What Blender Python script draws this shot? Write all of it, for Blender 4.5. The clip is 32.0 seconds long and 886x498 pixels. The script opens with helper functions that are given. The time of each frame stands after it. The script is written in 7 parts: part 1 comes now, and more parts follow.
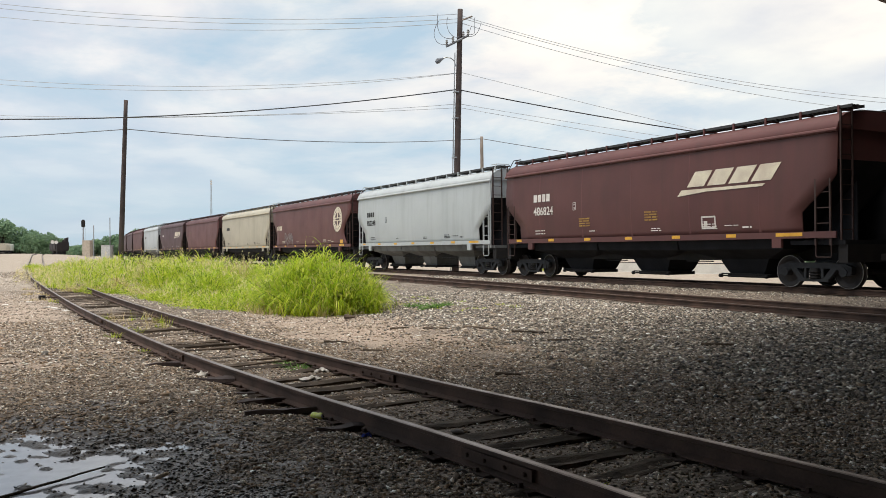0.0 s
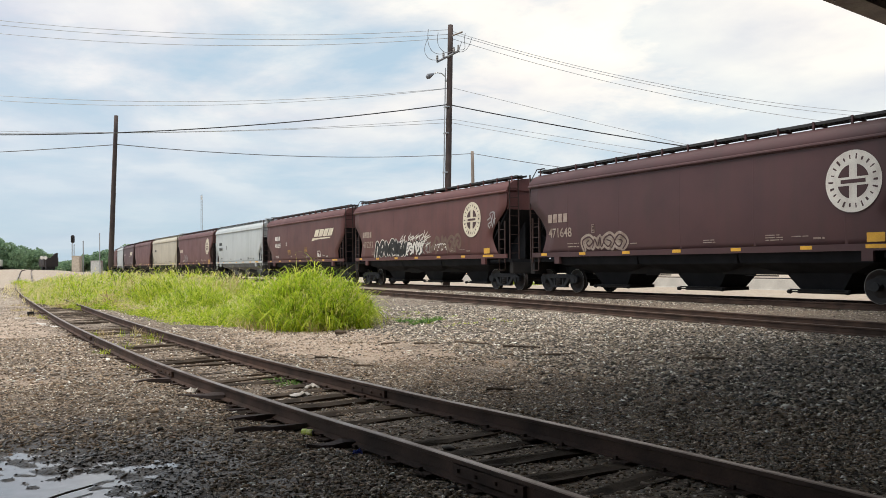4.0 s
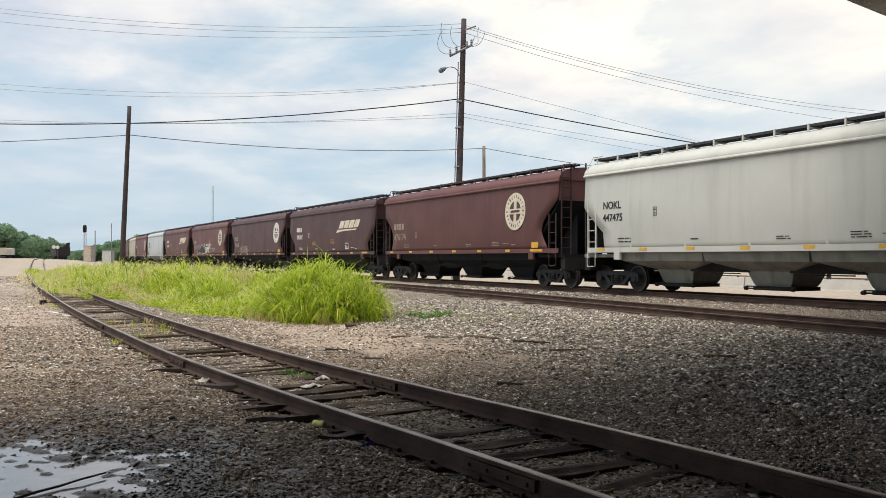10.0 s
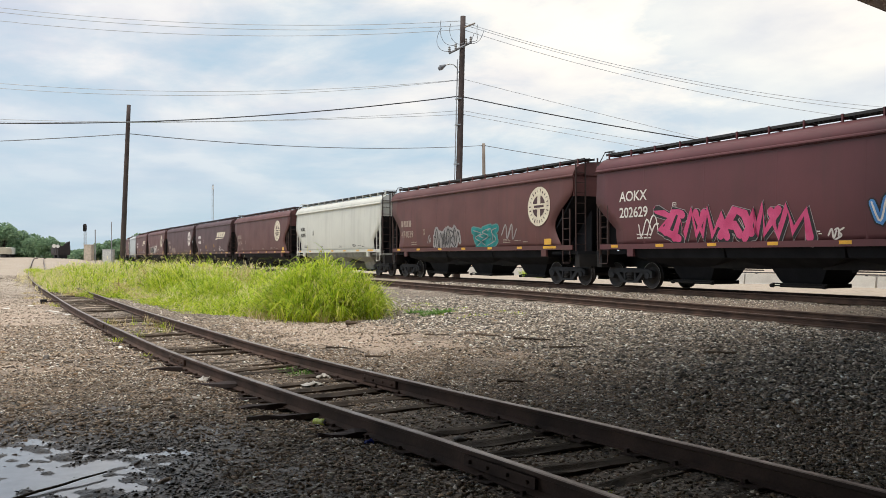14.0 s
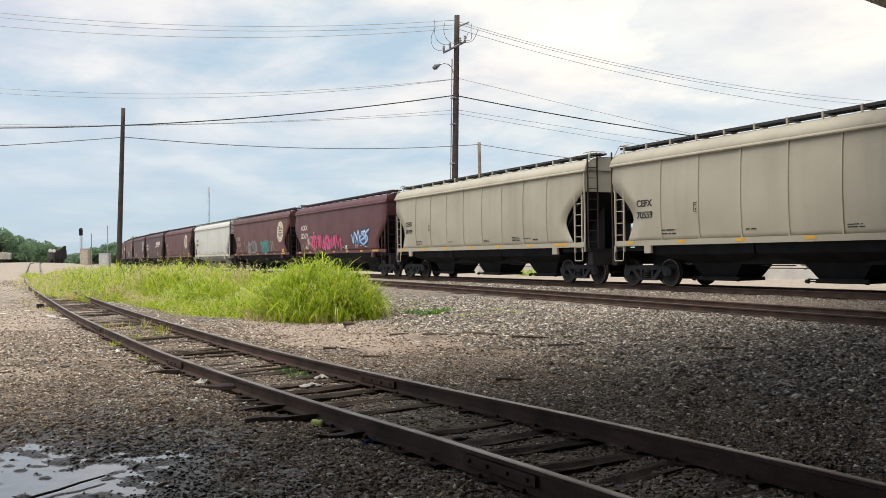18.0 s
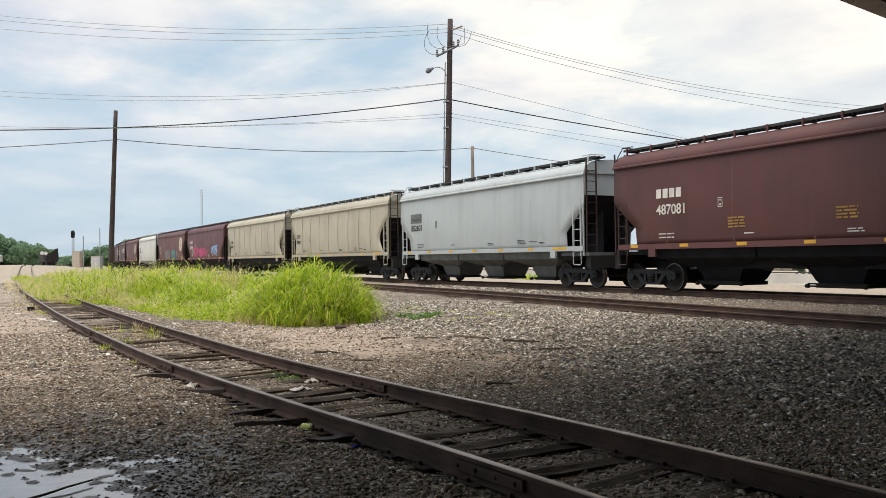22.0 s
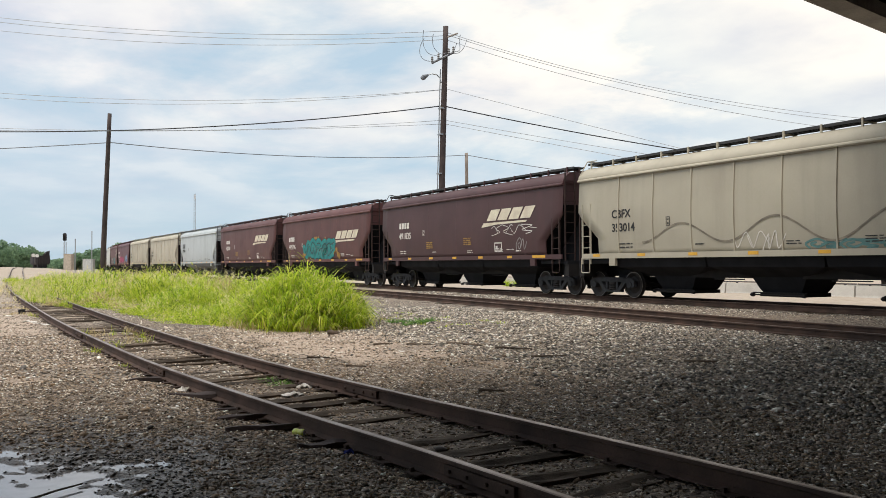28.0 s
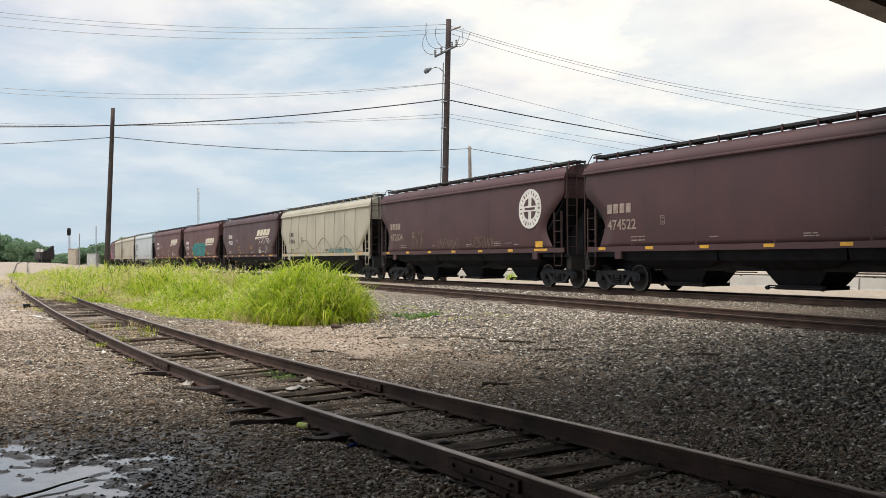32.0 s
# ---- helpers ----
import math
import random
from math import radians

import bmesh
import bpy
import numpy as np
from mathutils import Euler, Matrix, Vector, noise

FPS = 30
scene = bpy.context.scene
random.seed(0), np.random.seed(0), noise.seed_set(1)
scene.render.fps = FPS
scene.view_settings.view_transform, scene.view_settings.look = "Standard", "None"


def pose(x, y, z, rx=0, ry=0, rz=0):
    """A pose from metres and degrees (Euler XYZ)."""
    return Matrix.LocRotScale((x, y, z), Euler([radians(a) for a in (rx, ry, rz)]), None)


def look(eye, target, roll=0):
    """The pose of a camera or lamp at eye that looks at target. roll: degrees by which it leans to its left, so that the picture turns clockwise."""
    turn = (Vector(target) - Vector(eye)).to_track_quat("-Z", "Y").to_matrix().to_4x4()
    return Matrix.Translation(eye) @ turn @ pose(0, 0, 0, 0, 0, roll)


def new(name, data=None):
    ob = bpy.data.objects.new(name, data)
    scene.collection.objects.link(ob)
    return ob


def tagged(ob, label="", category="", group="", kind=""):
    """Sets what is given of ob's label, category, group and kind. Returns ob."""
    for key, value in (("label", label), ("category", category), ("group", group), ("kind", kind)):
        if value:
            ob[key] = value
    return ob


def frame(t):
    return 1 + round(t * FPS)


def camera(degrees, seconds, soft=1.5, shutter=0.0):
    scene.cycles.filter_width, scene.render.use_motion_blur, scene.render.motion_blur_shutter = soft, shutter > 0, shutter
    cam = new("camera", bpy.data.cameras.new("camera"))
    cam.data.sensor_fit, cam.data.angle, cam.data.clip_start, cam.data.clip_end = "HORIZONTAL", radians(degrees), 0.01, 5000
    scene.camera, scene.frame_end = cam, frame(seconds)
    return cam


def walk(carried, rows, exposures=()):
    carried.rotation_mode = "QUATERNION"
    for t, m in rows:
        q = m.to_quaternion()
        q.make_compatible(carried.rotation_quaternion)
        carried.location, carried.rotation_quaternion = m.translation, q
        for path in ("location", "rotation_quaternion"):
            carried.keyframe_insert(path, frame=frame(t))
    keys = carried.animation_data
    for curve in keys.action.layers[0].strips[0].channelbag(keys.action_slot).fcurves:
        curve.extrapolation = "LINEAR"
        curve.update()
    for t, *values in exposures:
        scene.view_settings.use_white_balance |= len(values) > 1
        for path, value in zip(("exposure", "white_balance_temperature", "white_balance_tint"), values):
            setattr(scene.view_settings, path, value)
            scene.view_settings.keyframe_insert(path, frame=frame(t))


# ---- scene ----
LENS = 55.2
cam = camera(LENS, 32.0, soft=0.8)
PATH = [
    (0, pose(0.017, 0.022, 1.603, 90.026, 0.457, 62.295)),
    (0.5, pose(-0.001, 0.024, 1.602, 89.897, 0.299, 62.220)),
    (1, pose(-0.004, 0.027, 1.604, 89.853, 0.250, 62.290)),
    (1.5, pose(-0.006, 0.025, 1.601, 90.086, 0.233, 62.347)),
    (2, pose(-0.000, 0.022, 1.605, 90.289, 0.206, 62.286)),
    (2.5, pose(-0.010, 0.023, 1.604, 90.397, 0.201, 62.164)),
    (3, pose(-0.006, 0.021, 1.599, 90.636, 0.340, 62.027)),
    (3.5, pose(0.013, 0.025, 1.610, 90.979, 0.641, 61.872)),
    (5.5, pose(0.012, 0.034, 1.604, 90.593, 0.375, 61.086)),
    (6, pose(0.021, 0.032, 1.605, 90.365, 0.415, 61.158)),
    (6.5, pose(0.019, 0.031, 1.607, 90.309, 0.599, 61.322)),
    (7, pose(0.002, 0.039, 1.607, 90.231, 0.649, 61.374)),
    (7.5, pose(0.006, 0.030, 1.604, 90.385, 0.371, 61.388)),
    (8, pose(0.017, 0.025, 1.606, 90.684, 0.384, 61.381)),
    (8.5, pose(0.014, 0.021, 1.603, 90.976, 0.272, 61.348)),
    (9, pose(0.010, 0.011, 1.603, 90.970, -0.053, 61.500)),
    (9.5, pose(0.011, 0.008, 1.607, 90.743, -0.096, 61.913)),
    (10, pose(-0.002, 0.003, 1.600, 90.632, -0.138, 62.356)),
    (10.5, pose(-0.022, 0.012, 1.596, 90.467, 0.130, 62.722)),
    (11, pose(-0.005, 0.005, 1.602, 90.528, 0.422, 62.918)),
    (11.5, pose(-0.014, -0.001, 1.598, 90.533, 0.370, 62.819)),
    (12, pose(0.002, -0.011, 1.600, 90.269, 0.217, 62.833)),
    (12.5, pose(-0.001, -0.007, 1.599, 90.124, 0.050, 62.819)),
    (13, pose(-0.004, -0.005, 1.598, 90.279, -0.046, 62.554)),
    (13.5, pose(-0.016, 0.003, 1.597, 90.455, -0.039, 62.425)),
    (14, pose(0.003, 0.005, 1.604, 90.458, 0.101, 62.369)),
    (14.5, pose(-0.006, 0.005, 1.597, 90.461, 0.178, 62.269)),
    (16.5, pose(-0.001, -0.008, 1.600, 90.763, 0.421, 62.224)),
    (17, pose(0.014, -0.008, 1.607, 90.718, 0.568, 62.192)),
    (17.5, pose(0.015, 0.004, 1.605, 90.546, 0.810, 62.227)),
    (18, pose(-0.015, 0.016, 1.597, 90.428, 0.831, 62.164)),
    (18.5, pose(0.003, 0.016, 1.600, 90.500, 0.941, 62.084)),
    (19, pose(-0.003, 0.030, 1.603, 90.453, 1.065, 62.022)),
    (19.5, pose(0.008, 0.031, 1.601, 90.401, 1.264, 61.952)),
    (20, pose(-0.003, 0.026, 1.599, 90.461, 1.152, 61.866)),
    (20.5, pose(0.017, 0.027, 1.604, 90.460, 1.124, 61.771)),
    (21, pose(0.009, 0.029, 1.606, 90.150, 0.922, 61.654)),
    (21.5, pose(0.005, 0.038, 1.600, 90.084, 0.714, 61.676)),
    (22, pose(0.017, 0.038, 1.606, 90.645, 0.716, 61.713)),
    (22.5, pose(0.005, 0.040, 1.602, 91.218, 0.762, 61.546)),
    (23, pose(0.013, 0.025, 1.601, 91.465, 0.721, 61.401)),
    (23.5, pose(0.018, 0.031, 1.608, 91.459, 0.826, 61.452)),
    (24, pose(0.007, 0.023, 1.604, 91.333, 0.637, 61.344)),
    (24.5, pose(0.022, 0.019, 1.603, 91.286, 0.446, 61.164)),
    (25, pose(0.023, 0.026, 1.604, 91.618, 0.289, 60.872)),
    (25.5, pose(0.014, 0.023, 1.601, 91.767, 0.136, 60.640)),
    (27.5, pose(0.011, 0.033, 1.606, 91.203, 0.512, 61.073)),
    (28, pose(0.011, 0.031, 1.602, 91.092, 0.121, 61.233)),
    (28.5, pose(0.010, 0.033, 1.598, 90.952, 0.047, 61.076)),
    (29, pose(0.009, 0.029, 1.601, 91.036, 0.104, 60.877)),
    (29.5, pose(0.031, 0.015, 1.609, 91.128, 0.070, 60.759)),
    (30, pose(0.012, 0.029, 1.601, 91.091, 0.113, 60.824)),
    (30.5, pose(0.024, 0.017, 1.602, 90.922, 0.039, 60.866)),
    (31, pose(0.028, 0.017, 1.607, 90.860, 0.113, 61.167)),
    (31.5, pose(0.005, 0.025, 1.600, 90.812, 0.194, 61.363)),
    (32, pose(0.016, 0.030, 1.603, 90.663, 0.283, 61.478)),
]
walk(cam, PATH)

# ---- light ----
SUN_EL, SUN_AZ = 66.0, 284.0          # degrees; azimuth from +x towards +y
scene.view_settings.exposure = 0.0
world = bpy.data.worlds.new("sky")
scene.world = world
world.use_nodes = True


def sky_nodes():
    nt = world.node_tree
    nt.nodes.clear()
    out = nt.nodes.new("ShaderNodeOutputWorld")
    bg = nt.nodes.new("ShaderNodeBackground")
    sky = nt.nodes.new("ShaderNodeTexSky")
    sky.sky_type = "NISHITA"
    sky.sun_disc = False
    sky.sun_elevation = radians(SUN_EL)
    sky.sun_rotation = radians(90 - SUN_AZ)
    sky.air_density, sky.dust_density, sky.ozone_density = 1.0, 1.5, 1.0
    tc = nt.nodes.new("ShaderNodeTexCoord")
    sep = nt.nodes.new("ShaderNodeSeparateXYZ")
    nt.links.new(tc.outputs["Generated"], sep.inputs[0])
    # cloud plane coordinates: direction divided by its height
    zz = nt.nodes.new("ShaderNodeMath"); zz.operation = "MAXIMUM"; zz.inputs[1].default_value = 0.0
    nt.links.new(sep.outputs["Z"], zz.inputs[0])
    add = nt.nodes.new("ShaderNodeMath"); add.operation = "ADD"; add.inputs[1].default_value = 0.16
    nt.links.new(zz.outputs[0], add.inputs[0])
    dx = nt.nodes.new("ShaderNodeMath"); dx.operation = "DIVIDE"
    dy = nt.nodes.new("ShaderNodeMath"); dy.operation = "DIVIDE"
    for d, k in ((dx, "X"), (dy, "Y")):
        nt.links.new(sep.outputs[k], d.inputs[0])
        nt.links.new(add.outputs[0], d.inputs[1])
    comb = nt.nodes.new("ShaderNodeCombineXYZ")
    nt.links.new(dx.outputs[0], comb.inputs[0])
    nt.links.new(dy.outputs[0], comb.inputs[1])
    n1 = nt.nodes.new("ShaderNodeTexNoise")
    n1.inputs["Scale"].default_value = 1.15
    n1.inputs["Detail"].default_value = 9.0
    n1.inputs["Roughness"].default_value = 0.6
    n1.inputs["Distortion"].default_value = 0.25
    nt.links.new(comb.outputs[0], n1.inputs["Vector"])
    r1 = nt.nodes.new("ShaderNodeMapRange")
    r1.inputs["From Min"].default_value, r1.inputs["From Max"].default_value = 0.35, 0.58
    nt.links.new(n1.outputs["Fac"], r1.inputs["Value"])
    n2 = nt.nodes.new("ShaderNodeTexNoise")
    n2.inputs["Scale"].default_value = 2.3
    n2.inputs["Detail"].default_value = 7.0
    nt.links.new(comb.outputs[0], n2.inputs["Vector"])
    cr = nt.nodes.new("ShaderNodeValToRGB")
    cr.color_ramp.elements[0].position, cr.color_ramp.elements[1].position = 0.3, 0.62
    cr.color_ramp.elements[0].color = (7.8, 7.9, 8.4, 1)
    cr.color_ramp.elements[1].color = (11.0, 10.6, 9.8, 1)
    nt.links.new(n2.outputs["Fac"], cr.inputs[0])
    mix = nt.nodes.new("ShaderNodeMix"); mix.data_type = "RGBA"
    hz = nt.nodes.new("ShaderNodeMapRange")
    hz.inputs["From Min"].default_value, hz.inputs["From Max"].default_value = 0.06, 0.21
    hz.inputs["To Min"].default_value, hz.inputs["To Max"].default_value = 0.3, 1.0
    nt.links.new(zz.outputs[0], hz.inputs["Value"])
    mu = nt.nodes.new("ShaderNodeMath"); mu.operation = "MULTIPLY"
    nt.links.new(r1.outputs[0], mu.inputs[0])
    nt.links.new(hz.outputs[0], mu.inputs[1])
    veil = nt.nodes.new("ShaderNodeMix"); veil.data_type = "RGBA"      # thin high haze over the blue
    veil.inputs["Factor"].default_value = 0.8
    veil.inputs[7].default_value = (5.7, 7.4, 8.7, 1)
    nt.links.new(sky.outputs[0], veil.inputs[6])
    nt.links.new(veil.outputs[2], mix.inputs[6])
    # the cloud sheet is thinner and bluer towards one side
    dt = nt.nodes.new("ShaderNodeVectorMath"); dt.operation = "DOT_PRODUCT"; dt.inputs[1].default_value = (-0.42, 0.78, 0.46)
    nt.links.new(tc.outputs["Generated"], dt.inputs[0])
    dm = nt.nodes.new("ShaderNodeMapRange")
    dm.inputs["From Min"].default_value, dm.inputs["From Max"].default_value = 0.52, 0.95
    nt.links.new(dt.outputs["Value"], dm.inputs["Value"])
    dh = nt.nodes.new("ShaderNodeMapRange")
    dh.inputs["From Min"].default_value, dh.inputs["From Max"].default_value = 0.86, 0.965
    nt.links.new(dt.outputs["Value"], dh.inputs["Value"])
    dk = nt.nodes.new("ShaderNodeMath"); dk.operation = "MULTIPLY"
    nt.links.new(dh.outputs[0], dk.inputs[0]); nt.links.new(hz.outputs[0], dk.inputs[1])
    most = nt.nodes.new("ShaderNodeMath"); most.operation = "MAXIMUM"
    nt.links.new(mu.outputs[0], most.inputs[0]); nt.links.new(dk.outputs[0], most.inputs[1])
    nt.links.new(most.outputs[0], mix.inputs["Factor"])
    thin = nt.nodes.new("ShaderNodeMix"); thin.data_type = "RGBA"
    thin.inputs[6].default_value, thin.inputs[7].default_value = (0.79, 0.83, 0.93, 1), (1.10, 1.07, 1.02, 1)
    nt.links.new(dm.outputs[0], thin.inputs["Factor"])
    tint = nt.nodes.new("ShaderNodeMix"); tint.data_type = "RGBA"; tint.blend_type = "MULTIPLY"; tint.inputs["Factor"].default_value = 1.0
    nt.links.new(cr.outputs[0], tint.inputs[6])
    nt.links.new(thin.outputs[2], tint.inputs[7])
    nt.links.new(tint.outputs[2], mix.inputs[7])
    nt.links.new(mix.outputs[2], bg.inputs["Color"])
    bg.inputs["Strength"].default_value = 0.1
    nt.links.new(bg.outputs[0], out.inputs[0])


sky_nodes()
sun = new("sun", bpy.data.lights.new("sun", "SUN"))
sun.data.energy, sun.data.angle, sun.data.color = 3.3, radians(46), (1.0, 0.93, 0.82)
sun.matrix_world = look((50 * math.cos(radians(SUN_AZ)), 50 * math.sin(radians(SUN_AZ)), 50 * math.tan(radians(SUN_EL))), (0, 0, 0))


# ---- materials ----
def mat(name, base, rough=0.7, metal=0.0, alt=None, scale=4.0, fine=40.0, bump=0.15, dist=0.01, streak=0.0, obvar=0.0, spec=0.4, grain=0.25):
    """Principled surface: two scales of colour variation, fine relief, optional vertical dirt streaks and change from object to object."""
    m = bpy.data.materials.new(name)
    m.use_nodes = True
    nt = m.node_tree
    b = nt.nodes["Principled BSDF"]
    alt = alt or tuple(c * 0.72 for c in base)
    tc = nt.nodes.new("ShaderNodeTexCoord")
    co = tc.outputs["Object"]
    n1 = nt.nodes.new("ShaderNodeTexNoise"); n1.inputs["Scale"].default_value = scale; n1.inputs["Detail"].default_value = 5
    n2 = nt.nodes.new("ShaderNodeTexNoise"); n2.inputs["Scale"].default_value = fine; n2.inputs["Detail"].default_value = 3
    nt.links.new(co, n1.inputs["Vector"]); nt.links.new(co, n2.inputs["Vector"])
    r = nt.nodes.new("ShaderNodeMapRange"); r.inputs["From Min"].default_value = 0.35; r.inputs["From Max"].default_value = 0.68
    nt.links.new(n1.outputs["Fac"], r.inputs["Value"])
    mx = nt.nodes.new("ShaderNodeMix"); mx.data_type = "RGBA"
    mx.inputs[6].default_value = (*base, 1); mx.inputs[7].default_value = (*alt, 1)
    nt.links.new(r.outputs[0], mx.inputs["Factor"])
    col = mx.outputs[2]
    hv = nt.nodes.new("ShaderNodeHueSaturation")
    rr = nt.nodes.new("ShaderNodeMapRange"); rr.inputs["To Min"].default_value, rr.inputs["To Max"].default_value = 1 - grain, 1 + grain
    nt.links.new(n2.outputs["Fac"], rr.inputs["Value"]); nt.links.new(rr.outputs[0], hv.inputs["Value"])
    nt.links.new(col, hv.inputs["Color"])
    col = hv.outputs[0]
    if streak:
        mp = nt.nodes.new("ShaderNodeMapping"); mp.inputs["Scale"].default_value = (1.7, 1.7, 0.16)
        nt.links.new(co, mp.inputs[0])
        n3 = nt.nodes.new("ShaderNodeTexNoise"); n3.inputs["Scale"].default_value = 1.6; n3.inputs["Detail"].default_value = 6
        nt.links.new(mp.outputs[0], n3.inputs["Vector"])
        r3 = nt.nodes.new("ShaderNodeMapRange"); r3.inputs["From Min"].default_value = 0.5; r3.inputs["From Max"].default_value = 0.72
        r3.inputs["To Max"].default_value = streak
        nt.links.new(n3.outputs["Fac"], r3.inputs["Value"])
        m3 = nt.nodes.new("ShaderNodeMix"); m3.data_type = "RGBA"; m3.inputs[7].default_value = (0.045, 0.035, 0.03, 1)
        nt.links.new(r3.outputs[0], m3.inputs["Factor"]); nt.links.new(col, m3.inputs[6])
        col = m3.outputs[2]
    if obvar:
        oi = nt.nodes.new("ShaderNodeObjectInfo")
        r4 = nt.nodes.new("ShaderNodeMapRange"); r4.inputs["To Min"].default_value, r4.inputs["To Max"].default_value = 1 - obvar, 1 + obvar
        nt.links.new(oi.outputs["Random"], r4.inputs["Value"])
        h4 = nt.nodes.new("ShaderNodeHueSaturation")
        nt.links.new(r4.outputs[0], h4.inputs["Value"]); nt.links.new(col, h4.inputs["Color"])
        col = h4.outputs[0]
    nt.links.new(col, b.inputs["Base Color"])
    rg = nt.nodes.new("ShaderNodeMapRange"); rg.inputs["To Min"].default_value, rg.inputs["To Max"].default_value = max(0, rough - 0.12), min(1, rough + 0.12)
    nt.links.new(n1.outputs["Fac"], rg.inputs["Value"]); nt.links.new(rg.outputs[0], b.inputs["Roughness"])
    b.inputs["Metallic"].default_value = metal
    b.inputs["Specular IOR Level"].default_value = spec
    if bump:
        bp = nt.nodes.new("ShaderNodeBump"); bp.inputs["Strength"].default_value = bump; bp.inputs["Distance"].default_value = dist
        nt.links.new(n2.outputs["Fac"], bp.inputs["Height"]); nt.links.new(bp.outputs[0], b.inputs["Normal"])
    return m


def island_mat(name, stops, rough=0.85, spec=0.3, trans=0.0):
    """Each loose piece of a joined mesh takes its own shade from the ramp."""
    m = bpy.data.materials.new(name)
    m.use_nodes = True
    nt = m.node_tree
    b = nt.nodes["Principled BSDF"]
    g = nt.nodes.new("ShaderNodeNewGeometry")
    cr = nt.nodes.new("ShaderNodeValToRGB")
    while len(cr.color_ramp.elements) < len(stops):
        cr.color_ramp.elements.new(0.5)
    for e, (p, c) in zip(cr.color_ramp.elements, stops):
        e.position, e.color = p, (*c, 1)
    nt.links.new(g.outputs["Random Per Island"], cr.inputs[0])
    nt.links.new(cr.outputs[0], b.inputs["Base Color"])
    b.inputs["Roughness"].default_value = rough
    b.inputs["Specular IOR Level"].default_value = spec
    if trans:
        tr = nt.nodes.new("ShaderNodeBsdfTranslucent")
        nt.links.new(cr.outputs[0], tr.inputs["Color"])
        mx = nt.nodes.new("ShaderNodeMixShader"); mx.inputs[0].default_value = trans
        out = nt.nodes["Material Output"]
        nt.links.new(b.outputs[0], mx.inputs[1]); nt.links.new(tr.outputs[0], mx.inputs[2]); nt.links.new(mx.outputs[0], out.inputs[0])
    return m


def ground_mat():
    """Gravel yard: stone chips by cell noise, dirt patches, pale dust on the far lot and wet dark soil."""
    m = bpy.data.materials.new("gravel_ground")
    m.use_nodes = True
    nt = m.node_tree
    b = nt.nodes["Principled BSDF"]
    tc = nt.nodes.new("ShaderNodeTexCoord")
    co = tc.outputs["Object"]

    def noise_tex(scale, detail=5):
        n = nt.nodes.new("ShaderNodeTexNoise"); n.inputs["Scale"].default_value = scale; n.inputs["Detail"].default_value = detail
        nt.links.new(co, n.inputs["Vector"]); return n.outputs["Fac"]

    def ramp(fac, a, bb, lo=0.0, hi=1.0):
        r = nt.nodes.new("ShaderNodeMapRange"); r.inputs["From Min"].default_value, r.inputs["From Max"].default_value = a, bb
        r.inputs["To Min"].default_value, r.inputs["To Max"].default_value = lo, hi
        nt.links.new(fac, r.inputs["Value"]); return r.outputs[0]

    def mixc(fac, ca, cb):
        x = nt.nodes.new("ShaderNodeMix"); x.data_type = "RGBA"
        for s, c in ((6, ca), (7, cb)):
            if isinstance(c, tuple): x.inputs[s].default_value = (*c, 1)
            else: nt.links.new(c, x.inputs[s])
        nt.links.new(fac, x.inputs["Factor"]); return x.outputs[2]

    vo = nt.nodes.new("ShaderNodeTexVoronoi"); vo.inputs["Scale"].default_value = 26.0
    nt.links.new(co, vo.inputs["Vector"])
    vs = nt.nodes.new("ShaderNodeSeparateColor"); nt.links.new(vo.outputs["Color"], vs.inputs[0])
    v2 = nt.nodes.new("ShaderNodeTexVoronoi"); v2.inputs["Scale"].default_value = 62.0
    nt.links.new(co, v2.inputs["Vector"])
    vs2 = nt.nodes.new("ShaderNodeSeparateColor"); nt.links.new(v2.outputs["Color"], vs2.inputs[0])
    chips = mixc(ramp(vs.outputs[0], 0.1, 0.95), (0.065, 0.052, 0.042), (0.35, 0.29, 0.235))
    chips = mixc(ramp(vs2.outputs[0], 0.55, 0.75, 0.0, 0.7), chips, (0.145, 0.118, 0.096))
    soil = mixc(noise_tex(9.0), (0.20, 0.15, 0.11), (0.36, 0.28, 0.205))
    soil = mixc(ramp(vs2.outputs[1], 0.35, 0.8, 0.0, 0.65), soil, chips)
    col = mixc(ramp(noise_tex(0.42), 0.47, 0.62, 0.0, 0.4), chips, soil)
    pos = nt.nodes.new("ShaderNodeSeparateXYZ"); nt.links.new(co, pos.inputs[0])
    # dry sandy patch between the siding and the bank, and the dusty way along the siding
    def patch(cx, cy, rx, ry):
        s1 = nt.nodes.new("ShaderNodeVectorMath"); s1.operation = "SUBTRACT"; s1.inputs[1].default_value = (cx, cy, 0.0)
        nt.links.new(co, s1.inputs[0])
        s2 = nt.nodes.new("ShaderNodeVectorMath"); s2.operation = "MULTIPLY"; s2.inputs[1].default_value = (1 / rx, 1 / ry, 0.0)
        nt.links.new(s1.outputs[0], s2.inputs[0])
        s3 = nt.nodes.new("ShaderNodeVectorMath"); s3.operation = "LENGTH"
        nt.links.new(s2.outputs[0], s3.inputs[0])
        s4 = nt.nodes.new("ShaderNodeMath"); s4.operation = "ADD"
        nt.links.new(s3.outputs["Value"], s4.inputs[0]); nt.links.new(ramp(noise_tex(0.9), 0.25, 0.75, -0.5, 0.5), s4.inputs[1])
        return ramp(s4.outputs[0], 1.1, 0.6, 0.0, 0.9)
    sand = mixc(ramp(vs2.outputs[2], 0.2, 0.9), (0.34, 0.26, 0.2), (0.56, 0.45, 0.36))
    col = mixc(patch(-17.5, 6.4, 6.5, 2.0), col, sand)
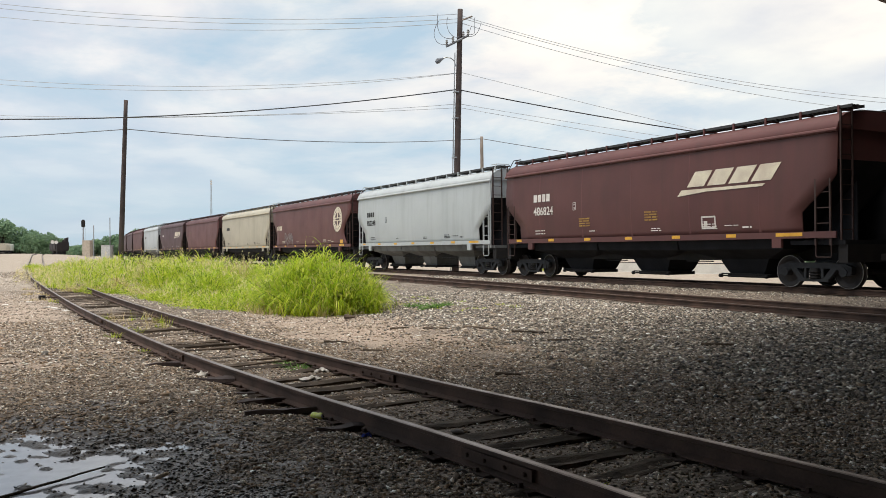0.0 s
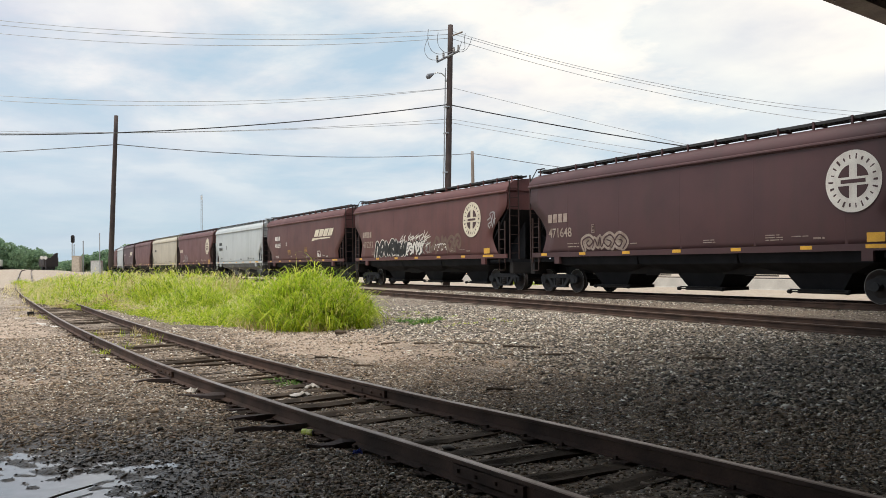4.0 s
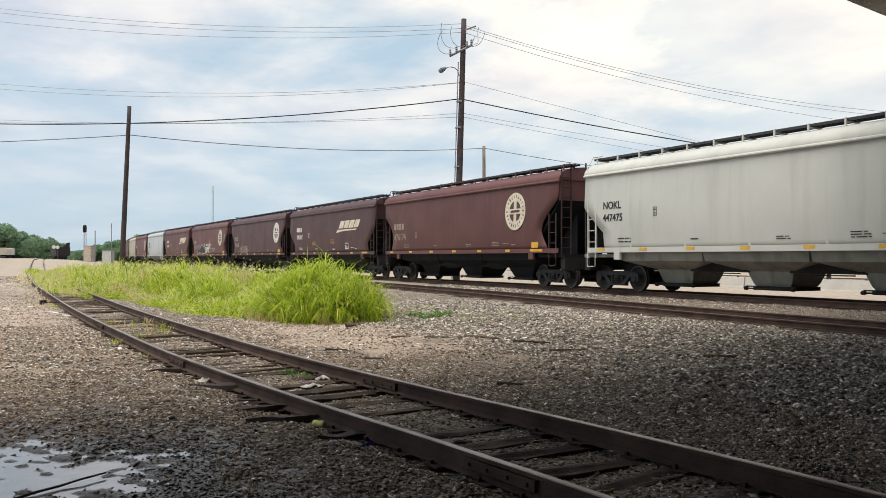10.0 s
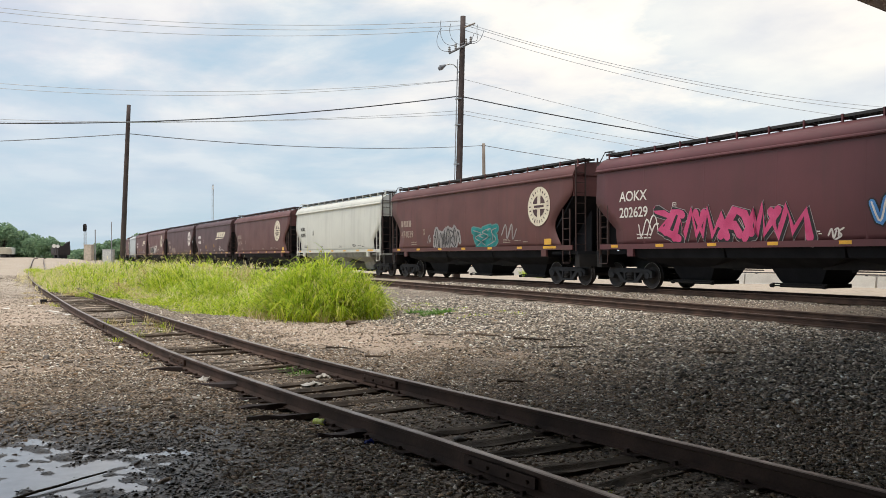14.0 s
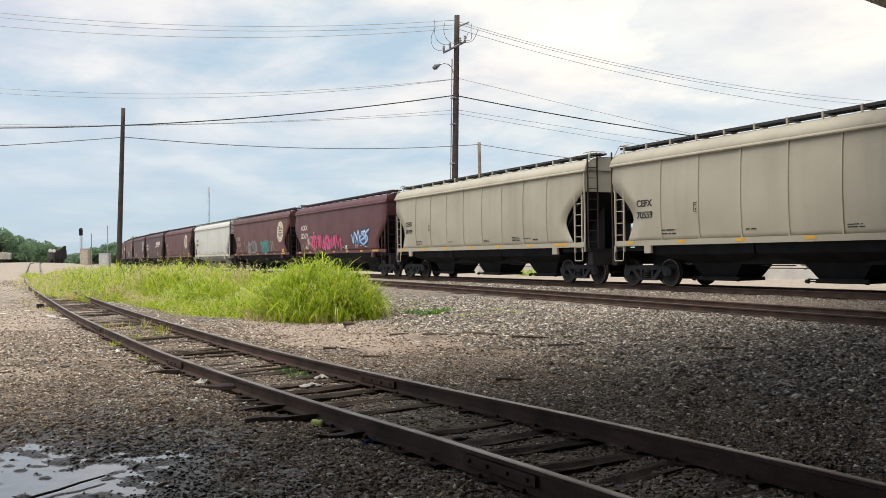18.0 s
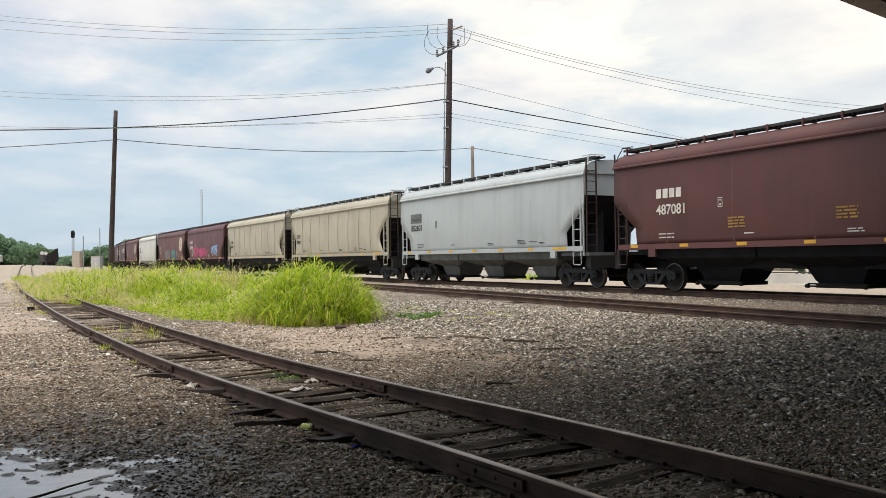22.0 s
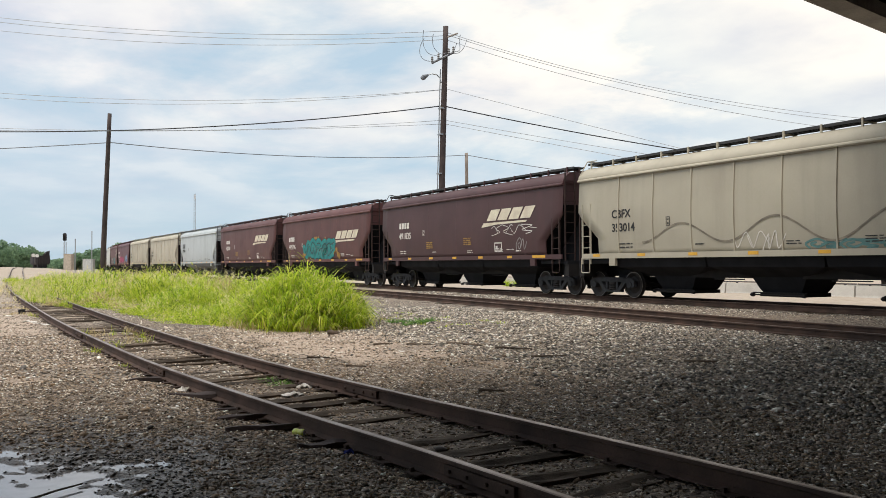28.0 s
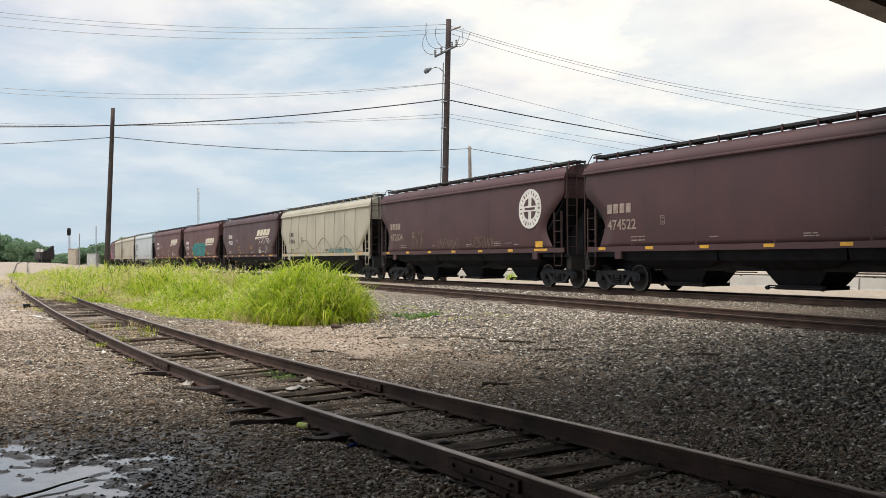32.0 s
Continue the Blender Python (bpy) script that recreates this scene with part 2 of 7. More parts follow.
    col = mixc(patch(-27.0, -1.6, 16.0, 4.2), col, sand)
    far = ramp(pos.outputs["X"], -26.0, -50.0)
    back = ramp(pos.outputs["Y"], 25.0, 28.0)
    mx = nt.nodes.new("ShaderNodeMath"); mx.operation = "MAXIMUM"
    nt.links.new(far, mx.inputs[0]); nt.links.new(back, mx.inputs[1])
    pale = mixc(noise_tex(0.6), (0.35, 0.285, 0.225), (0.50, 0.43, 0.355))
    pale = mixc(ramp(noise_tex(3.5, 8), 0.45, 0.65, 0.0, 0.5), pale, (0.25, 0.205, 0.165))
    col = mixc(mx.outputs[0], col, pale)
    # soaked ground round the puddle
    sub = nt.nodes.new("ShaderNodeVectorMath"); sub.operation = "SUBTRACT"; sub.inputs[1].default_value = (-6.6, 0.2, 0.0)
    nt.links.new(co, sub.inputs[0])
    sc = nt.nodes.new("ShaderNodeVectorMath"); sc.operation = "MULTIPLY"; sc.inputs[1].default_value = (0.30, 0.55, 0.0)
    nt.links.new(sub.outputs[0], sc.inputs[0])
    ln = nt.nodes.new("ShaderNodeVectorMath"); ln.operation = "LENGTH"
    nt.links.new(sc.outputs[0], ln.inputs[0])
    ad = nt.nodes.new("ShaderNodeMath"); ad.operation = "ADD"
    nt.links.new(ln.outputs["Value"], ad.inputs[0]); nt.links.new(ramp(noise_tex(1.4), 0.3, 0.7, -0.45, 0.45), ad.inputs[1])
    wet = ramp(ad.outputs[0], 1.15, 0.7)
    dark = mixc(noise_tex(7.0), (0.065, 0.053, 0.044), (0.13, 0.106, 0.088))
    col = mixc(wet, col, dark)
    nt.links.new(ramp(wet, 0.0, 1.0, 0.9, 0.42), b.inputs["Roughness"])
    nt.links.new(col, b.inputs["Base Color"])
    nt.links.new(ramp(wet, 0.0, 1.0, 0.3, 0.6), b.inputs["Specular IOR Level"])
    bp = nt.nodes.new("ShaderNodeBump"); bp.inputs["Strength"].default_value = 0.7; bp.inputs["Distance"].default_value = 0.02; bp.invert = True
    nt.links.new(vo.outputs["Distance"], bp.inputs["Height"]); nt.links.new(bp.outputs[0], b.inputs["Normal"])
    return m


M_GROUND = ground_mat()
M_STONE = island_mat("gravel_stones", [(0.0, (0.056, 0.042, 0.032)), (0.14, (0.181, 0.130, 0.090)), (0.27, (0.102, 0.099, 0.096)), (0.4, (0.384, 0.266, 0.169)), (0.52, (0.249, 0.232, 0.215)), (0.66, (0.497, 0.384, 0.282)), (0.78, (0.305, 0.226, 0.158)), (0.9, (0.701, 0.599, 0.486)), (1.0, (0.920, 0.920, 0.870))])
M_WETSTONE = island_mat("wet_gravel_stones", [(0.0, (0.022, 0.018, 0.014)), (0.3, (0.085, 0.066, 0.05)), (0.5, (0.055, 0.052, 0.05)), (0.8, (0.18, 0.142, 0.112)), (1.0, (0.4, 0.35, 0.3))], 0.35, 0.5)
M_PALESTONE = island_mat("pale_gravel_stones", [(0.0, (0.1, 0.077, 0.06)), (0.3, (0.32, 0.25, 0.19)), (0.45, (0.2, 0.17, 0.145)), (0.7, (0.52, 0.43, 0.34)), (0.92, (0.7, 0.61, 0.51)), (1.0, (0.88, 0.84, 0.78))])
M_BALLAST = island_mat("ballast_stones", [(0.0, (0.040, 0.034, 0.028)), (0.15, (0.169, 0.147, 0.122)), (0.3, (0.096, 0.094, 0.093)), (0.45, (0.395, 0.316, 0.237)), (0.6, (0.237, 0.226, 0.215)), (0.75, (0.475, 0.395, 0.316)), (0.9, (0.678, 0.599, 0.497)), (1.0, (0.920, 0.920, 0.859))])
M_GRASS = island_mat("grass_blades", [(0.0, (0.10, 0.18, 0.012)), (0.45, (0.40, 0.55, 0.025)), (0.82, (0.66, 0.72, 0.06)), (1.0, (0.80, 0.74, 0.2))], 0.5, 0.4, 0.5)
M_GRASS2 = island_mat("tall_grass_blades", [(0.0, (0.10, 0.18, 0.015)), (0.4, (0.38, 0.54, 0.03)), (0.8, (0.66, 0.74, 0.07)), (1.0, (0.84, 0.78, 0.28))], 0.5, 0.4, 0.5)
M_DRYGRASS = island_mat("dry_seeding_grass", [(0.0, (0.26, 0.18, 0.08)), (0.4, (0.50, 0.40, 0.18)), (0.75, (0.70, 0.58, 0.32)), (1.0, (0.84, 0.73, 0.48))], 0.6, 0.3, 0.4)
M_WEED = island_mat("low_weed_leaves", [(0.0, (0.05, 0.13, 0.02)), (0.6, (0.13, 0.28, 0.05)), (1.0, (0.26, 0.42, 0.1))], 0.5, 0.3, 0.4)
M_SEED = island_mat("pale_seed_sprays", [(0.0, (0.6, 0.54, 0.22)), (0.5, (0.78, 0.68, 0.36)), (1.0, (0.9, 0.82, 0.55))], 0.6, 0.2, 0.5)
# Distance haze is put into these pale, bluish leaf greens.
M_LEAF = island_mat("tree_leaves", [(0.0, (0.14, 0.23, 0.14)), (0.5, (0.22, 0.33, 0.2)), (1.0, (0.31, 0.43, 0.25))], 0.6, 0.3, 0.45)
M_RUST = mat("rusty_rail_steel", (0.095, 0.058, 0.044), 0.8, 0.0, (0.05, 0.034, 0.028), 2.2, 55, 0.45, 0.005, spec=0.25)
M_RAILTOP = mat("worn_rail_head", (0.30, 0.25, 0.22), 0.42, 0.6, (0.15, 0.11, 0.09), 2.0, 30, 0.1, 0.002)
M_RAILMAIN = mat("main_rail_steel", (0.13, 0.085, 0.065), 0.6, 0.2, (0.08, 0.05, 0.04), 3.0, 60, 0.2, 0.003)
M_TIE = mat("weathered_tie_wood", (0.125, 0.096, 0.072), 0.92, 0.0, (0.05, 0.04, 0.032), 3.5, 45, 0.8, 0.012, obvar=0.4, spec=0.15)
# Ladder brown darkened: the shade on ladders is put into the colour.
M_LADDER = mat("grimy_brown_steel", (0.05, 0.028, 0.025), 0.7)
M_POLE = mat("creosoted_pole_wood", (0.072, 0.052, 0.048), 0.85, 0.0, (0.045, 0.034, 0.033), 2.0, 30, 0.5, 0.01)
M_POLE2 = mat("grey_pole_wood", (0.30, 0.25, 0.21), 0.85, 0.0, (0.2, 0.165, 0.14), 2.0, 30, 0.4, 0.01)
M_GALV = mat("galvanised_steel", (0.42, 0.43, 0.44), 0.45, 0.7)
M_WIRE = mat("black_cable", (0.03, 0.03, 0.034), 0.5)
M_WIRE2 = mat("grey_conductor", (0.2, 0.21, 0.235), 0.5)
M_PORC = mat("grey_porcelain", (0.32, 0.31, 0.31), 0.3)
M_CONC = mat("bridge_concrete", (0.42, 0.38, 0.34), 0.85, 0.0, (0.33, 0.30, 0.27), 1.2, 25, 0.3, 0.01, streak=0.25)
M_CONC2 = mat("pale_concrete", (0.55, 0.53, 0.49), 0.85, 0.0, (0.44, 0.42, 0.39), 1.0, 25, 0.3, 0.01)
# Concrete darkened so deck and back wall bounce little light; streaks are stains.
M_CONC3 = mat("stained_grey_concrete", (0.2, 0.185, 0.17), 0.9, 0.0, (0.13, 0.12, 0.11), 1.2, 25, 0.3, 0.01, streak=0.3)
M_STEELDARK = mat("dark_girder_steel", (0.06, 0.055, 0.06), 0.6)
M_BLACK = mat("black_running_gear", (0.02, 0.019, 0.02), 0.75, 0.0, (0.032, 0.029, 0.028), 3.0, 40, 0.3, 0.004, spec=0.2)
M_SOOT = mat("sooty_black_steel", (0.022, 0.019, 0.021), 0.8, 0.0, (0.035, 0.026, 0.024), 2.0)
M_TRUCK = mat("grimy_truck_casting", (0.033, 0.034, 0.038), 0.75, 0.0, (0.022, 0.023, 0.026), 4.0, 40, 0.3, 0.005, spec=0.3)
M_WHEEL = mat("wheel_steel", (0.035, 0.028, 0.026), 0.65, 0.2, (0.022, 0.02, 0.02), 4.0, 40, 0.2, 0.003)
M_TREAD = mat("polished_wheel_rim", (0.3, 0.28, 0.27), 0.4, 0.8)
M_WHITE = mat("white_stencil_paint", (0.78, 0.75, 0.70), 0.6, 0.0, (0.6, 0.56, 0.52), 2.5, 50, 0.0)
M_OLDINK = mat("weathered_stencil_paint", (0.40, 0.33, 0.28), 0.65, 0.0, (0.26, 0.19, 0.16), 3.5, 60, 0.0)
M_CREAM = mat("cream_stencil_paint", (0.72, 0.66, 0.52), 0.6, 0.0, (0.58, 0.5, 0.4), 2.5, 50, 0.0)
M_YELLOW = mat("yellow_reflector", (0.75, 0.42, 0.05), 0.4, 0.0, (0.6, 0.32, 0.04), 3.0, 50, 0.0)
M_OLDYELLOW = mat("dull_yellow_stencil", (0.42, 0.25, 0.06), 0.6, 0.0, (0.28, 0.15, 0.05), 3.0, 50, 0.0)
M_INK = mat("black_stencil_paint", (0.03, 0.03, 0.032), 0.6, bump=0.0)
M_PINK = mat("pink_spray_paint", (0.62, 0.09, 0.22), 0.6, 0.0, (0.5, 0.05, 0.15), 2.0, 30, 0.0)
M_TEAL = mat("teal_spray_paint", (0.02, 0.26, 0.25), 0.6, 0.0, (0.012, 0.15, 0.16), 2.0, 30, 0.0)
M_TEALGREY = mat("pale_teal_spray_paint", (0.13, 0.27, 0.26), 0.6, 0.0, (0.09, 0.2, 0.2), 2.0, 30, 0.0)
M_BLUE = mat("blue_spray_paint", (0.1, 0.3, 0.62), 0.6, 0.0, (0.06, 0.2, 0.5), 2.0, 30, 0.0)
M_GREY = mat("silver_spray_paint", (0.36, 0.34, 0.335), 0.6, 0.0, (0.24, 0.22, 0.22), 2.0, 30, 0.0)
M_FADE = mat("faded_stencil_paint", (0.19, 0.125, 0.10), 0.7, bump=0.0)
M_BROWN = mat("oxide_red_car_paint", (0.128, 0.050, 0.046), 0.55, 0.0, (0.102, 0.042, 0.041), 0.6, 30, 0.05, 0.003, streak=0.22, obvar=0.12, grain=0.07)
M_BROWN2 = mat("dark_brown_car_paint", (0.082, 0.038, 0.040), 0.55, 0.0, (0.066, 0.033, 0.036), 0.6, 30, 0.05, 0.003, streak=0.22, obvar=0.1, grain=0.07)
M_MAROON = mat("maroon_car_paint", (0.12, 0.04, 0.045), 0.5, 0.0, (0.10, 0.035, 0.04), 0.6, 30, 0.05, 0.003, streak=0.2, grain=0.07)
M_GREYCAR = mat("light_grey_car_paint", (0.47, 0.50, 0.51), 0.5, 0.0, (0.42, 0.45, 0.46), 0.5, 30, 0.05, 0.003, streak=0.12, grain=0.07)
M_WHITECAR = mat("off_white_car_paint", (0.60, 0.60, 0.55), 0.5, 0.0, (0.54, 0.54, 0.5), 0.5, 30, 0.05, 0.003, streak=0.12, grain=0.07)
M_TAN = mat("tan_car_paint", (0.47, 0.43, 0.34), 0.55, 0.0, (0.40, 0.36, 0.285), 0.5, 30, 0.04, 0.003, streak=0.1, obvar=0.05, grain=0.07)
# Near-black bay steel: the shade under cars and end sheets is painted in.
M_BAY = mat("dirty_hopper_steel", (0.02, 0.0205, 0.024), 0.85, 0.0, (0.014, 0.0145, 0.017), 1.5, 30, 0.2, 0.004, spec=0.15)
# Bay copies of the car paints, darkened for underside shade; streaks are dirt.
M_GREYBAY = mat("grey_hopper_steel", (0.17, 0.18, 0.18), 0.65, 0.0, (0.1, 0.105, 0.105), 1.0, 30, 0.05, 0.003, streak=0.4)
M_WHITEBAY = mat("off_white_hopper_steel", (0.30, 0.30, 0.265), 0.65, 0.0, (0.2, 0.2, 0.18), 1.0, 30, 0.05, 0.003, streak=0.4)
M_WIRE3 = mat("pale_grey_conductor", (0.55, 0.57, 0.6), 0.5)
M_WIRE3B = mat("dull_aluminium_conductor", (0.36, 0.37, 0.4), 0.5)
M_BEIGE = mat("beige_cabinet_paint", (0.55, 0.47, 0.38), 0.6)
M_PALEBOX = mat("pale_grey_paint", (0.6, 0.6, 0.58), 0.6)
M_LINE = mat("weathered_grey_paint", (0.16, 0.14, 0.11), 0.6, 0.0, (0.3, 0.26, 0.2), 3.0, 40, 0.0)
M_LIME = mat("lime_can_print", (0.72, 0.85, 0.12), 0.35, 0.0, (0.85, 0.9, 0.4), 30.0, 80, 0.0)
M_BLUECAR = mat("blue_truck_paint", (0.03, 0.16, 0.5), 0.4, 0.0, (0.025, 0.13, 0.42), 1.0, 30, 0.0)
M_BIRD = mat("dark_feathers", (0.035, 0.032, 0.032), 0.8)
M_REDLIT = mat("red_litter", (0.45, 0.04, 0.04), 0.5)
M_BLUELIT = mat("blue_litter", (0.02, 0.05, 0.35), 0.4)


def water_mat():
    """Still muddy water, glossy, faintly rippled; pale colour and raised IOR imitate bright sky reflection."""
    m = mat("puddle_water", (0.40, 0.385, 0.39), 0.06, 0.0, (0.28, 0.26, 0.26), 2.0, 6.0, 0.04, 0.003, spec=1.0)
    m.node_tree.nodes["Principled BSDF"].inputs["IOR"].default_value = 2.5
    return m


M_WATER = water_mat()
M_GRATE = mat("dark_walkway_grating", (0.05, 0.05, 0.052), 0.7)


# ---- mesh building ----
class Build:
    """Collects vertices and faces for one mesh."""

    def __init__(self):
        self.v, self.f = [], []

    def add(self, verts, faces):
        n = len(self.v)
        self.v += [tuple(p) for p in verts]
        self.f += [tuple(i + n for i in q) for q in faces]
        return self

    def box(self, x0, x1, y0, y1, z0, z1):
        return self.add([(x0, y0, z0), (x1, y0, z0), (x1, y1, z0), (x0, y1, z0), (x0, y0, z1), (x1, y0, z1), (x1, y1, z1), (x0, y1, z1)],
                        [(0, 3, 2, 1), (4, 5, 6, 7), (0, 1, 5, 4), (1, 2, 6, 5), (2, 3, 7, 6), (3, 0, 4, 7)])

    def prism(self, poly, y0, y1):
        """Outline in x and z, drawn out along y."""
        n = len(poly)
        v = [(x, y0, z) for x, z in poly] + [(x, y1, z) for x, z in poly]
        return self.add(v, [tuple(range(n)), tuple(range(2 * n - 1, n - 1, -1))] + [(i, n + i, n + (i + 1) % n, (i + 1) % n) for i in range(n)])

    def prism_x(self, poly, x0, x1):
        n = len(poly)
        v = [(x0, y, z) for y, z in poly] + [(x1, y, z) for y, z in poly]
        return self.add(v, [tuple(range(n - 1, -1, -1)), tuple(range(n, 2 * n))] + [(i, (i + 1) % n, n + (i + 1) % n, n + i) for i in range(n)])

    def tube(self, pts, r, n=6, r2=None):
        pts = [Vector(p) for p in pts]
        rings = []
        for i, p in enumerate(pts):
            d = (pts[min(i + 1, len(pts) - 1)] - pts[max(i - 1, 0)]).normalized()
            a = d.orthogonal().normalized() if abs(d.z) > 0.95 else d.cross(Vector((0, 0, 1))).normalized()
            b = d.cross(a)
            k = r if r2 is None else r + (r2 - r) * i / (len(pts) - 1)
            rings.append([p + (a * math.cos(2 * math.pi * j / n) + b * math.sin(2 * math.pi * j / n)) * k for j in range(n)])
        v = [q for ring in rings for q in ring]
        f = [(i * n + j, i * n + (j + 1) % n, (i + 1) * n + (j + 1) % n, (i + 1) * n + j) for i in range(len(pts) - 1) for j in range(n)]
        f += [tuple(range(n - 1, -1, -1)), tuple(range((len(pts) - 1) * n, len(pts) * n))]
        return self.add(v, f)

    def lathe(self, prof, axis="y", n=20, at=(0, 0, 0)):
        """Profile of (radius, place along the axis), turned about the axis."""
        v = []
        for r, h in prof:
            for j in range(n):
                c, s = r * math.cos(2 * math.pi * j / n), r * math.sin(2 * math.pi * j / n)
                q = {"y": (c, h, s), "z": (c, s, h), "x": (h, c, s)}[axis]
                v.append((q[0] + at[0], q[1] + at[1], q[2] + at[2]))
        m = len(prof)
        f = [(i * n + j, i * n + (j + 1) % n, (i + 1) * n + (j + 1) % n, (i + 1) * n + j) for i in range(m - 1) for j in range(n)]
        return self.add(v, f + [tuple(range(n - 1, -1, -1)), tuple(range((m - 1) * n, m * n))])

    def mesh(self, name, material, smooth=False):
        me = bpy.data.meshes.new(name)
        me.from_pydata(self.v, [], self.f)
        bm = bmesh.new()
        bm.from_mesh(me)
        bmesh.ops.recalc_face_normals(bm, faces=bm.faces)
        bm.to_mesh(me)
        bm.free()
        me.materials.append(material)
        if smooth:
            me.polygons.foreach_set("use_smooth", [True] * len(me.polygons))
        return me


def raw_mesh(name, verts, faces, material, smooth=False):
    me = bpy.data.meshes.new(name)
    me.from_pydata(verts, [], faces)
    me.materials.append(material)
    if smooth:
        me.polygons.foreach_set("use_smooth", [True] * len(me.polygons))
    return me


def part(name, b, material, parent, label="", smooth=False):
    """One mesh object under a thing or a part. b: a Build, or a ready mesh."""
    me = b.mesh(name, material, smooth) if isinstance(b, Build) else b
    ob = new(name, me)
    ob.parent = parent
    return tagged(ob, label) if label else ob


def thing(name, label, category, at=(0, 0, 0), rz=0.0, group="", kind=""):
    ob = new(name)
    ob.empty_display_size = 0.2
    ob.matrix_basis = pose(*at, 0, 0, rz)
    return tagged(ob, label, category, group, kind)


def solo(name, b, material, label, category, at=(0, 0, 0), rz=0.0, group="", kind="", smooth=False):
    me = b.mesh(name, material, smooth) if isinstance(b, Build) else b
    ob = new(name, me)
    ob.matrix_basis = pose(*at, 0, 0, rz)
    return tagged(ob, label, category, group, kind)


def words(text, size, material, bold=0.0):
    """A flat mesh of readable characters, in the x-z plane, facing -y, its foot at z 0."""
    cu = bpy.data.curves.new("lettering", "FONT")
    cu.body, cu.size, cu.extrude, cu.offset = text, size, 0.003, bold
    ob = bpy.data.objects.new("lettering", cu)
    me = bpy.data.meshes.new_from_object(ob)
    bpy.data.objects.remove(ob)
    me.transform(Matrix.Rotation(radians(90), 4, "X"))
    me.materials.clear()
    me.materials.append(material)
    return me


# ---- plan ----
RAIL_Z = 0.43                        # railhead of the running line
LINE_Y = 21.32                       # its centre
BEND_AT, BEND_R = 110.0, 800.0        # it bends to +y beyond this run


def line_pose(s, off=0.0, z=0.0):
    """The pose on the running line at run s; the line's far end lies towards -x."""
    if s < BEND_AT:
        x, y, a = -s, LINE_Y, 0.0
    else:
        a = (s - BEND_AT) / BEND_R
        x, y = -BEND_AT - BEND_R * math.sin(a), LINE_Y + BEND_R * (1 - math.cos(a))
    return pose(x + off * math.sin(a) * 1.0, y + off * math.cos(a), z, 0, 0, -math.degrees(a))


def smooth_nodes(nodes, step=0.5):
    """A smooth line through (x, y) nodes, x rising."""
    nx, ny = np.array([n[0] for n in nodes]), np.array([n[1] for n in nodes])
    m = np.gradient(ny, nx)
    xs = np.arange(nx[0], nx[-1] + 1e-6, step)
    i = np.clip(np.searchsorted(nx, xs, "right") - 1, 0, len(nx) - 2)
    h = nx[i + 1] - nx[i]
    t = (xs - nx[i]) / h
    ys = (2 * t ** 3 - 3 * t ** 2 + 1) * ny[i] + (t ** 3 - 2 * t ** 2 + t) * h * m[i] + (3 * t ** 2 - 2 * t ** 3) * ny[i + 1] + (t ** 3 - t ** 2) * h * m[i + 1]
    return list(zip(xs.tolist(), ys.tolist()))


SIDING = smooth_nodes([(-240, 10.5), (-180, 6.9), (-120, 4.35), (-80, 2.95), (-50, 2.5), (-34, 2.58), (-26, 2.66), (-18, 2.9), (-13, 3.14), (-9.2, 3.5),
                       (-7.8, 3.66), (-6.4, 3.85), (-5.1, 3.99), (-4, 4.09), (-2, 4.2), (2, 4.32), (12, 4.4), (40, 4.4)])
SIDING_Z = 0.14
PASSING = smooth_nodes([(-90, 18.0), (-60, 17.9), (-45, 17.6), (-32, 17.0), (-19, 16.1), (-13, 15.72), (0, 15.3), (20, 15.1), (60, 15.1)], 1.0)
PASSING_Z = 0.30


def side(a, x0, x1, x):
    t = np.clip((x - x0) / (x1 - x0), 0, 1)
    return a * t * t * (3 - 2 * t)


SX, SY = np.array([p[0] for p in SIDING]), np.array([p[1] for p in SIDING])


def rise(x, y):
    """The far yard climbs slowly."""
    return side(1.15, 72, 175, -np.asarray(x, float)) * (1 - side(1.0, 12.0, 17.0, np.asarray(y, float)))


def ground_z(x, y):
    """Height of the yard: low bank under the running line, shallow bed of the siding, a dip that holds water, a slow rise far off."""
    x, y = np.asarray(x, float), np.asarray(y, float)
    near = (x > -80) & (x < 60)
    z = side(0.12, 8.5, 12.5, y) + side(0.13, 17.8, 19.2, y) - side(0.22, 23.8, 26.5, y)
    z = z * side(1.0, -150, -85, x)
    rough = 0.016 * np.sin(x * 1.7 + y * 0.6) * np.sin(y * 1.3 - x * 0.4) + 0.012 * np.sin(x * 4.1 + 1) * np.sin(y * 3.7) + 0.007 * np.sin(x * 9.3 + y * 2.1) * np.sin(y * 8.2 - x * 3.0)
    z = z + np.where(near, rough, 0)
    d = np.abs(y - np.interp(x, SX, SY))
    z = z - 0.064 * (1 - side(1.0, 0.78, 1.2, d)) * (near | (x <= -80) & (x > -135))
    dip = np.exp(-(((x + 6.95) / 1.8) ** 2 + ((y + 0.12) / 1.1) ** 2))
    clods = np.sin(x * 23.0 + 2.0 * np.sin(y * 9.0)) * np.sin(y * 19.0 + 1.7 * np.sin(x * 7.0)) + 0.8 * np.sin(x * 11.0 - y * 6.0) * np.sin(y * 13.0 + x * 3.0)
    z = z - 0.064 * dip + 0.027 * clods * np.sqrt(dip) * near
    return z + rise(x, y)


def grid_axis(lo, hi, fine_lo, fine_hi, step):
    fine = np.arange(fine_lo, fine_hi + step / 2, step)
    out = [fine]
    for sgn, start, end in ((-1, fine_lo, lo), (1, fine_hi, hi)):
        p, d, q = start, step, []
        while (end - p) * sgn > 0:
            d *= 1.16
            p += sgn * d
            q.append(p)
        out.append(np.array(q))
    return np.sort(np.concatenate(out))


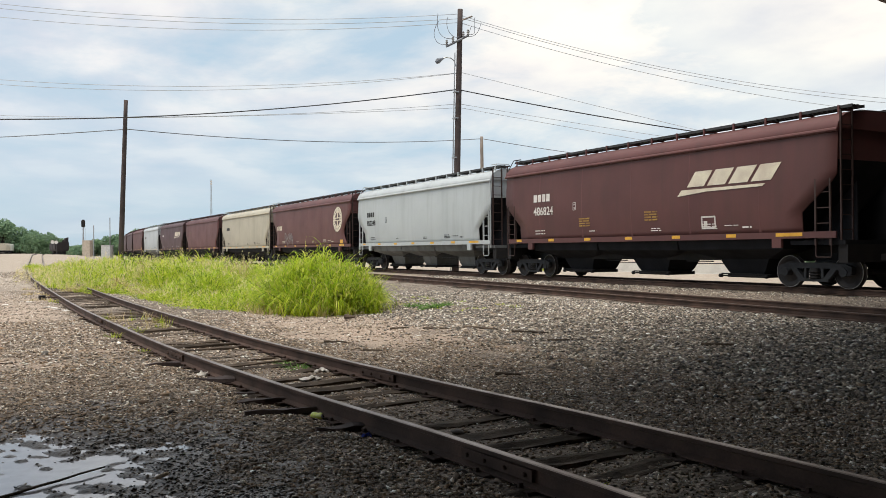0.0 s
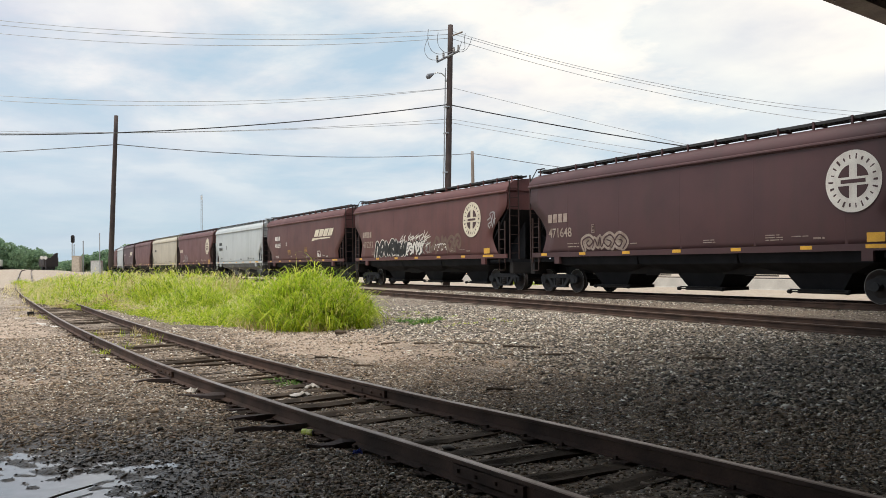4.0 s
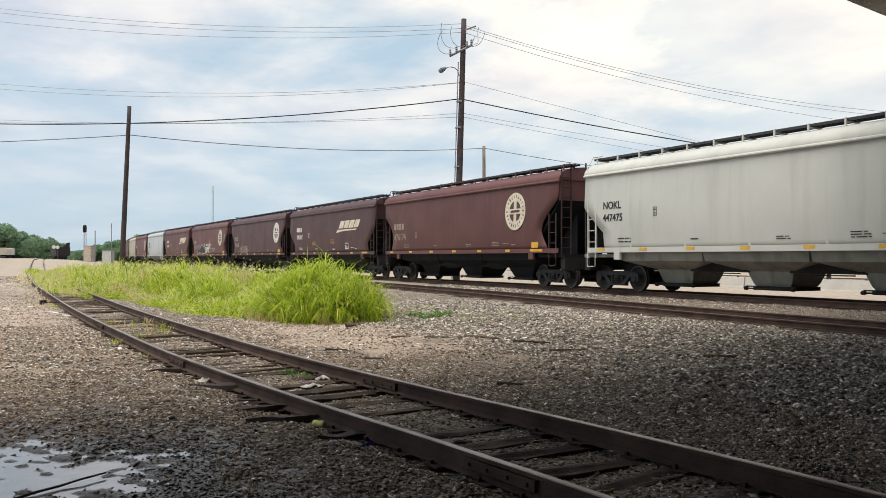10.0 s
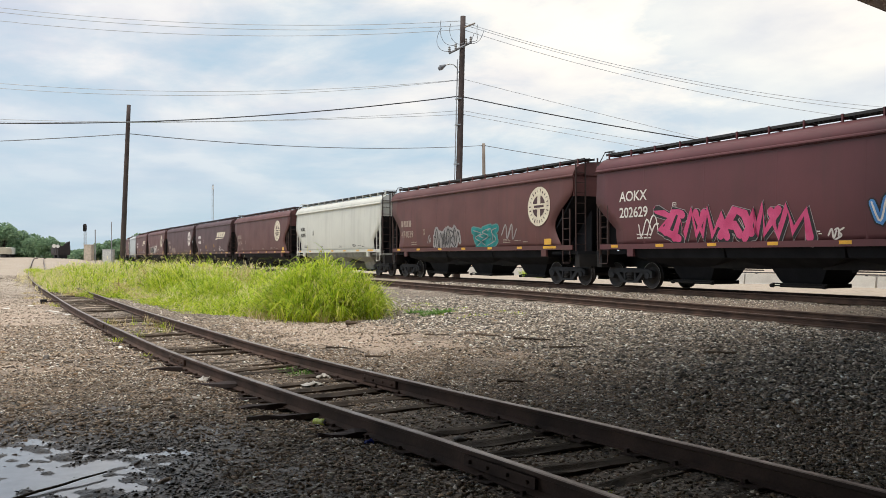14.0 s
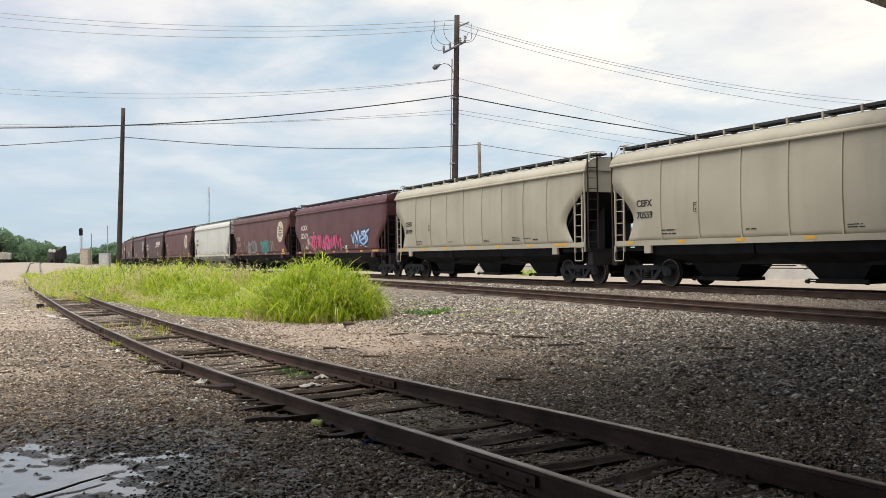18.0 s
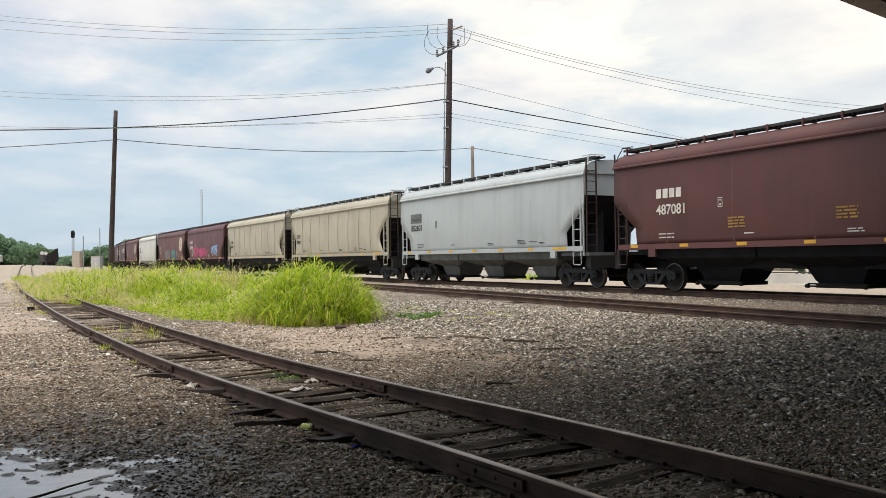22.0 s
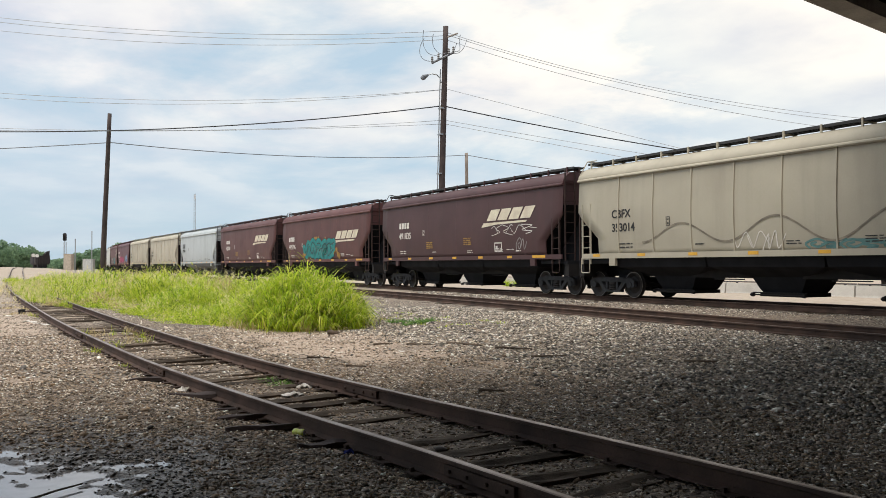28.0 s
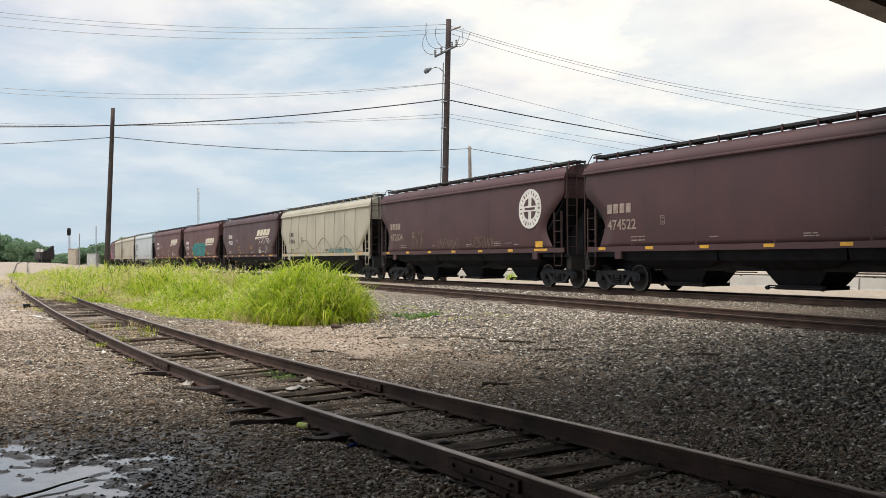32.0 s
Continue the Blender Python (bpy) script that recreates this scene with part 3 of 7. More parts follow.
def make_ground():
    xs, ys = grid_axis(-2600, 2600, -40, 4, 0.2), grid_axis(-2600, 2600, -4, 28, 0.2)
    xs = np.unique(np.round(np.concatenate([xs, np.arange(-10.0, -4.6, 0.05)]), 3))
    ys = np.unique(np.round(np.concatenate([ys, np.arange(-1.6, 1.6, 0.05)]), 3))
    X, Y = np.meshgrid(xs, ys)
    Z = ground_z(X, Y)
    nx = len(xs)
    v = np.stack([X.ravel(), Y.ravel(), Z.ravel()], 1).tolist()
    j, i = np.meshgrid(np.arange(len(ys) - 1), np.arange(nx - 1), indexing="ij")
    a = (j * nx + i).ravel()
    f = np.stack([a, a + 1, a + nx + 1, a + nx], 1).tolist()
    me = raw_mesh("ground", v, f, M_GROUND, True)
    tagged(new("ground", me), "grey-brown gravel yard with bare dirt patches and dust", "ground", kind="structure")


make_ground()


# ---- tracks ----
HEAD_W, RAIL_H, FOOT_W = 0.068, 0.165, 0.14


def rail_mesh(name, pts, z, material, top):
    """A flat-bottomed rail swept along pts; the head's top carries the worn steel."""
    prof = [(-FOOT_W / 2, 0), (FOOT_W / 2, 0), (FOOT_W / 2, 0.012), (0.012, 0.032), (0.010, RAIL_H - 0.045), (HEAD_W / 2, RAIL_H - 0.034), (HEAD_W / 2, RAIL_H - 0.006),
            (HEAD_W / 2 - 0.01, RAIL_H), (-HEAD_W / 2 + 0.01, RAIL_H), (-HEAD_W / 2, RAIL_H - 0.006), (-HEAD_W / 2, RAIL_H - 0.034), (-0.010, RAIL_H - 0.045), (-0.012, 0.032), (-FOOT_W / 2, 0.012)]
    n, v, f, mi = len(prof), [], [], []
    P = [Vector((p[0], p[1], float(rise(*p)))) for p in pts]
    for i, p in enumerate(P):
        d = (P[min(i + 1, len(P) - 1)] - P[max(i - 1, 0)]).normalized()
        q = Vector((-d.y, d.x, 0)).normalized()
        v += [tuple(p + q * a + Vector((0, 0, z - RAIL_H + b))) for a, b in prof]
    for i in range(len(P) - 1):
        for j in range(n):
            f.append((i * n + j, i * n + (j + 1) % n, (i + 1) * n + (j + 1) % n, (i + 1) * n + j))
            mi.append(1 if j in (6, 7, 8) else 0)
    f += [tuple(range(n - 1, -1, -1)), tuple(range((len(P) - 1) * n, len(P) * n))]
    me = raw_mesh(name, v, f, material)
    me.materials.append(top)
    me.polygons.foreach_set("material_index", mi + [0, 0])
    return me


def offset(pts, d):
    out = []
    for i, p in enumerate(pts):
        a, b = Vector(pts[max(i - 1, 0)]), Vector(pts[min(i + 1, len(pts) - 1)])
        t = (b - a).normalized()
        out.append((p[0] - t.y * d, p[1] + t.x * d))
    return out


def tie_mesh(seed, worn):
    rnd = random.Random(seed)
    b = Build()
    L, W = 1.28, 0.115
    n = 6
    v, f = [], []
    for i in range(n + 1):
        y = -L + 2 * L * i / n + rnd.uniform(-0.03, 0.03)
        for sx, sz in ((-1, -0.16), (-1, 0.0), (-0.35, 0.0), (0.35, 0.0), (1, 0.0), (1, -0.16)):
            e = rnd.uniform(-worn, worn)
            v.append((sx * (W + e * 0.5), y, sz + (e - worn * (0.6 if abs(sx) == 1 else 0.1)) * (sz == 0.0)))
    for i in range(n):
        for j in range(6):
            f.append((i * 6 + j, i * 6 + (j + 1) % 6, (i + 1) * 6 + (j + 1) % 6, (i + 1) * 6 + j))
    f += [tuple(range(5, -1, -1)), tuple(range(n * 6, n * 6 + 6))]
    b.add(v, f)
    return b.mesh("tie", M_TIE)


TIES = [tie_mesh(i, 0.018) for i in range(6)]


def make_track(name, label, pts, z, x_lo, x_hi, tie_lo, tie_hi, material, top, pitch=0.53, skew=3.0, sunk=0.02, seed=3):
    rnd = random.Random(seed)
    tr = thing(name, label, "railway track", kind="structure")
    pts = [p for p in pts if x_lo <= p[0] <= x_hi]
    for d in (-0.752, 0.752):
        part("rail", rail_mesh("rail", offset(pts, d), z, material, top), material, tr)
    px, py = np.array([p[0] for p in pts]), np.array([p[1] for p in pts])
    x = tie_lo
    while x < tie_hi:
        y, y2 = np.interp(x, px, py), np.interp(x + 0.3, px, py)
        a = math.degrees(math.atan2(y2 - y, 0.3)) + rnd.uniform(-skew, skew)
        t = part("tie", TIES[rnd.randrange(6)], M_TIE, tr)
        t.matrix_basis = pose(x, y + rnd.uniform(-0.08, 0.08), z - RAIL_H - 0.006 + rnd.uniform(-sunk, 0.0), rnd.uniform(-0.6, 0.6), 0, a)
        x += pitch * rnd.uniform(0.86, 1.16)
    return tr


siding = make_track("railway_siding", "old siding track with rusty rails and rotten timber ties in gravel", SIDING, SIDING_Z, -200, 40, -46, 3, M_RUST, M_RAILTOP, 0.56, 4.0, 0.03, 5)
passing = make_track("passing_track", "rusty passing track half buried in grey ballast", PASSING, PASSING_Z, -90, 60, -44, -2, M_RUST, M_RAILMAIN, 0.53, 1.5, 0.03, 6)
main_pts = [(line_pose(s).translation.x, line_pose(s).translation.y) for s in np.arange(260, -61, -2.0)]
running = make_track("running_line", "brown-railed running line on grey ballast under the train", main_pts, RAIL_Z, -400, 60, -44, -4, M_RUST, M_RAILMAIN, 0.53, 1.0, 0.02, 7)


# ---- train ----
HALF = 8.2                           # half the eave length of a hopper car
SIDE_Y = 1.62
E_Z, S_Z = 4.31, 1.52                # eave and sill above the railhead
CACHE = {}
WHEELS = {}


def cached(key, make):
    if key not in CACHE:
        CACHE[key] = make()
    return CACHE[key]


def side_y(z):
    """Half the body's width at height z: a gentle bulge."""
    t = (z - S_Z) / (E_Z - S_Z)
    return 1.56 + 0.07 * math.sin(math.pi * min(max(t, 0), 1) ** 0.85)


def outline_end(style, hl, z):
    """How far along the car the side sheet reaches at height z."""
    if style == "angled":
        knee, foot = 3.04, 1.12
        return hl if z >= knee else hl - foot * min(1.0, (knee - z) / (knee - 2.12))
    knee = 3.6
    if z >= knee:
        return hl - 0.06
    t = (knee - z) / (knee - S_Z)
    return hl - 0.06 - 1.16 * math.sin(min(1.0, t * 1.6) * math.pi / 2) ** 1.25 + 0.42 * (max(0, t - 0.62) / 0.38) ** 1.4


def side_sheet(hl, style, sgn):
    b = Build()
    zs = [S_Z + (E_Z - S_Z) * i / 14 for i in range(15)]
    n = 25
    v, f = [], []
    for k, th in enumerate((0.0, 0.035)):
        for z in zs:
            e = outline_end(style, hl, z)
            for i in range(n):
                x = -e + 2 * e * i / (n - 1)
                v.append((x, sgn * (side_y(z) - th), z))
    m = len(zs) * n
    for k in (0, 1):
        for r in range(len(zs) - 1):
            for i in range(n - 1):
                a = k * m + r * n + i
                f.append((a, a + 1, a + n + 1, a + n))
    for r in range(len(zs) - 1):
        for i in (0, n - 1):
            a = r * n + i
            f.append((a, a + n, a + n + m, a + m))
    for i in range(n - 1):
        f.append((i, i + 1, i + 1 + m, i + m))
    b.add(v, f)
    return b


def rib_build(x, sgn):
    """A vertical weld seam or stake on the side sheet."""
    b = Build()
    zs = [S_Z + 0.06 + (E_Z - S_Z - 0.1) * i / 8 for i in range(9)]
    v = []
    for z in zs:
        y = side_y(z)
        v += [(x - 0.03, sgn * (y - 0.004), z), (x - 0.024, sgn * (y + 0.04), z), (x + 0.024, sgn * (y + 0.04), z), (x + 0.03, sgn * (y - 0.004), z)]
    f = [(i * 4 + j, i * 4 + j + 1, i * 4 + 5 + j, i * 4 + 4 + j) for i in range(8) for j in range(3)]
    return b.add(v, f)


def seam_build(x):
    """A faint upright weld seam."""
    zs = [S_Z + 0.07 + (E_Z - S_Z - 0.16) * i / 8 for i in range(9)]
    v = []
    for z in zs:
        y = side_y(z)
        v += [(x - 0.05, -(y - 0.002), z), (x, -(y + 0.004), z), (x + 0.05, -(y - 0.002), z)]
    return Build().add(v, [(i * 3 + j, i * 3 + j + 1, i * 3 + 4 + j, i * 3 + 3 + j) for i in range(8) for j in range(2)])


def roof_build(hl):
    """Rounded shoulder and low ridge."""
    half = [(1.60, E_Z - 0.05), (1.615, E_Z + 0.04), (1.60, E_Z + 0.11), (1.56, E_Z + 0.19), (1.49, E_Z + 0.27), (1.39, E_Z + 0.35), (1.25, E_Z + 0.42), (1.06, E_Z + 0.48), (0.8, E_Z + 0.52), (0.4, E_Z + 0.55), (0, E_Z + 0.56)]
    poly = half + [(-y, z) for y, z in half[-2::-1]]
    n = len(poly)
    xs = [-hl - 0.02, -hl + 0.02] + [-hl + 2 * hl * i / 12 for i in range(1, 12)] + [hl - 0.02, hl + 0.02]
    v = [(x, y, z) for x in xs for y, z in poly]
    f = [(i * n + j, i * n + j + 1, i * n + n + j + 1, i * n + n + j) for i in range(len(xs) - 1) for j in range(n - 1)]
    return Build().add(v, f)


def eave_rail(hl, sgn):
    """Rolled steel lip along the foot of the roof."""
    y = [(1.575, -0.075), (1.64, -0.075), (1.665, -0.04), (1.655, 0.0), (1.61, 0.03), (1.575, 0.03)]
    return Build().prism_x([(sgn * a, E_Z + b) for a, b in y], -hl - 0.02, hl + 0.02)


def roof_end(hl, sx):
    """Plate that closes the roof's curve at the car's end."""
    pts = [(1.6, 0.0), (1.56, 0.18), (1.39, 0.34), (1.06, 0.47), (0.4, 0.545)]
    poly = [(y, E_Z + z) for y, z in pts] + [(-y, E_Z + z) for y, z in pts[::-1]]
    return Build().prism_x(poly, sx * hl - 0.015, sx * hl + 0.015)


def end_wall(hl, sx):
    """Upright upper end sheet that slopes inward under the knee."""
    b = Build()
    y = 1.54
    pts = [(hl - 0.05, E_Z + 0.1), (hl - 0.05, 3.5), (hl - 0.13, 3.5), (hl - 0.13, E_Z + 0.1)]
    return b.prism([(sx * x, z) for x, z in pts], -y, y)


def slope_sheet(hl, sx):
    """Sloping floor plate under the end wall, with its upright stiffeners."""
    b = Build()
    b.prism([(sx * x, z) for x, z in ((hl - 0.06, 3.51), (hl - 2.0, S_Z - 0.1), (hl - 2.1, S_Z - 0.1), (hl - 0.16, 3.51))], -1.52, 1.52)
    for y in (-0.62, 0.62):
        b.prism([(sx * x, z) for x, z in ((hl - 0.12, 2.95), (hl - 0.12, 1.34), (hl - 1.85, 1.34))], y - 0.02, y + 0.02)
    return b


def end_ladder(hl, sx):
    """Tall ladder on the end sheet, from the platform to the roof."""
    b = Build()
    x = sx * (hl + 0.05)
    for y in (-1.52, -1.06):
        b.box(x - 0.022, x + 0.022, y - 0.022, y + 0.022, 1.34, E_Z + 0.5)
    for i in range(8):
        b.box(x - 0.013, x + 0.013, -1.52, -1.06, 1.6 + 0.4 * i, 1.626 + 0.4 * i)
    return b


def bay_build(x0, x1, xb0, xb1):
    """A hopper bay: wide at the sill, drawn in by steps to the discharge gate."""
    b = Build()
    rings = ((x0, x1, 1.5, S_Z), (x0 + 0.05, x1 - 0.05, 1.4, 1.1), (x0 + 1.15, x1 - 1.15, 0.72, 0.80), (xb0 - 0.1, xb1 + 0.1, 0.62, 0.44), (xb0, xb1, 0.58, 0.33))
    v = [p for a, c, y, z in rings for p in ((a, -y, z), (c, -y, z), (c, y, z), (a, y, z))]
    m = 4 * (len(rings) - 1)
    f = [(0, 3, 2, 1), (m, m + 1, m + 2, m + 3)]
    for k in range(0, m, 4):
        f += [(k + i, k + (i + 1) % 4, k + 4 + (i + 1) % 4, k + 4 + i) for i in range(4)]
    return b.add(v, f)


def ridge_build(x):
    """Cross ridge between two bays, with its flat stiffener bars."""
    b = Build().box(x - 1.2, x + 1.2, -0.8, 0.8, 0.80, 1.2)
    b.box(x - 1.25, x + 1.25, -0.76, -0.70, 0.755, 0.80)
    return b.box(x - 0.3, x + 0.9, -0.80, -0.74, 0.70, 0.735)


def gate_build(x0, x1):
    """Sliding gate frame with its rack shaft and capstans."""
    b = Build().box(x0 - 0.08, x1 + 0.08, -0.64, 0.64, 0.22, 0.335)
    b.box(x0 - 0.3, x1 + 0.3, -0.70, -0.64, 0.31, 0.35)
    b.tube([(x0 - 0.34, -0.76, 0.27), (x1 + 0.34, -0.76, 0.27)], 0.026)
    for x in (x0 - 0.3, x1 + 0.2):
        b.lathe([(0.06, x), (0.06, x + 0.1)], "x", 8, (0, -0.76, 0.27))
    return b


def ladder_build(x, sgn, z0, z1, w=0.46):
    b = Build()
    y = sgn * 1.6
    for xx in (x - w / 2, x + w / 2):
        b.box(xx - 0.025, xx + 0.025, y - 0.03, y + 0.03, z0, z1)
    z = z0 + 0.18
    while z < z1 - 0.05:
        b.box(x - w / 2, x + w / 2, y - 0.014, y + 0.014, z - 0.014, z + 0.014)
        z += 0.42
    return b


def end_post(x, sgn, lo, hi):
    return Build().box(x - 0.024, x + 0.024, sgn * 1.6 - 0.024, sgn * 1.6 + 0.024, lo, hi)


def stirrup(x, sgn):
    """Bent step iron that hangs below the sill."""
    y = sgn * 1.63
    return Build().tube([(x - 0.24, y, S_Z - 0.1), (x - 0.24, y, 0.92), (x - 0.2, y, 0.88), (x + 0.2, y, 0.88), (x + 0.24, y, 0.92), (x + 0.24, y, S_Z - 0.1)], 0.017, 5)


def side_frame():
    """Cast truck side frame with its spring window and bearing jaws."""
    b = Build()
    b.prism([(-1.12, 0.60), (-0.95, 0.68), (-0.45, 0.72), (0.45, 0.72), (0.95, 0.68), (1.12, 0.60), (1.12, 0.40), (0.98, 0.36), (0.80, 0.46), (0.66, 0.56), (-0.66, 0.56), (-0.80, 0.46), (-0.98, 0.36), (-1.12, 0.40)], -0.07, 0.07)
    b.prism([(-0.72, 0.56), (-0.52, 0.56), (-0.25, 0.22), (-0.42, 0.22)], -0.07, 0.07)
    b.prism([(0.72, 0.56), (0.52, 0.56), (0.25, 0.22), (0.42, 0.22)], -0.07, 0.07)
    b.box(-0.46, 0.46, -0.09, 0.09, 0.19, 0.27)
    b.box(-0.30, -0.22, -0.06, 0.06, 0.27, 0.56)
    b.box(0.22, 0.30, -0.06, 0.06, 0.27, 0.56)
    return b


def springs():
    b = Build()
    return b.lathe([(0.13, 0.27), (0.17, 0.3), (0.13, 0.34), (0.17, 0.38), (0.13, 0.42), (0.17, 0.46), (0.13, 0.56)], "z", 10)


def wheel_build():
    return Build().lathe([(0.10, -0.09), (0.12, -0.06), (0.30, -0.02), (0.38, -0.055), (0.415, -0.068), (0.44, -0.068), (0.457, -0.06), (0.46, 0.03), (0.485, 0.045), (0.48, 0.07), (0.41, 0.07), (0.36, 0.03), (0.12, 0.06), (0.10, 0.09)], "y", 28)


def wheelset_build():
    b = Build()
    b.lathe([(0.08, -0.7), (0.08, 0.7)], "y", 10)
    for s in (-1, 1):
        w = wheel_build()
        b.add([(x, s * (y - 0.80) if s > 0 else -(y - 0.80), z) for x, y, z in w.v], w.f)
    return b


def rim_build():
    b = Build()
    n = 40
    v = [(r * math.cos(2 * math.pi * i / n), y, r * math.sin(2 * math.pi * i / n)) for y in (-0.0705, -0.066) for r in (0.444, 0.457) for i in range(n)]
    f = []
    for i in range(n):
        j = (i + 1) % n
        f += [(i, j, n + j, n + i), (n + i, n + j, 3 * n + j, 3 * n + i), (i, 2 * n + i, 2 * n + j, j)]
    return b.add(v, f)


def bearing_build():
    return Build().lathe([(0.12, -0.10), (0.12, 0.1), (0.09, 0.12), (0.05, 0.125)], "y", 12)


def grating(hl, y):
    """Roof walkway: two edge bars and cross slats."""
    b = Build()
    z = E_Z + 0.61
    for yy in (y - 0.24, y, y + 0.24):
        b.box(-hl + 0.02, hl + 0.14, yy - 0.012, yy + 0.012, z - 0.03, z + 0.05)
    x = -hl + 0.02
    while x < hl + 0.02:
        b.box(x, x + 0.13, y - 0.24, y + 0.24, z + 0.005, z + 0.035)
        x += 0.16
    return b


def bracket(y, sgn):
    o = sgn * (abs(y) + 0.26)
    b = Build().box(-0.03, 0.03, y - 0.27, y + 0.27, E_Z + 0.54, E_Z + 0.58)
    return b.box(-0.028, 0.028, min(o, o + sgn * 0.04), max(o, o + sgn * 0.04), E_Z + 0.36, E_Z + 0.67)


def hand_rail(x, sx):
    """Hoop at the end of the roof walkway."""
    b = Build()
    b.tube([(x, -1.55, E_Z), (x, -1.55, E_Z + 0.2), (x - sx * 0.05, -1.25, E_Z + 0.72), (x - sx * 0.55, -1.22, E_Z + 0.72)], 0.02, 5)
    return b.tube([(x - sx * 0.05, -1.25, E_Z + 0.72), (x - sx * 0.05, -0.6, E_Z + 0.73)], 0.02, 5)


def coupler():
    b = Build().box(0.0, 0.55, -0.09, 0.09, 0.78, 0.96)
    return b.prism([(0.5, 0.72), (0.78, 0.74), (0.82, 0.86), (0.76, 1.02), (0.5, 1.02)], -0.14, 0.14)


def make_truck(car, x):
    tr = part("truck", cached("bolster", lambda: Build().box(-0.22, 0.22, -0.95, 0.95, 0.42, 0.66).box(-0.5, 0.5, -0.3, 0.3, 0.66, 0.98).mesh("truck", M_TRUCK)), M_TRUCK, car)
    tr.matrix_basis = pose(x, 0, 0)
    for sgn in (-1, 1):
        fr = part("side_frame", cached("frame", lambda: side_frame().mesh("side_frame", M_TRUCK)), M_TRUCK, tr)
        fr.matrix_basis = pose(0, sgn * 1.0, 0) @ Matrix.Diagonal((1.08, 1, 1, 1))
        sp = part("coil_spring", cached("springs", lambda: springs().mesh("coil_spring", M_BLACK)), M_BLACK, tr)
        sp.matrix_basis = pose(0, sgn * 1.0, 0)
        for wx in (-0.96, 0.96):
            r = part("bearing", cached("bearing", lambda: bearing_build().mesh("bearing", M_TRUCK)), M_TRUCK, tr)
            r.matrix_basis = pose(wx, sgn * 1.0, 0.459)
            if sgn < 0:
                r = part("rim", cached("rim", lambda: rim_build().mesh("rim", M_TREAD)), M_TREAD, tr, "bright worn wheel rim")
                r.matrix_basis = pose(wx, -0.80, 0.459)
    for wx in (-0.96, 0.96):
        w = part("wheelset", cached("wheelset", lambda: wheelset_build().mesh("wheelset", M_WHEEL)), M_WHEEL, tr)
        w.matrix_basis = pose(wx, 0, 0.459)
        WHEELS.setdefault(car, []).append(w)
    return tr


def block_text(n, h, w, gap, material, slant=0.0):
    """A row of plain blocks in place of letters."""
    b = Build()
    for i in range(n):
        x = i * (w + gap)
        b.prism([(x, 0), (x + w, 0), (x + w + slant * h, h), (x + slant * h, h)], -0.003, 0.0)
    return b.mesh("stencil", material)


def bars(rows, material, seed=0):
    """Lines of small print as short bars: rows of (x, z, width, height)."""
    rnd = random.Random(seed)
    b = Build()
    for x, z, w, h in rows:
        e = x
        while e < x + w:
            k = min(rnd.uniform(0.12, 0.4), x + w - e)
            b.box(e, e + k, -0.003, 0, z, z + h)
            e += k + 0.05
    return b.mesh("stencil", material)


def slant_logo():
    """A forward-leaning mark: four plain slanted blocks over a long wedge."""
    b = Build()
    for i in range(4):
        x = i * 0.87 + 0.30
        b.prism([(x, 0.24), (x + 0.74, 0.24), (x + 0.74 + 0.36, 0.72), (x + 0.36, 0.72)], -0.003, 0.0)
    b.prism([(-0.13, -0.04), (0.05, 0.16), (3.45, 0.16), (3.34, 0.08), (1.1, 0.06)], -0.003, 0.0)
    return b.mesh("logo", M_CREAM)


def round_emblem(material, r=0.81):
    """A pale disc with four dark quarters round a broad cross, and dark marks round its rim."""
    n = 40
    b = Build().prism([(r * math.cos(2 * math.pi * i / n), r * math.sin(2 * math.pi * i / n)) for i in range(n)], -0.003, 0.0)
    return b.mesh("emblem", material)


def emblem_ink(r=0.81):
    b = Build()
    q, w = r * 0.56, r * 0.14
    for k in range(4):
        a0 = math.asin(w / q)
        arc = [(q * math.cos(a0 + (math.pi / 2 - 2 * a0) * i / 6), q * math.sin(a0 + (math.pi / 2 - 2 * a0) * i / 6)) for i in range(7)] + [(w, w)]
        c, s_ = math.cos(k * math.pi / 2), math.sin(k * math.pi / 2)
        b.prism([(x * c - z * s_, x * s_ + z * c) for x, z in arc], -0.006, -0.002)
    for k in range(22):
        a = math.pi * (1.18 - 1.36 * k / 15) if k < 16 else math.pi * (1.28 + 0.44 * (k - 16) / 5)
        da = (0.05, 0.075, 0.06, 0.04)[k % 4]
        b.prism([(rr * r * math.cos(a + s_ * da), rr * r * math.sin(a + s_ * da)) for rr, s_ in ((0.71, -0.6), (0.71, 0.6), (0.83 + 0.03 * (k % 3), 0.6), (0.83 + 0.03 * (k % 3), -0.6))], -0.006, -0.002)
    b.prism([(-r * 0.44, -0.05), (r * 0.44, -0.05), (r * 0.44, 0.05), (-r * 0.44, 0.05)], -0.007, -0.0035)
    return b.mesh("emblem_ink", M_BROWN2)


def wave_line():
    """A thin painted line that waves along the side."""
    b = Build()
    pts = [(x, 2.2 + (0.27 + 0.016 * (x + 5)) * math.cos((x + 3.0) * 2 * math.pi / 3.65)) for x in (-4.8 + i * 0.11 for i in range(112))]
    v = [(x, 0.0, z + d) for x, z in pts for d in (-0.032, 0.032)]
    return b.add(v, [(2 * i, 2 * i + 1, 2 * i + 3, 2 * i + 2) for i in range(len(pts) - 1)]).mesh("painted_line", M_LINE)


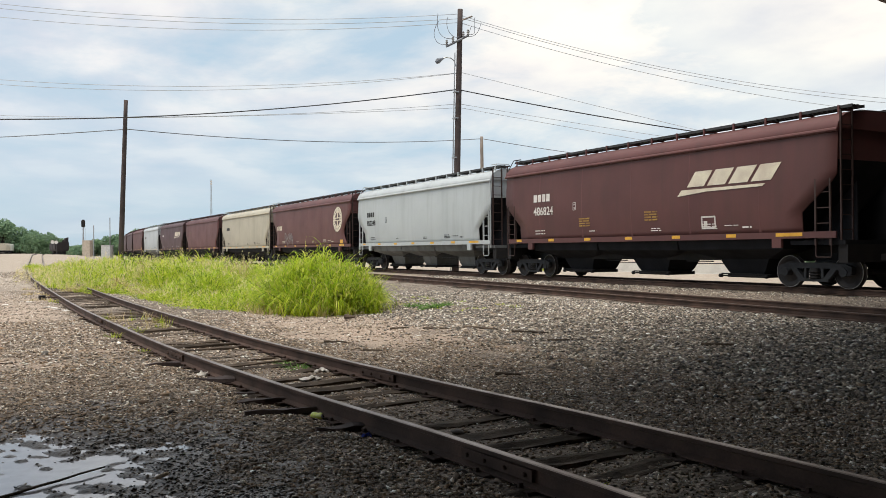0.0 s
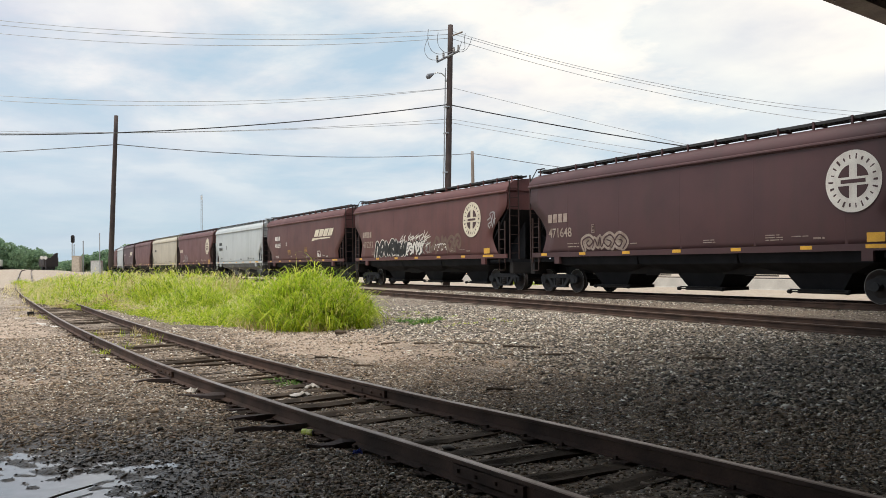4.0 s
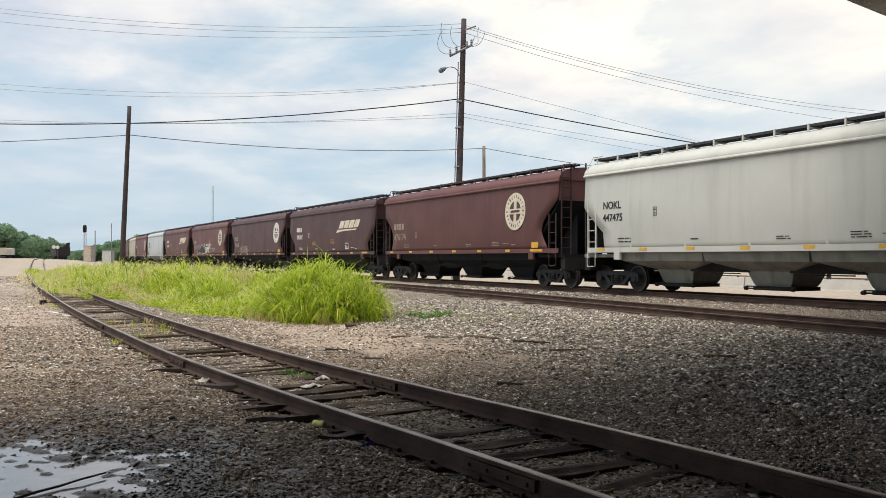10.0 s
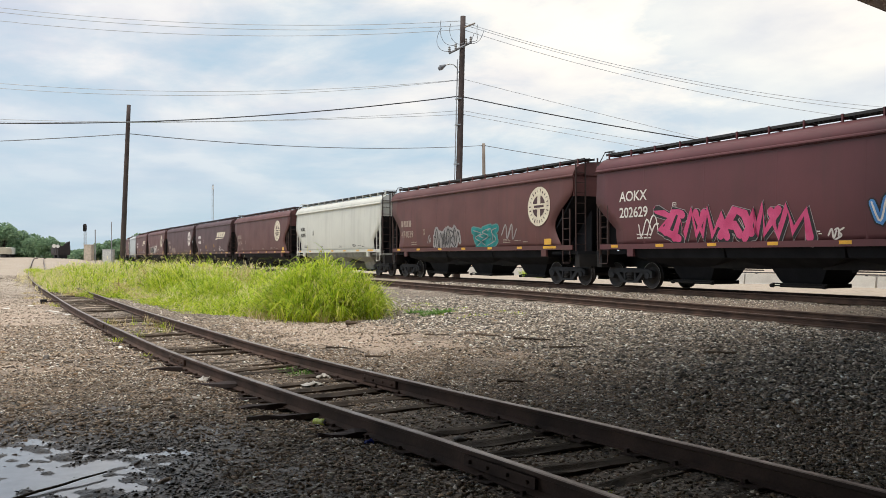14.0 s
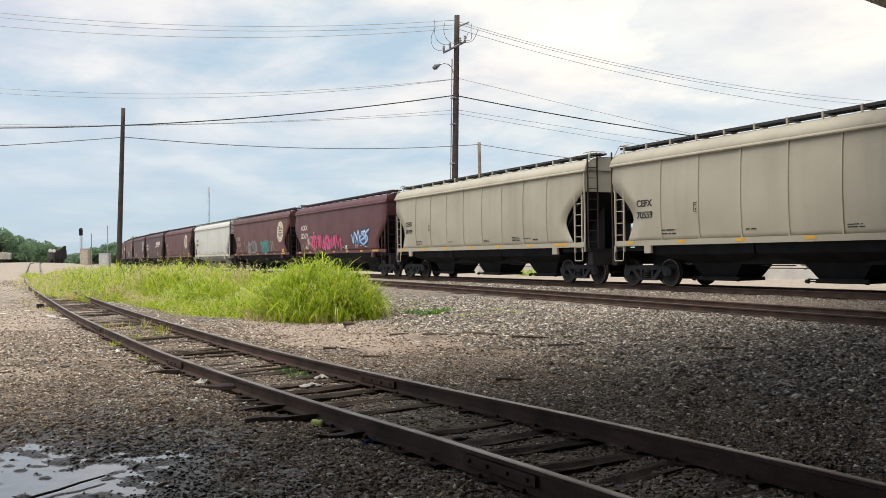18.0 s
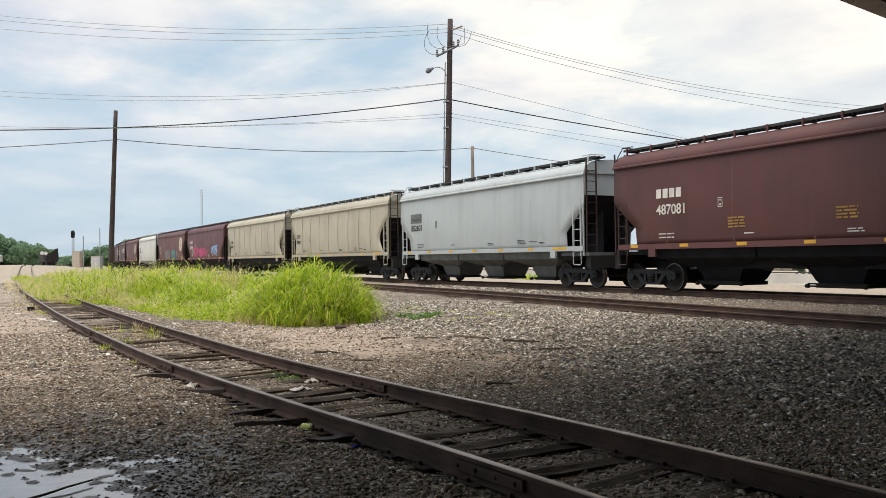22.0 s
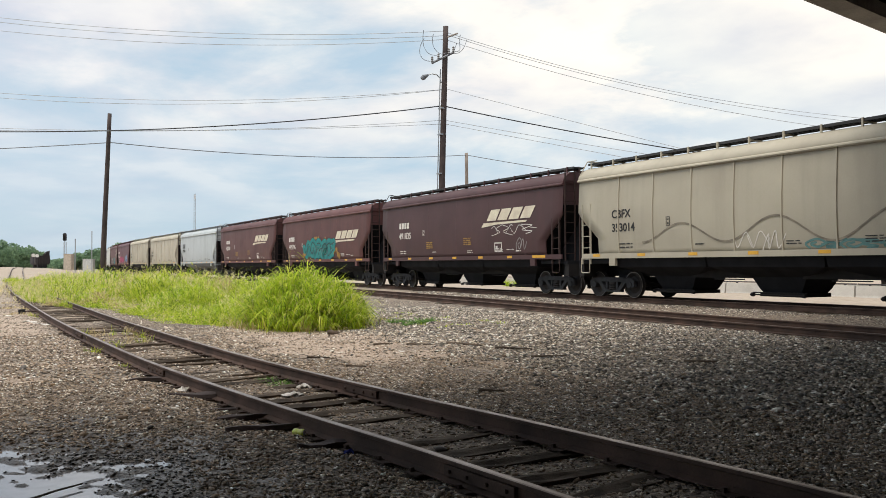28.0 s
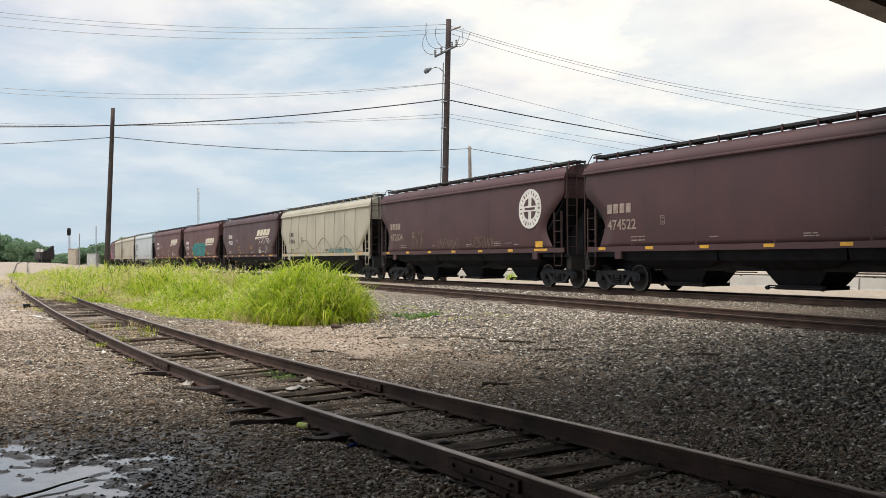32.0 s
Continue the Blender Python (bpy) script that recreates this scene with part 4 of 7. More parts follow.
FORMS = (  # strokes of sprayed shapes, in a unit box
    (((0.0, 0.1), (0.25, 0.9), (0.6, 0.95), (1.0, 0.15)), ((0.35, 0.05), (0.6, 0.5), (1.05, 0.6))),
    (((-0.1, 0.7), (0.3, 0.1), (0.65, 0.95), (1.2, 0.3)),),
    (((0.25, -0.05), (0.0, 0.6), (0.5, 1.05), (0.95, 0.6), (0.6, 0.15), (0.3, 0.5), (0.6, 0.7)),),
    (((0.0, 1.05), (0.7, 0.75), (0.2, 0.35), (1.1, -0.05)), ((0.5, 0.2), (0.75, 1.0), (1.15, 0.85))),
    (((0.0, 0.0), (0.2, 0.85), (0.4, 0.15), (0.62, 1.0), (0.8, 0.1), (1.1, 0.9)),),
    (((1.1, 0.95), (0.2, 0.8), (0.9, 0.45), (0.1, 0.2), (0.6, -0.05)), ((-0.15, 0.5), (0.3, 0.6))),
)


def curve_through(pts, k=5):
    """A rounded line through the given places."""
    P = [pts[0]] + list(pts) + [pts[-1]]
    out = []
    for i in range(1, len(P) - 2):
        for j in range(k):
            t = j / k
            out.append(tuple(0.5 * (2 * P[i][c] + (P[i + 1][c] - P[i - 1][c]) * t + (2 * P[i - 1][c] - 5 * P[i][c] + 4 * P[i + 1][c] - P[i + 2][c]) * t * t
                                    + (3 * P[i][c] - P[i - 1][c] - 3 * P[i + 1][c] + P[i + 2][c]) * t ** 3) for c in (0, 1)))
    return out + [tuple(pts[-1])]


def ribbon(b, pts, t, y, taper=0.15):
    v = []
    for i, p in enumerate(pts):
        a, c = pts[max(i - 1, 0)], pts[min(i + 1, len(pts) - 1)]
        dx, dz = c[0] - a[0], c[1] - a[1]
        L = math.hypot(dx, dz) or 1
        k = t * (1 - taper + taper * math.sin(math.pi * (i + 0.6) / len(pts)))
        v += [(p[0] - dz / L * k, y, p[1] + dx / L * k), (p[0] + dz / L * k, y, p[1] - dx / L * k)]
    b.add(v, [(2 * i, 2 * i + 1, 2 * i + 3, 2 * i + 2) for i in range(len(pts) - 1)])
    for q, o in ((pts[0], pts[1]), (pts[-1], pts[-2])):
        a0 = math.atan2(q[1] - o[1], q[0] - o[0])
        r = t * (1 - taper)
        b.add([(q[0], y, q[1])] + [(q[0] + r * math.cos(a0 - 1.57 + 0.785 * i), y, q[1] + r * math.sin(a0 - 1.57 + 0.785 * i)) for i in range(5)], [(0, i + 1, i + 2) for i in range(4)])


def piece(w, h, seed, n, layers, x, z, lean=0.12, square=False):
    """A sprayed piece of n bulging shapes, in layers of (half stroke, material): outer line first, then fill, then shine. No letters."""
    rnd = random.Random(seed)
    lines = []
    for i in range(n):
        cw = w / n
        k, flip = rnd.uniform(0.95, 1.25), rnd.random() < 0.5
        up = rnd.uniform(-0.05, 0.08) * h
        for st in FORMS[rnd.randrange(len(FORMS))]:
            pts = [(cw * i + cw * k * (1 - p[0] if flip else p[0]) + lean * h * p[1] + rnd.uniform(-0.09, 0.09) * cw, up + h * (p[1] + rnd.uniform(-0.07, 0.07))) for p in st]
            lines.append(pts if square else curve_through(pts))
    out = []
    for q, (t, material) in enumerate(layers):
        b = Build()
        d = 0.35 * t if q > 1 else 0.0
        for m, pts in enumerate(lines):
            ribbon(b, [(a - d, c + d) for a, c in pts], t, -0.0025 * q - 0.0003 * (m % 5))
        out.append((b.mesh("graffiti", material), x, z))
    return out


def flames(w, h, seed, material, x, z, n=26):
    """Loose curling strokes that fan out over a sprayed piece."""
    rnd = random.Random(seed)
    b = Build()
    for i in range(n):
        a, c = w * rnd.random(), h * rnd.uniform(0.0, 0.5)
        e = rnd.uniform(0.2, 0.5) * h
        ribbon(b, curve_through([(a, c), (a + rnd.uniform(-0.1, 0.15), c + e * 0.5), (a + rnd.uniform(0.05, 0.35), c + e * 0.8), (a + rnd.uniform(0.1, 0.5), c + e * rnd.uniform(0.9, 1.3))]), 0.03, -0.001, 0.9)
    return [(b.mesh("graffiti", material), x, z)]


def blots(w, h, seed, material, x, z, n, r):
    """Rounded dabs of spray paint strewn over the top and the ends of a piece."""
    rnd = random.Random(seed)
    b = Build()
    for i in range(n):
        u = rnd.random()
        cx, cz = w * u, h * (math.sin(math.pi * u) ** 0.5) * rnd.uniform(0.35, 1.08)
        k = r * rnd.uniform(0.4, 1.0)
        b.add([(cx + k * math.cos(a * 0.7) * (1.2 if a % 2 else 0.9), 0.0, cz + k * math.sin(a * 0.7)) for a in range(9)], [tuple(range(9))])
    return [(b.mesh("graffiti", material), x, z)]


def make_car(spec):
    hl = spec.get("hl", HALF)
    paint, style = spec["paint"], spec["style"]
    car = thing("hopper_car", spec["label"], "train car", group="cars of the grain train")

    def P(name, k, make, material, smooth=False, label=""):
        return part(name, cached((k, hl, style, material.name), lambda: make().mesh(name, material, smooth)), material, car, label)
    for sgn in (-1, 1):
        P("side_panel", ("side", sgn), lambda: side_sheet(hl, style, sgn), paint, True)
        sill_c = spec.get("sill", paint)
        P("side_sill", ("sill", sgn), lambda: Build().box(-hl + 0.25, hl - 0.02, sgn * 1.66 - 0.06 * (sgn > 0), sgn * 1.66 + 0.06 * (sgn < 0), S_Z - 0.12, S_Z + 0.06), sill_c)
        for sx in (-1, 1):
            P("ladder", ("ladder", sgn, sx), lambda: ladder_build(sx * (hl - 0.45), sgn, S_Z - 0.32, 3.4 if "rail" in spec else 3.0), spec.get("rail", M_LADDER))
            P("stirrup_step", ("stirrup", sgn, sx), lambda: stirrup(sx * (hl - 0.42), sgn), spec.get("rail", M_LADDER))
            P("jacking_pad", ("pad", sgn, sx), lambda: Build().box(sx * (hl - 1.95) - 0.16, sx * (hl - 1.95) + 0.16, sgn * 1.62 - 0.05, sgn * 1.62 + 0.05, S_Z - 0.38, S_Z - 0.12), sill_c)
            if "rail" in spec and sx > 0:
                P("end_post", ("post", sgn, sx), lambda: end_post(sx * (hl - 0.06), sgn, S_Z - 0.3, E_Z), spec["rail"])
            P("roof_bracket_rail", ("hoop", sgn, sx), lambda: hand_rail(sx * (hl - 0.02), sx), spec.get("rail", M_GRATE)) if sgn < 0 and (sx < 0 or "rail" in spec) else None
        P("roof_walkway", ("walk", sgn), lambda: grating(hl, sgn * 0.92), M_GRATE, False, "dark steel roof walkway")
        P("eave_rail", ("eave", sgn), lambda: eave_rail(hl, sgn), paint)
    P("roof", "roof", lambda: roof_build(hl), paint, True)
    for sx in (-1, 1):
        P("end_sheet", ("end", sx), lambda: end_wall(hl, sx), paint)
        P("roof_end", ("roofend", sx), lambda: roof_end(hl, sx), paint)
        # slope sheets take the dark bay colour in place of shade
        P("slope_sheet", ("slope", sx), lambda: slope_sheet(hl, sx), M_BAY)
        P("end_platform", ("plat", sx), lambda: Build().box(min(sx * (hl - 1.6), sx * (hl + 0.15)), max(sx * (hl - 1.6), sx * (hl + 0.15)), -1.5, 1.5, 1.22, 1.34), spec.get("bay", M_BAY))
        P("buffer_beam", ("beam", sx), lambda: Build().box(min(sx * (hl - 0.1), sx * (hl + 0.18)), max(sx * (hl - 0.1), sx * (hl + 0.18)), -1.45, 1.45, 0.74, 1.22), M_BLACK)
        c = P("coupler", "coupler", coupler, M_BLACK)
        c.matrix_basis = pose(sx * (hl + 0.15), 0, 0, 0, 0, 0 if sx > 0 else 180)
        make_truck(car, sx * (hl - 1.2))
        P("end_ladder", ("endladder", sx), lambda: end_ladder(hl, sx), M_LADDER)
    P("centre_sill", "csill", lambda: Build().box(-hl - 0.1, hl + 0.1, -0.2, 0.2, 0.75, 1.2), M_BLACK)
    n = int(2 * hl / 1.18)
    for i in range(n + 1):
        br = P("walkway_bracket", "bracket", lambda: bracket(-0.92, -1), spec.get("rail", paint))
        br.matrix_basis = pose(-hl + 0.25 + (2 * hl - 0.5) * i / n, 0, 0)
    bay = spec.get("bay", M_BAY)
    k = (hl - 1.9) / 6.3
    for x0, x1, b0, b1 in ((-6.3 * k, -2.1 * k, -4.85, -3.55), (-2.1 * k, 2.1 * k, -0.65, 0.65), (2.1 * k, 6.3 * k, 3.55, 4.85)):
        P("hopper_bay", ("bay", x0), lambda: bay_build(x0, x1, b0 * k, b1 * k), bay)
        P("discharge_gate", ("gate", x0), lambda: gate_build(b0 * k, b1 * k), M_BLACK)
    for x in (-2.1 * k, 2.1 * k):
        P("cross_ridge", ("ridge", round(x, 2)), lambda: ridge_build(x), M_BLACK)
    for i in range(7):
        x = -hl + 0.9 + i * (2 * hl - 1.9) / 6.2
        w = 0.9 if i == 6 else 0.38
        st = P("reflector", ("refl", w), lambda: Build().box(0, w, -0.003, 0.0, 0.0, 0.10), M_YELLOW, False, "yellow reflective stripe")
        st.matrix_basis = pose(x - (0.5 if i == 6 else 0), -1.663, S_Z - 0.06)
    if style == "curved" and paint not in (M_TAN,):
        st = P("reflector", "patch", lambda: Build().box(0, 0.5, -0.003, 0.0, 0.0, 0.24), M_YELLOW, False, "yellow reflective stripe")
        st.matrix_basis = pose(hl - 2.0, -side_y(1.75) - 0.008, 1.62)
    if not spec.get("ribs"):
        for i in range(5):
            x = -hl + 2.6 + i * (2 * hl - 5.2) / 4
            P("weld_seam", ("seam", round(x, 2)), lambda: seam_build(x), paint)
    for x in spec.get("ribs", ()):
        P("side_rib", ("rib", x), lambda: rib_build(x, -1), paint)
    # brake wheel and slack adjuster gear at the head end
    bw = P("brake_wheel", "brakewheel", lambda: Build().lathe([(0.26, -0.02), (0.28, 0.0), (0.26, 0.02), (0.22, 0.0)], "x", 16, (0, 0, 0)).box(-0.02, 0.02, -0.24, 0.24, -0.02, 0.02), M_BLACK)
    bw.matrix_basis = pose(-hl - 0.06, -0.7, 2.5)
    for me, x, z in spec["marks"](hl):
        ob = part(me.name.split(".")[0], me, me.materials[0], car)
        if ob.name.startswith(("stencil", "graffiti", "emblem_ink", "lettering")):
            tagged(ob, kind="stuff")
        z_mid = z + (max((q.co.z for q in me.vertices), default=0) + min((q.co.z for q in me.vertices), default=0)) / 2
        slope = math.degrees(math.atan2(side_y(z_mid + 0.2) - side_y(z_mid - 0.2), 0.4))
        ob.matrix_basis = Matrix.Translation((x, -side_y(z_mid) - 0.012, z_mid)) @ Matrix.Rotation(radians(slope), 4, "X") @ Matrix.Translation((0, 0, z - z_mid))
    return car


SMALL = [(1.0, 1.74, 0.5, 0.028), (1.0, 1.81, 0.45, 0.028), (3.4, 1.74, 0.6, 0.028), (3.4, 1.81, 0.6, 0.028), (3.4, 1.88, 0.5, 0.028), (-2.4, 1.8, 0.4, 0.035), (5.0, 1.74, 0.35, 0.05), (-6.0, 1.76, 0.7, 0.04), (-6.0, 1.88, 0.7, 0.04), (4.3, 1.82, 0.55, 0.025)]


def std_marks(num, ink, brand=True, code="", logo="", extra=(), at=2.05, size=0.42, low=0.0, badge=2.33, slant=(2.45, 2.86)):
    """The usual lettering of a car: mark, number, small print and its badge."""
    def make(hl):
        x = -hl + at
        out = []
        out.append((block_text(4, size * 0.66, size * 0.5, size * 0.16, ink) if brand else words(code, size, ink, 0.006), x, 2.72 + size * 0.95 - low))
        if num:
            out.append((words(num, size, ink, 0.006), x, 2.62 - low))
        out.append((bars(SMALL, ink, len(num)), 0.0, 0.0))
        if num:
            out.append((cached(("plate", ink.name), lambda: plate_frame(ink)), x + 2.7, 2.72 - low))
        if logo == "slant":
            out.append((cached("slant_logo", slant_logo), *slant))
        if logo in ("ring", "ring_white"):
            out.append((cached(logo, lambda: round_emblem(M_WHITE if logo == "ring_white" else M_CREAM)), hl - badge, 3.2))
            out.append((cached("emblem_ink", emblem_ink), hl - badge, 3.2))
        return out + list(extra)
    return make


def plate_frame(ink):
    """A small upright framed stencil with two bars in it."""
    b = Build()
    for x0, x1, z0, z1 in ((0, 0.02, 0, 0.3), (0.16, 0.18, 0, 0.3), (0.02, 0.16, 0, 0.02), (0.02, 0.16, 0.28, 0.3), (0.06, 0.12, 0.06, 0.11), (0.05, 0.13, 0.2, 0.23)):
        b.box(x0, x1, -0.003, 0, z0, z1)
    return b.mesh("stencil", ink)


def yellow_print(hl=HALF):
    return [(bars([(x, z + 0.09 * i, 0.65, 0.05) for i in range(4) for x, z in ((-3.0, 2.0), (0.7, 2.1))], M_OLDYELLOW, 4), 0.0, 0.0),
            (Build().box(3.35, 3.40, -0.003, 0, 1.75, 2.15).box(3.9, 3.95, -0.003, 0, 1.75, 2.15).box(3.4, 3.9, -0.003, 0, 1.75, 1.8).box(3.4, 3.9, -0.003, 0, 2.1, 2.15).box(3.45, 3.6, -0.003, 0, 1.85, 2.0).mesh("stencil", M_WHITE), 0.0, 0.0)]


def tag(w, h, seed, material, x, z, n=9, stroke=0.07):
    """A quick one-colour scrawl."""
    return piece(w, h, seed, n, [(stroke * 0.55, material)], x, z, 0.2)[0]


RIB8 = tuple(-HALF + 2.2 + i * 1.72 for i in range(8))
CURVED, ANGLED, SHORT = 8.58, 8.25, 7.95
B_ = "brown-red covered hopper car, "
D_ = "dark brown covered hopper car, "


def car_row(tail, paint, style, label, marks, **more):
    return (tail, dict(paint=paint, style=style, hl=more.pop("hl", CURVED if style == "curved" else ANGLED), label=label, marks=marks, **more))


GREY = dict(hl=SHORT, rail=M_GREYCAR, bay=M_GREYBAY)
FADED = std_marks("", M_FADE)
OLD = dict(at=1.38, size=0.50, low=0.45)
NEW = dict(at=2.18, size=0.46, low=0.08)
CARS = [  # run of the tail eave at the start, paint, end shape, label, lettering
    car_row(231.4, M_BROWN, "curved", B_ + "dusty with faded lettering", FADED),
    car_row(213.6, M_GREYCAR, "angled", "light grey covered hopper car with plain sides", std_marks("", M_INK), **GREY),
    car_row(195.4, M_BROWN, "angled", B_ + "dusty with faded lettering", FADED),
    car_row(177.4, M_BROWN2, "angled", D_ + "dusty with faded lettering", FADED),
    car_row(159.0, M_BROWN2, "angled", D_ + "dusty with faded lettering", FADED),
    car_row(140.6, M_BROWN, "curved", B_ + "dusty with faded lettering", FADED),
    car_row(122.8, M_GREYCAR, "angled", "light grey covered hopper car with plain sides", std_marks("", M_INK), **GREY),
    car_row(104.4, M_BROWN2, "angled", D_ + "with a slanted cream badge", std_marks("", M_WHITE, logo="slant")),
    car_row(86.2, M_BROWN, "angled", B_ + "plain dusty sides", FADED),
    car_row(68.0, M_TAN, "angled", "tan covered hopper car with plain dusty sides", std_marks("", M_INK), rail=M_TAN),
    car_row(49.9, M_BROWN, "curved", B_ + "round cream badge and silver graffiti", std_marks("", M_CREAM, logo="ring", extra=[tag(1.9, 0.8, 1, M_GREY, -5.4, 1.65, 5, 0.05)], **OLD)),
    car_row(32.8, M_GREYCAR, "angled", "light grey covered hopper car with dark lettering", std_marks("850248", M_INK, at=1.5), **GREY),
    car_row(14.99, M_BROWN, "angled", B_ + "slanted cream badge and white number", std_marks("486824", M_WHITE, logo="slant", **NEW, extra=yellow_print())),
    car_row(-3.85, M_BROWN, "curved", B_ + "round cream badge and long white graffiti", std_marks("475212", M_OLDINK, logo="ring", badge=3.0, extra=flames(3.2, 1.0, 31, M_WHITE, -2.1, 1.95, 40) + piece(3.9, 0.78, 2, 6, [(0.18, M_WHITE), (0.125, M_INK)], -5.5, 1.6, 0.1) + piece(2.0, 0.62, 8, 5, [(0.12, M_INK), (0.06, M_WHITE)], -1.5, 1.7) + [tag(1.1, 0.5, 21, M_GREY, 0.3, 1.75, 3, 0.05), tag(3.6, 0.75, 4, M_FADE, 0.9, 1.75, 5, 0.15), tag(1.5, 0.3, 27, M_WHITE, 1.7, 1.85, 5, 0.045), tag(0.55, 0.7, 5, M_GREY, 7.0, 2.75, 2, 0.06)], **OLD)),
    car_row(-22.69, M_BROWN2, "curved", D_ + "round white badge and pale graffiti", std_marks("471648", M_OLDINK, logo="ring_white", extra=piece(2.4, 0.42, 6, 4, [(0.13, M_OLDINK), (0.03, M_BROWN2)], -5.1, 1.68), **OLD)),
    car_row(-40.5, M_BROWN2, "angled", D_ + "slanted cream badge and white number", std_marks("498387", M_WHITE, logo="slant", slant=(1.95, 2.86), at=1.68, size=0.46, low=0.08, extra=yellow_print())),
    car_row(-59.11, M_BROWN, "curved", B_ + "round cream badge", std_marks("476174", M_OLDINK, logo="ring", badge=3.2, **OLD)),
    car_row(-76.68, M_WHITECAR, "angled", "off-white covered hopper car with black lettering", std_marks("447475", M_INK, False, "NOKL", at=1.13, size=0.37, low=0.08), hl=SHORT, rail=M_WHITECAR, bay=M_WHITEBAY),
    car_row(-95.35, M_BROWN, "curved", B_ + "round cream badge, silver and teal graffiti", std_marks("474839", M_OLDINK, logo="ring", extra=piece(2.6, 0.85, 7, 6, [(0.17, M_GREY), (0.035, M_STEELDARK)], -3.3, 1.58) + [tag(0.25, 0.4, 23, M_GREY, -4.0, 1.8, 1, 0.06)] + piece(1.9, 0.7, 9, 3, [(0.25, M_TEALGREY), (0.19, M_TEAL), (0.02, M_GREY)], 0.85, 1.7) + [tag(0.9, 0.75, 10, M_GREY, 3.4, 1.8, 2, 0.07)], **OLD)),
    car_row(-113.3, M_MAROON, "angled", "maroon covered hopper car with pink and blue graffiti", std_marks("202629", M_WHITE, False, "AOKX", at=1.35, size=0.5, low=0.1, extra=piece(5.9, 0.86, 11, 6, [(0.25, M_GREY), (0.22, M_INK), (0.15, M_PINK)], -5.0, 1.66, 0.1, True) + piece(2.6, 0.8, 13, 4, [(0.16, M_INK), (0.11, M_BLUE), (0.03, M_WHITE)], 3.0, 1.9) + [tag(0.9, 0.7, 24, M_WHITE, -5.9, 1.75, 2, 0.05), tag(0.4, 0.3, 28, M_WHITE, 1.7, 1.6, 2, 0.05)])),
    car_row(-131.72, M_TAN, "curved", "tan covered hopper car with upright seams", std_marks("70779", M_INK, False, "CEFX", at=1.4, size=0.32, low=0.28), ribs=RIB8, rail=M_TAN),
    car_row(-150.4, M_TAN, "curved", "tan covered hopper car with upright seams", std_marks("70559", M_INK, False, "CEFX", at=1.4, size=0.32, low=0.28), ribs=RIB8, rail=M_TAN),
    car_row(-167.91, M_GREYCAR, "angled", "light grey covered hopper car with dark lettering", std_marks("852601", M_INK, False, "NOKL", at=1.32, size=0.42, extra=[(Build().box(-0.08, 1.18, -0.003, 0.0, -0.06, 0.42).mesh("stencil", M_GREYBAY), -6.63, 3.07)]), **GREY),
    car_row(-186.15, M_BROWN, "angled", B_ + "slanted cream badge and white number", std_marks("487081", M_WHITE, logo="slant", **NEW, extra=yellow_print())),
    car_row(-203.7, M_BROWN, "angled", B_ + "slanted cream badge and teal graffiti", std_marks("495996", M_WHITE, logo="slant", at=1.5, size=0.46, low=0.3, slant=(2.25, 2.58), extra=blots(6.8, 1.36, 15, M_OLDYELLOW, -3.6, 1.66, 70, 0.17) + piece(5.4, 0.8, 14, 5, [(0.36, M_INK), (0.33, M_TEAL), (0.03, M_INK)], -3.1, 1.78, 0.1) + piece(4.8, 0.7, 19, 5, [(0.23, M_INK), (0.205, M_TEAL), (0.014, M_TEALGREY)], -2.8, 1.8) + blots(5.0, 0.7, 16, M_OLDYELLOW, -2.9, 1.7, 9, 0.12)), hl=7.9),
    car_row(-221.9, M_BROWN2, "angled", D_ + "slanted cream badge and white scrawl", std_marks("491835", M_WHITE, logo="slant", **NEW, extra=yellow_print() + [tag(3.0, 0.4, 16, M_WHITE, 3.2, 2.45, 4, 0.025), tag(0.7, 0.55, 17, M_GREY, 5.0, 1.7, 2, 0.04)])),
    car_row(-239.4, M_TAN, "angled", "tan covered hopper car with seams and a wavy line", std_marks("353014", M_INK, False, "CBFX", at=1.9, size=0.40, low=0.28, extra=[(wave_line(), 0.0, 0.0), tag(3.8, 0.22, 33, M_TEALGREY, 1.6, 1.6, 7, 0.06), tag(1.6, 0.6, 25, M_WHITE, -0.9, 1.55, 3, 0.03)]), ribs=RIB8, rail=M_TAN),
    car_row(-258.05, M_BROWN2, "curved", D_ + "round white badge and faded graffiti", std_marks("472604", M_OLDINK, logo="ring_white", extra=[tag(1.2, 0.85, 18, M_FADE, -4.6, 1.75, 3, 0.05), tag(2.2, 0.5, 19, M_FADE, -1.9, 1.62, 4, 0.05), tag(2.0, 0.5, 20, M_FADE, 1.4, 1.62, 4, 0.05)], **OLD)),
    car_row(-276.4, M_BROWN2, "curved", D_ + "round cream badge", std_marks("474522", M_OLDINK, logo="ring", **OLD)),
    car_row(-294.9, M_BROWN2, "angled", D_ + "dusty with faded lettering", FADED),
]
SPEED = (8.69, 8.57, 8.78, 8.83, 8.83, 8.94, 9.13, 9.24, 8.88)   # metres a second, every four seconds


def run_at(t):
    """How far the train has gone at t seconds."""
    g = np.linspace(0, 32, 641)
    v = np.interp(g, np.arange(0, 33, 4.0), SPEED)
    c = np.concatenate([[0], np.cumsum((v[1:] + v[:-1]) / 2 * 0.05)])
    return float(np.interp(t, g, c))


TRAIN = []
for tail, spec in CARS:
    TRAIN.append((make_car(spec), tail + spec.get("hl", HALF)))


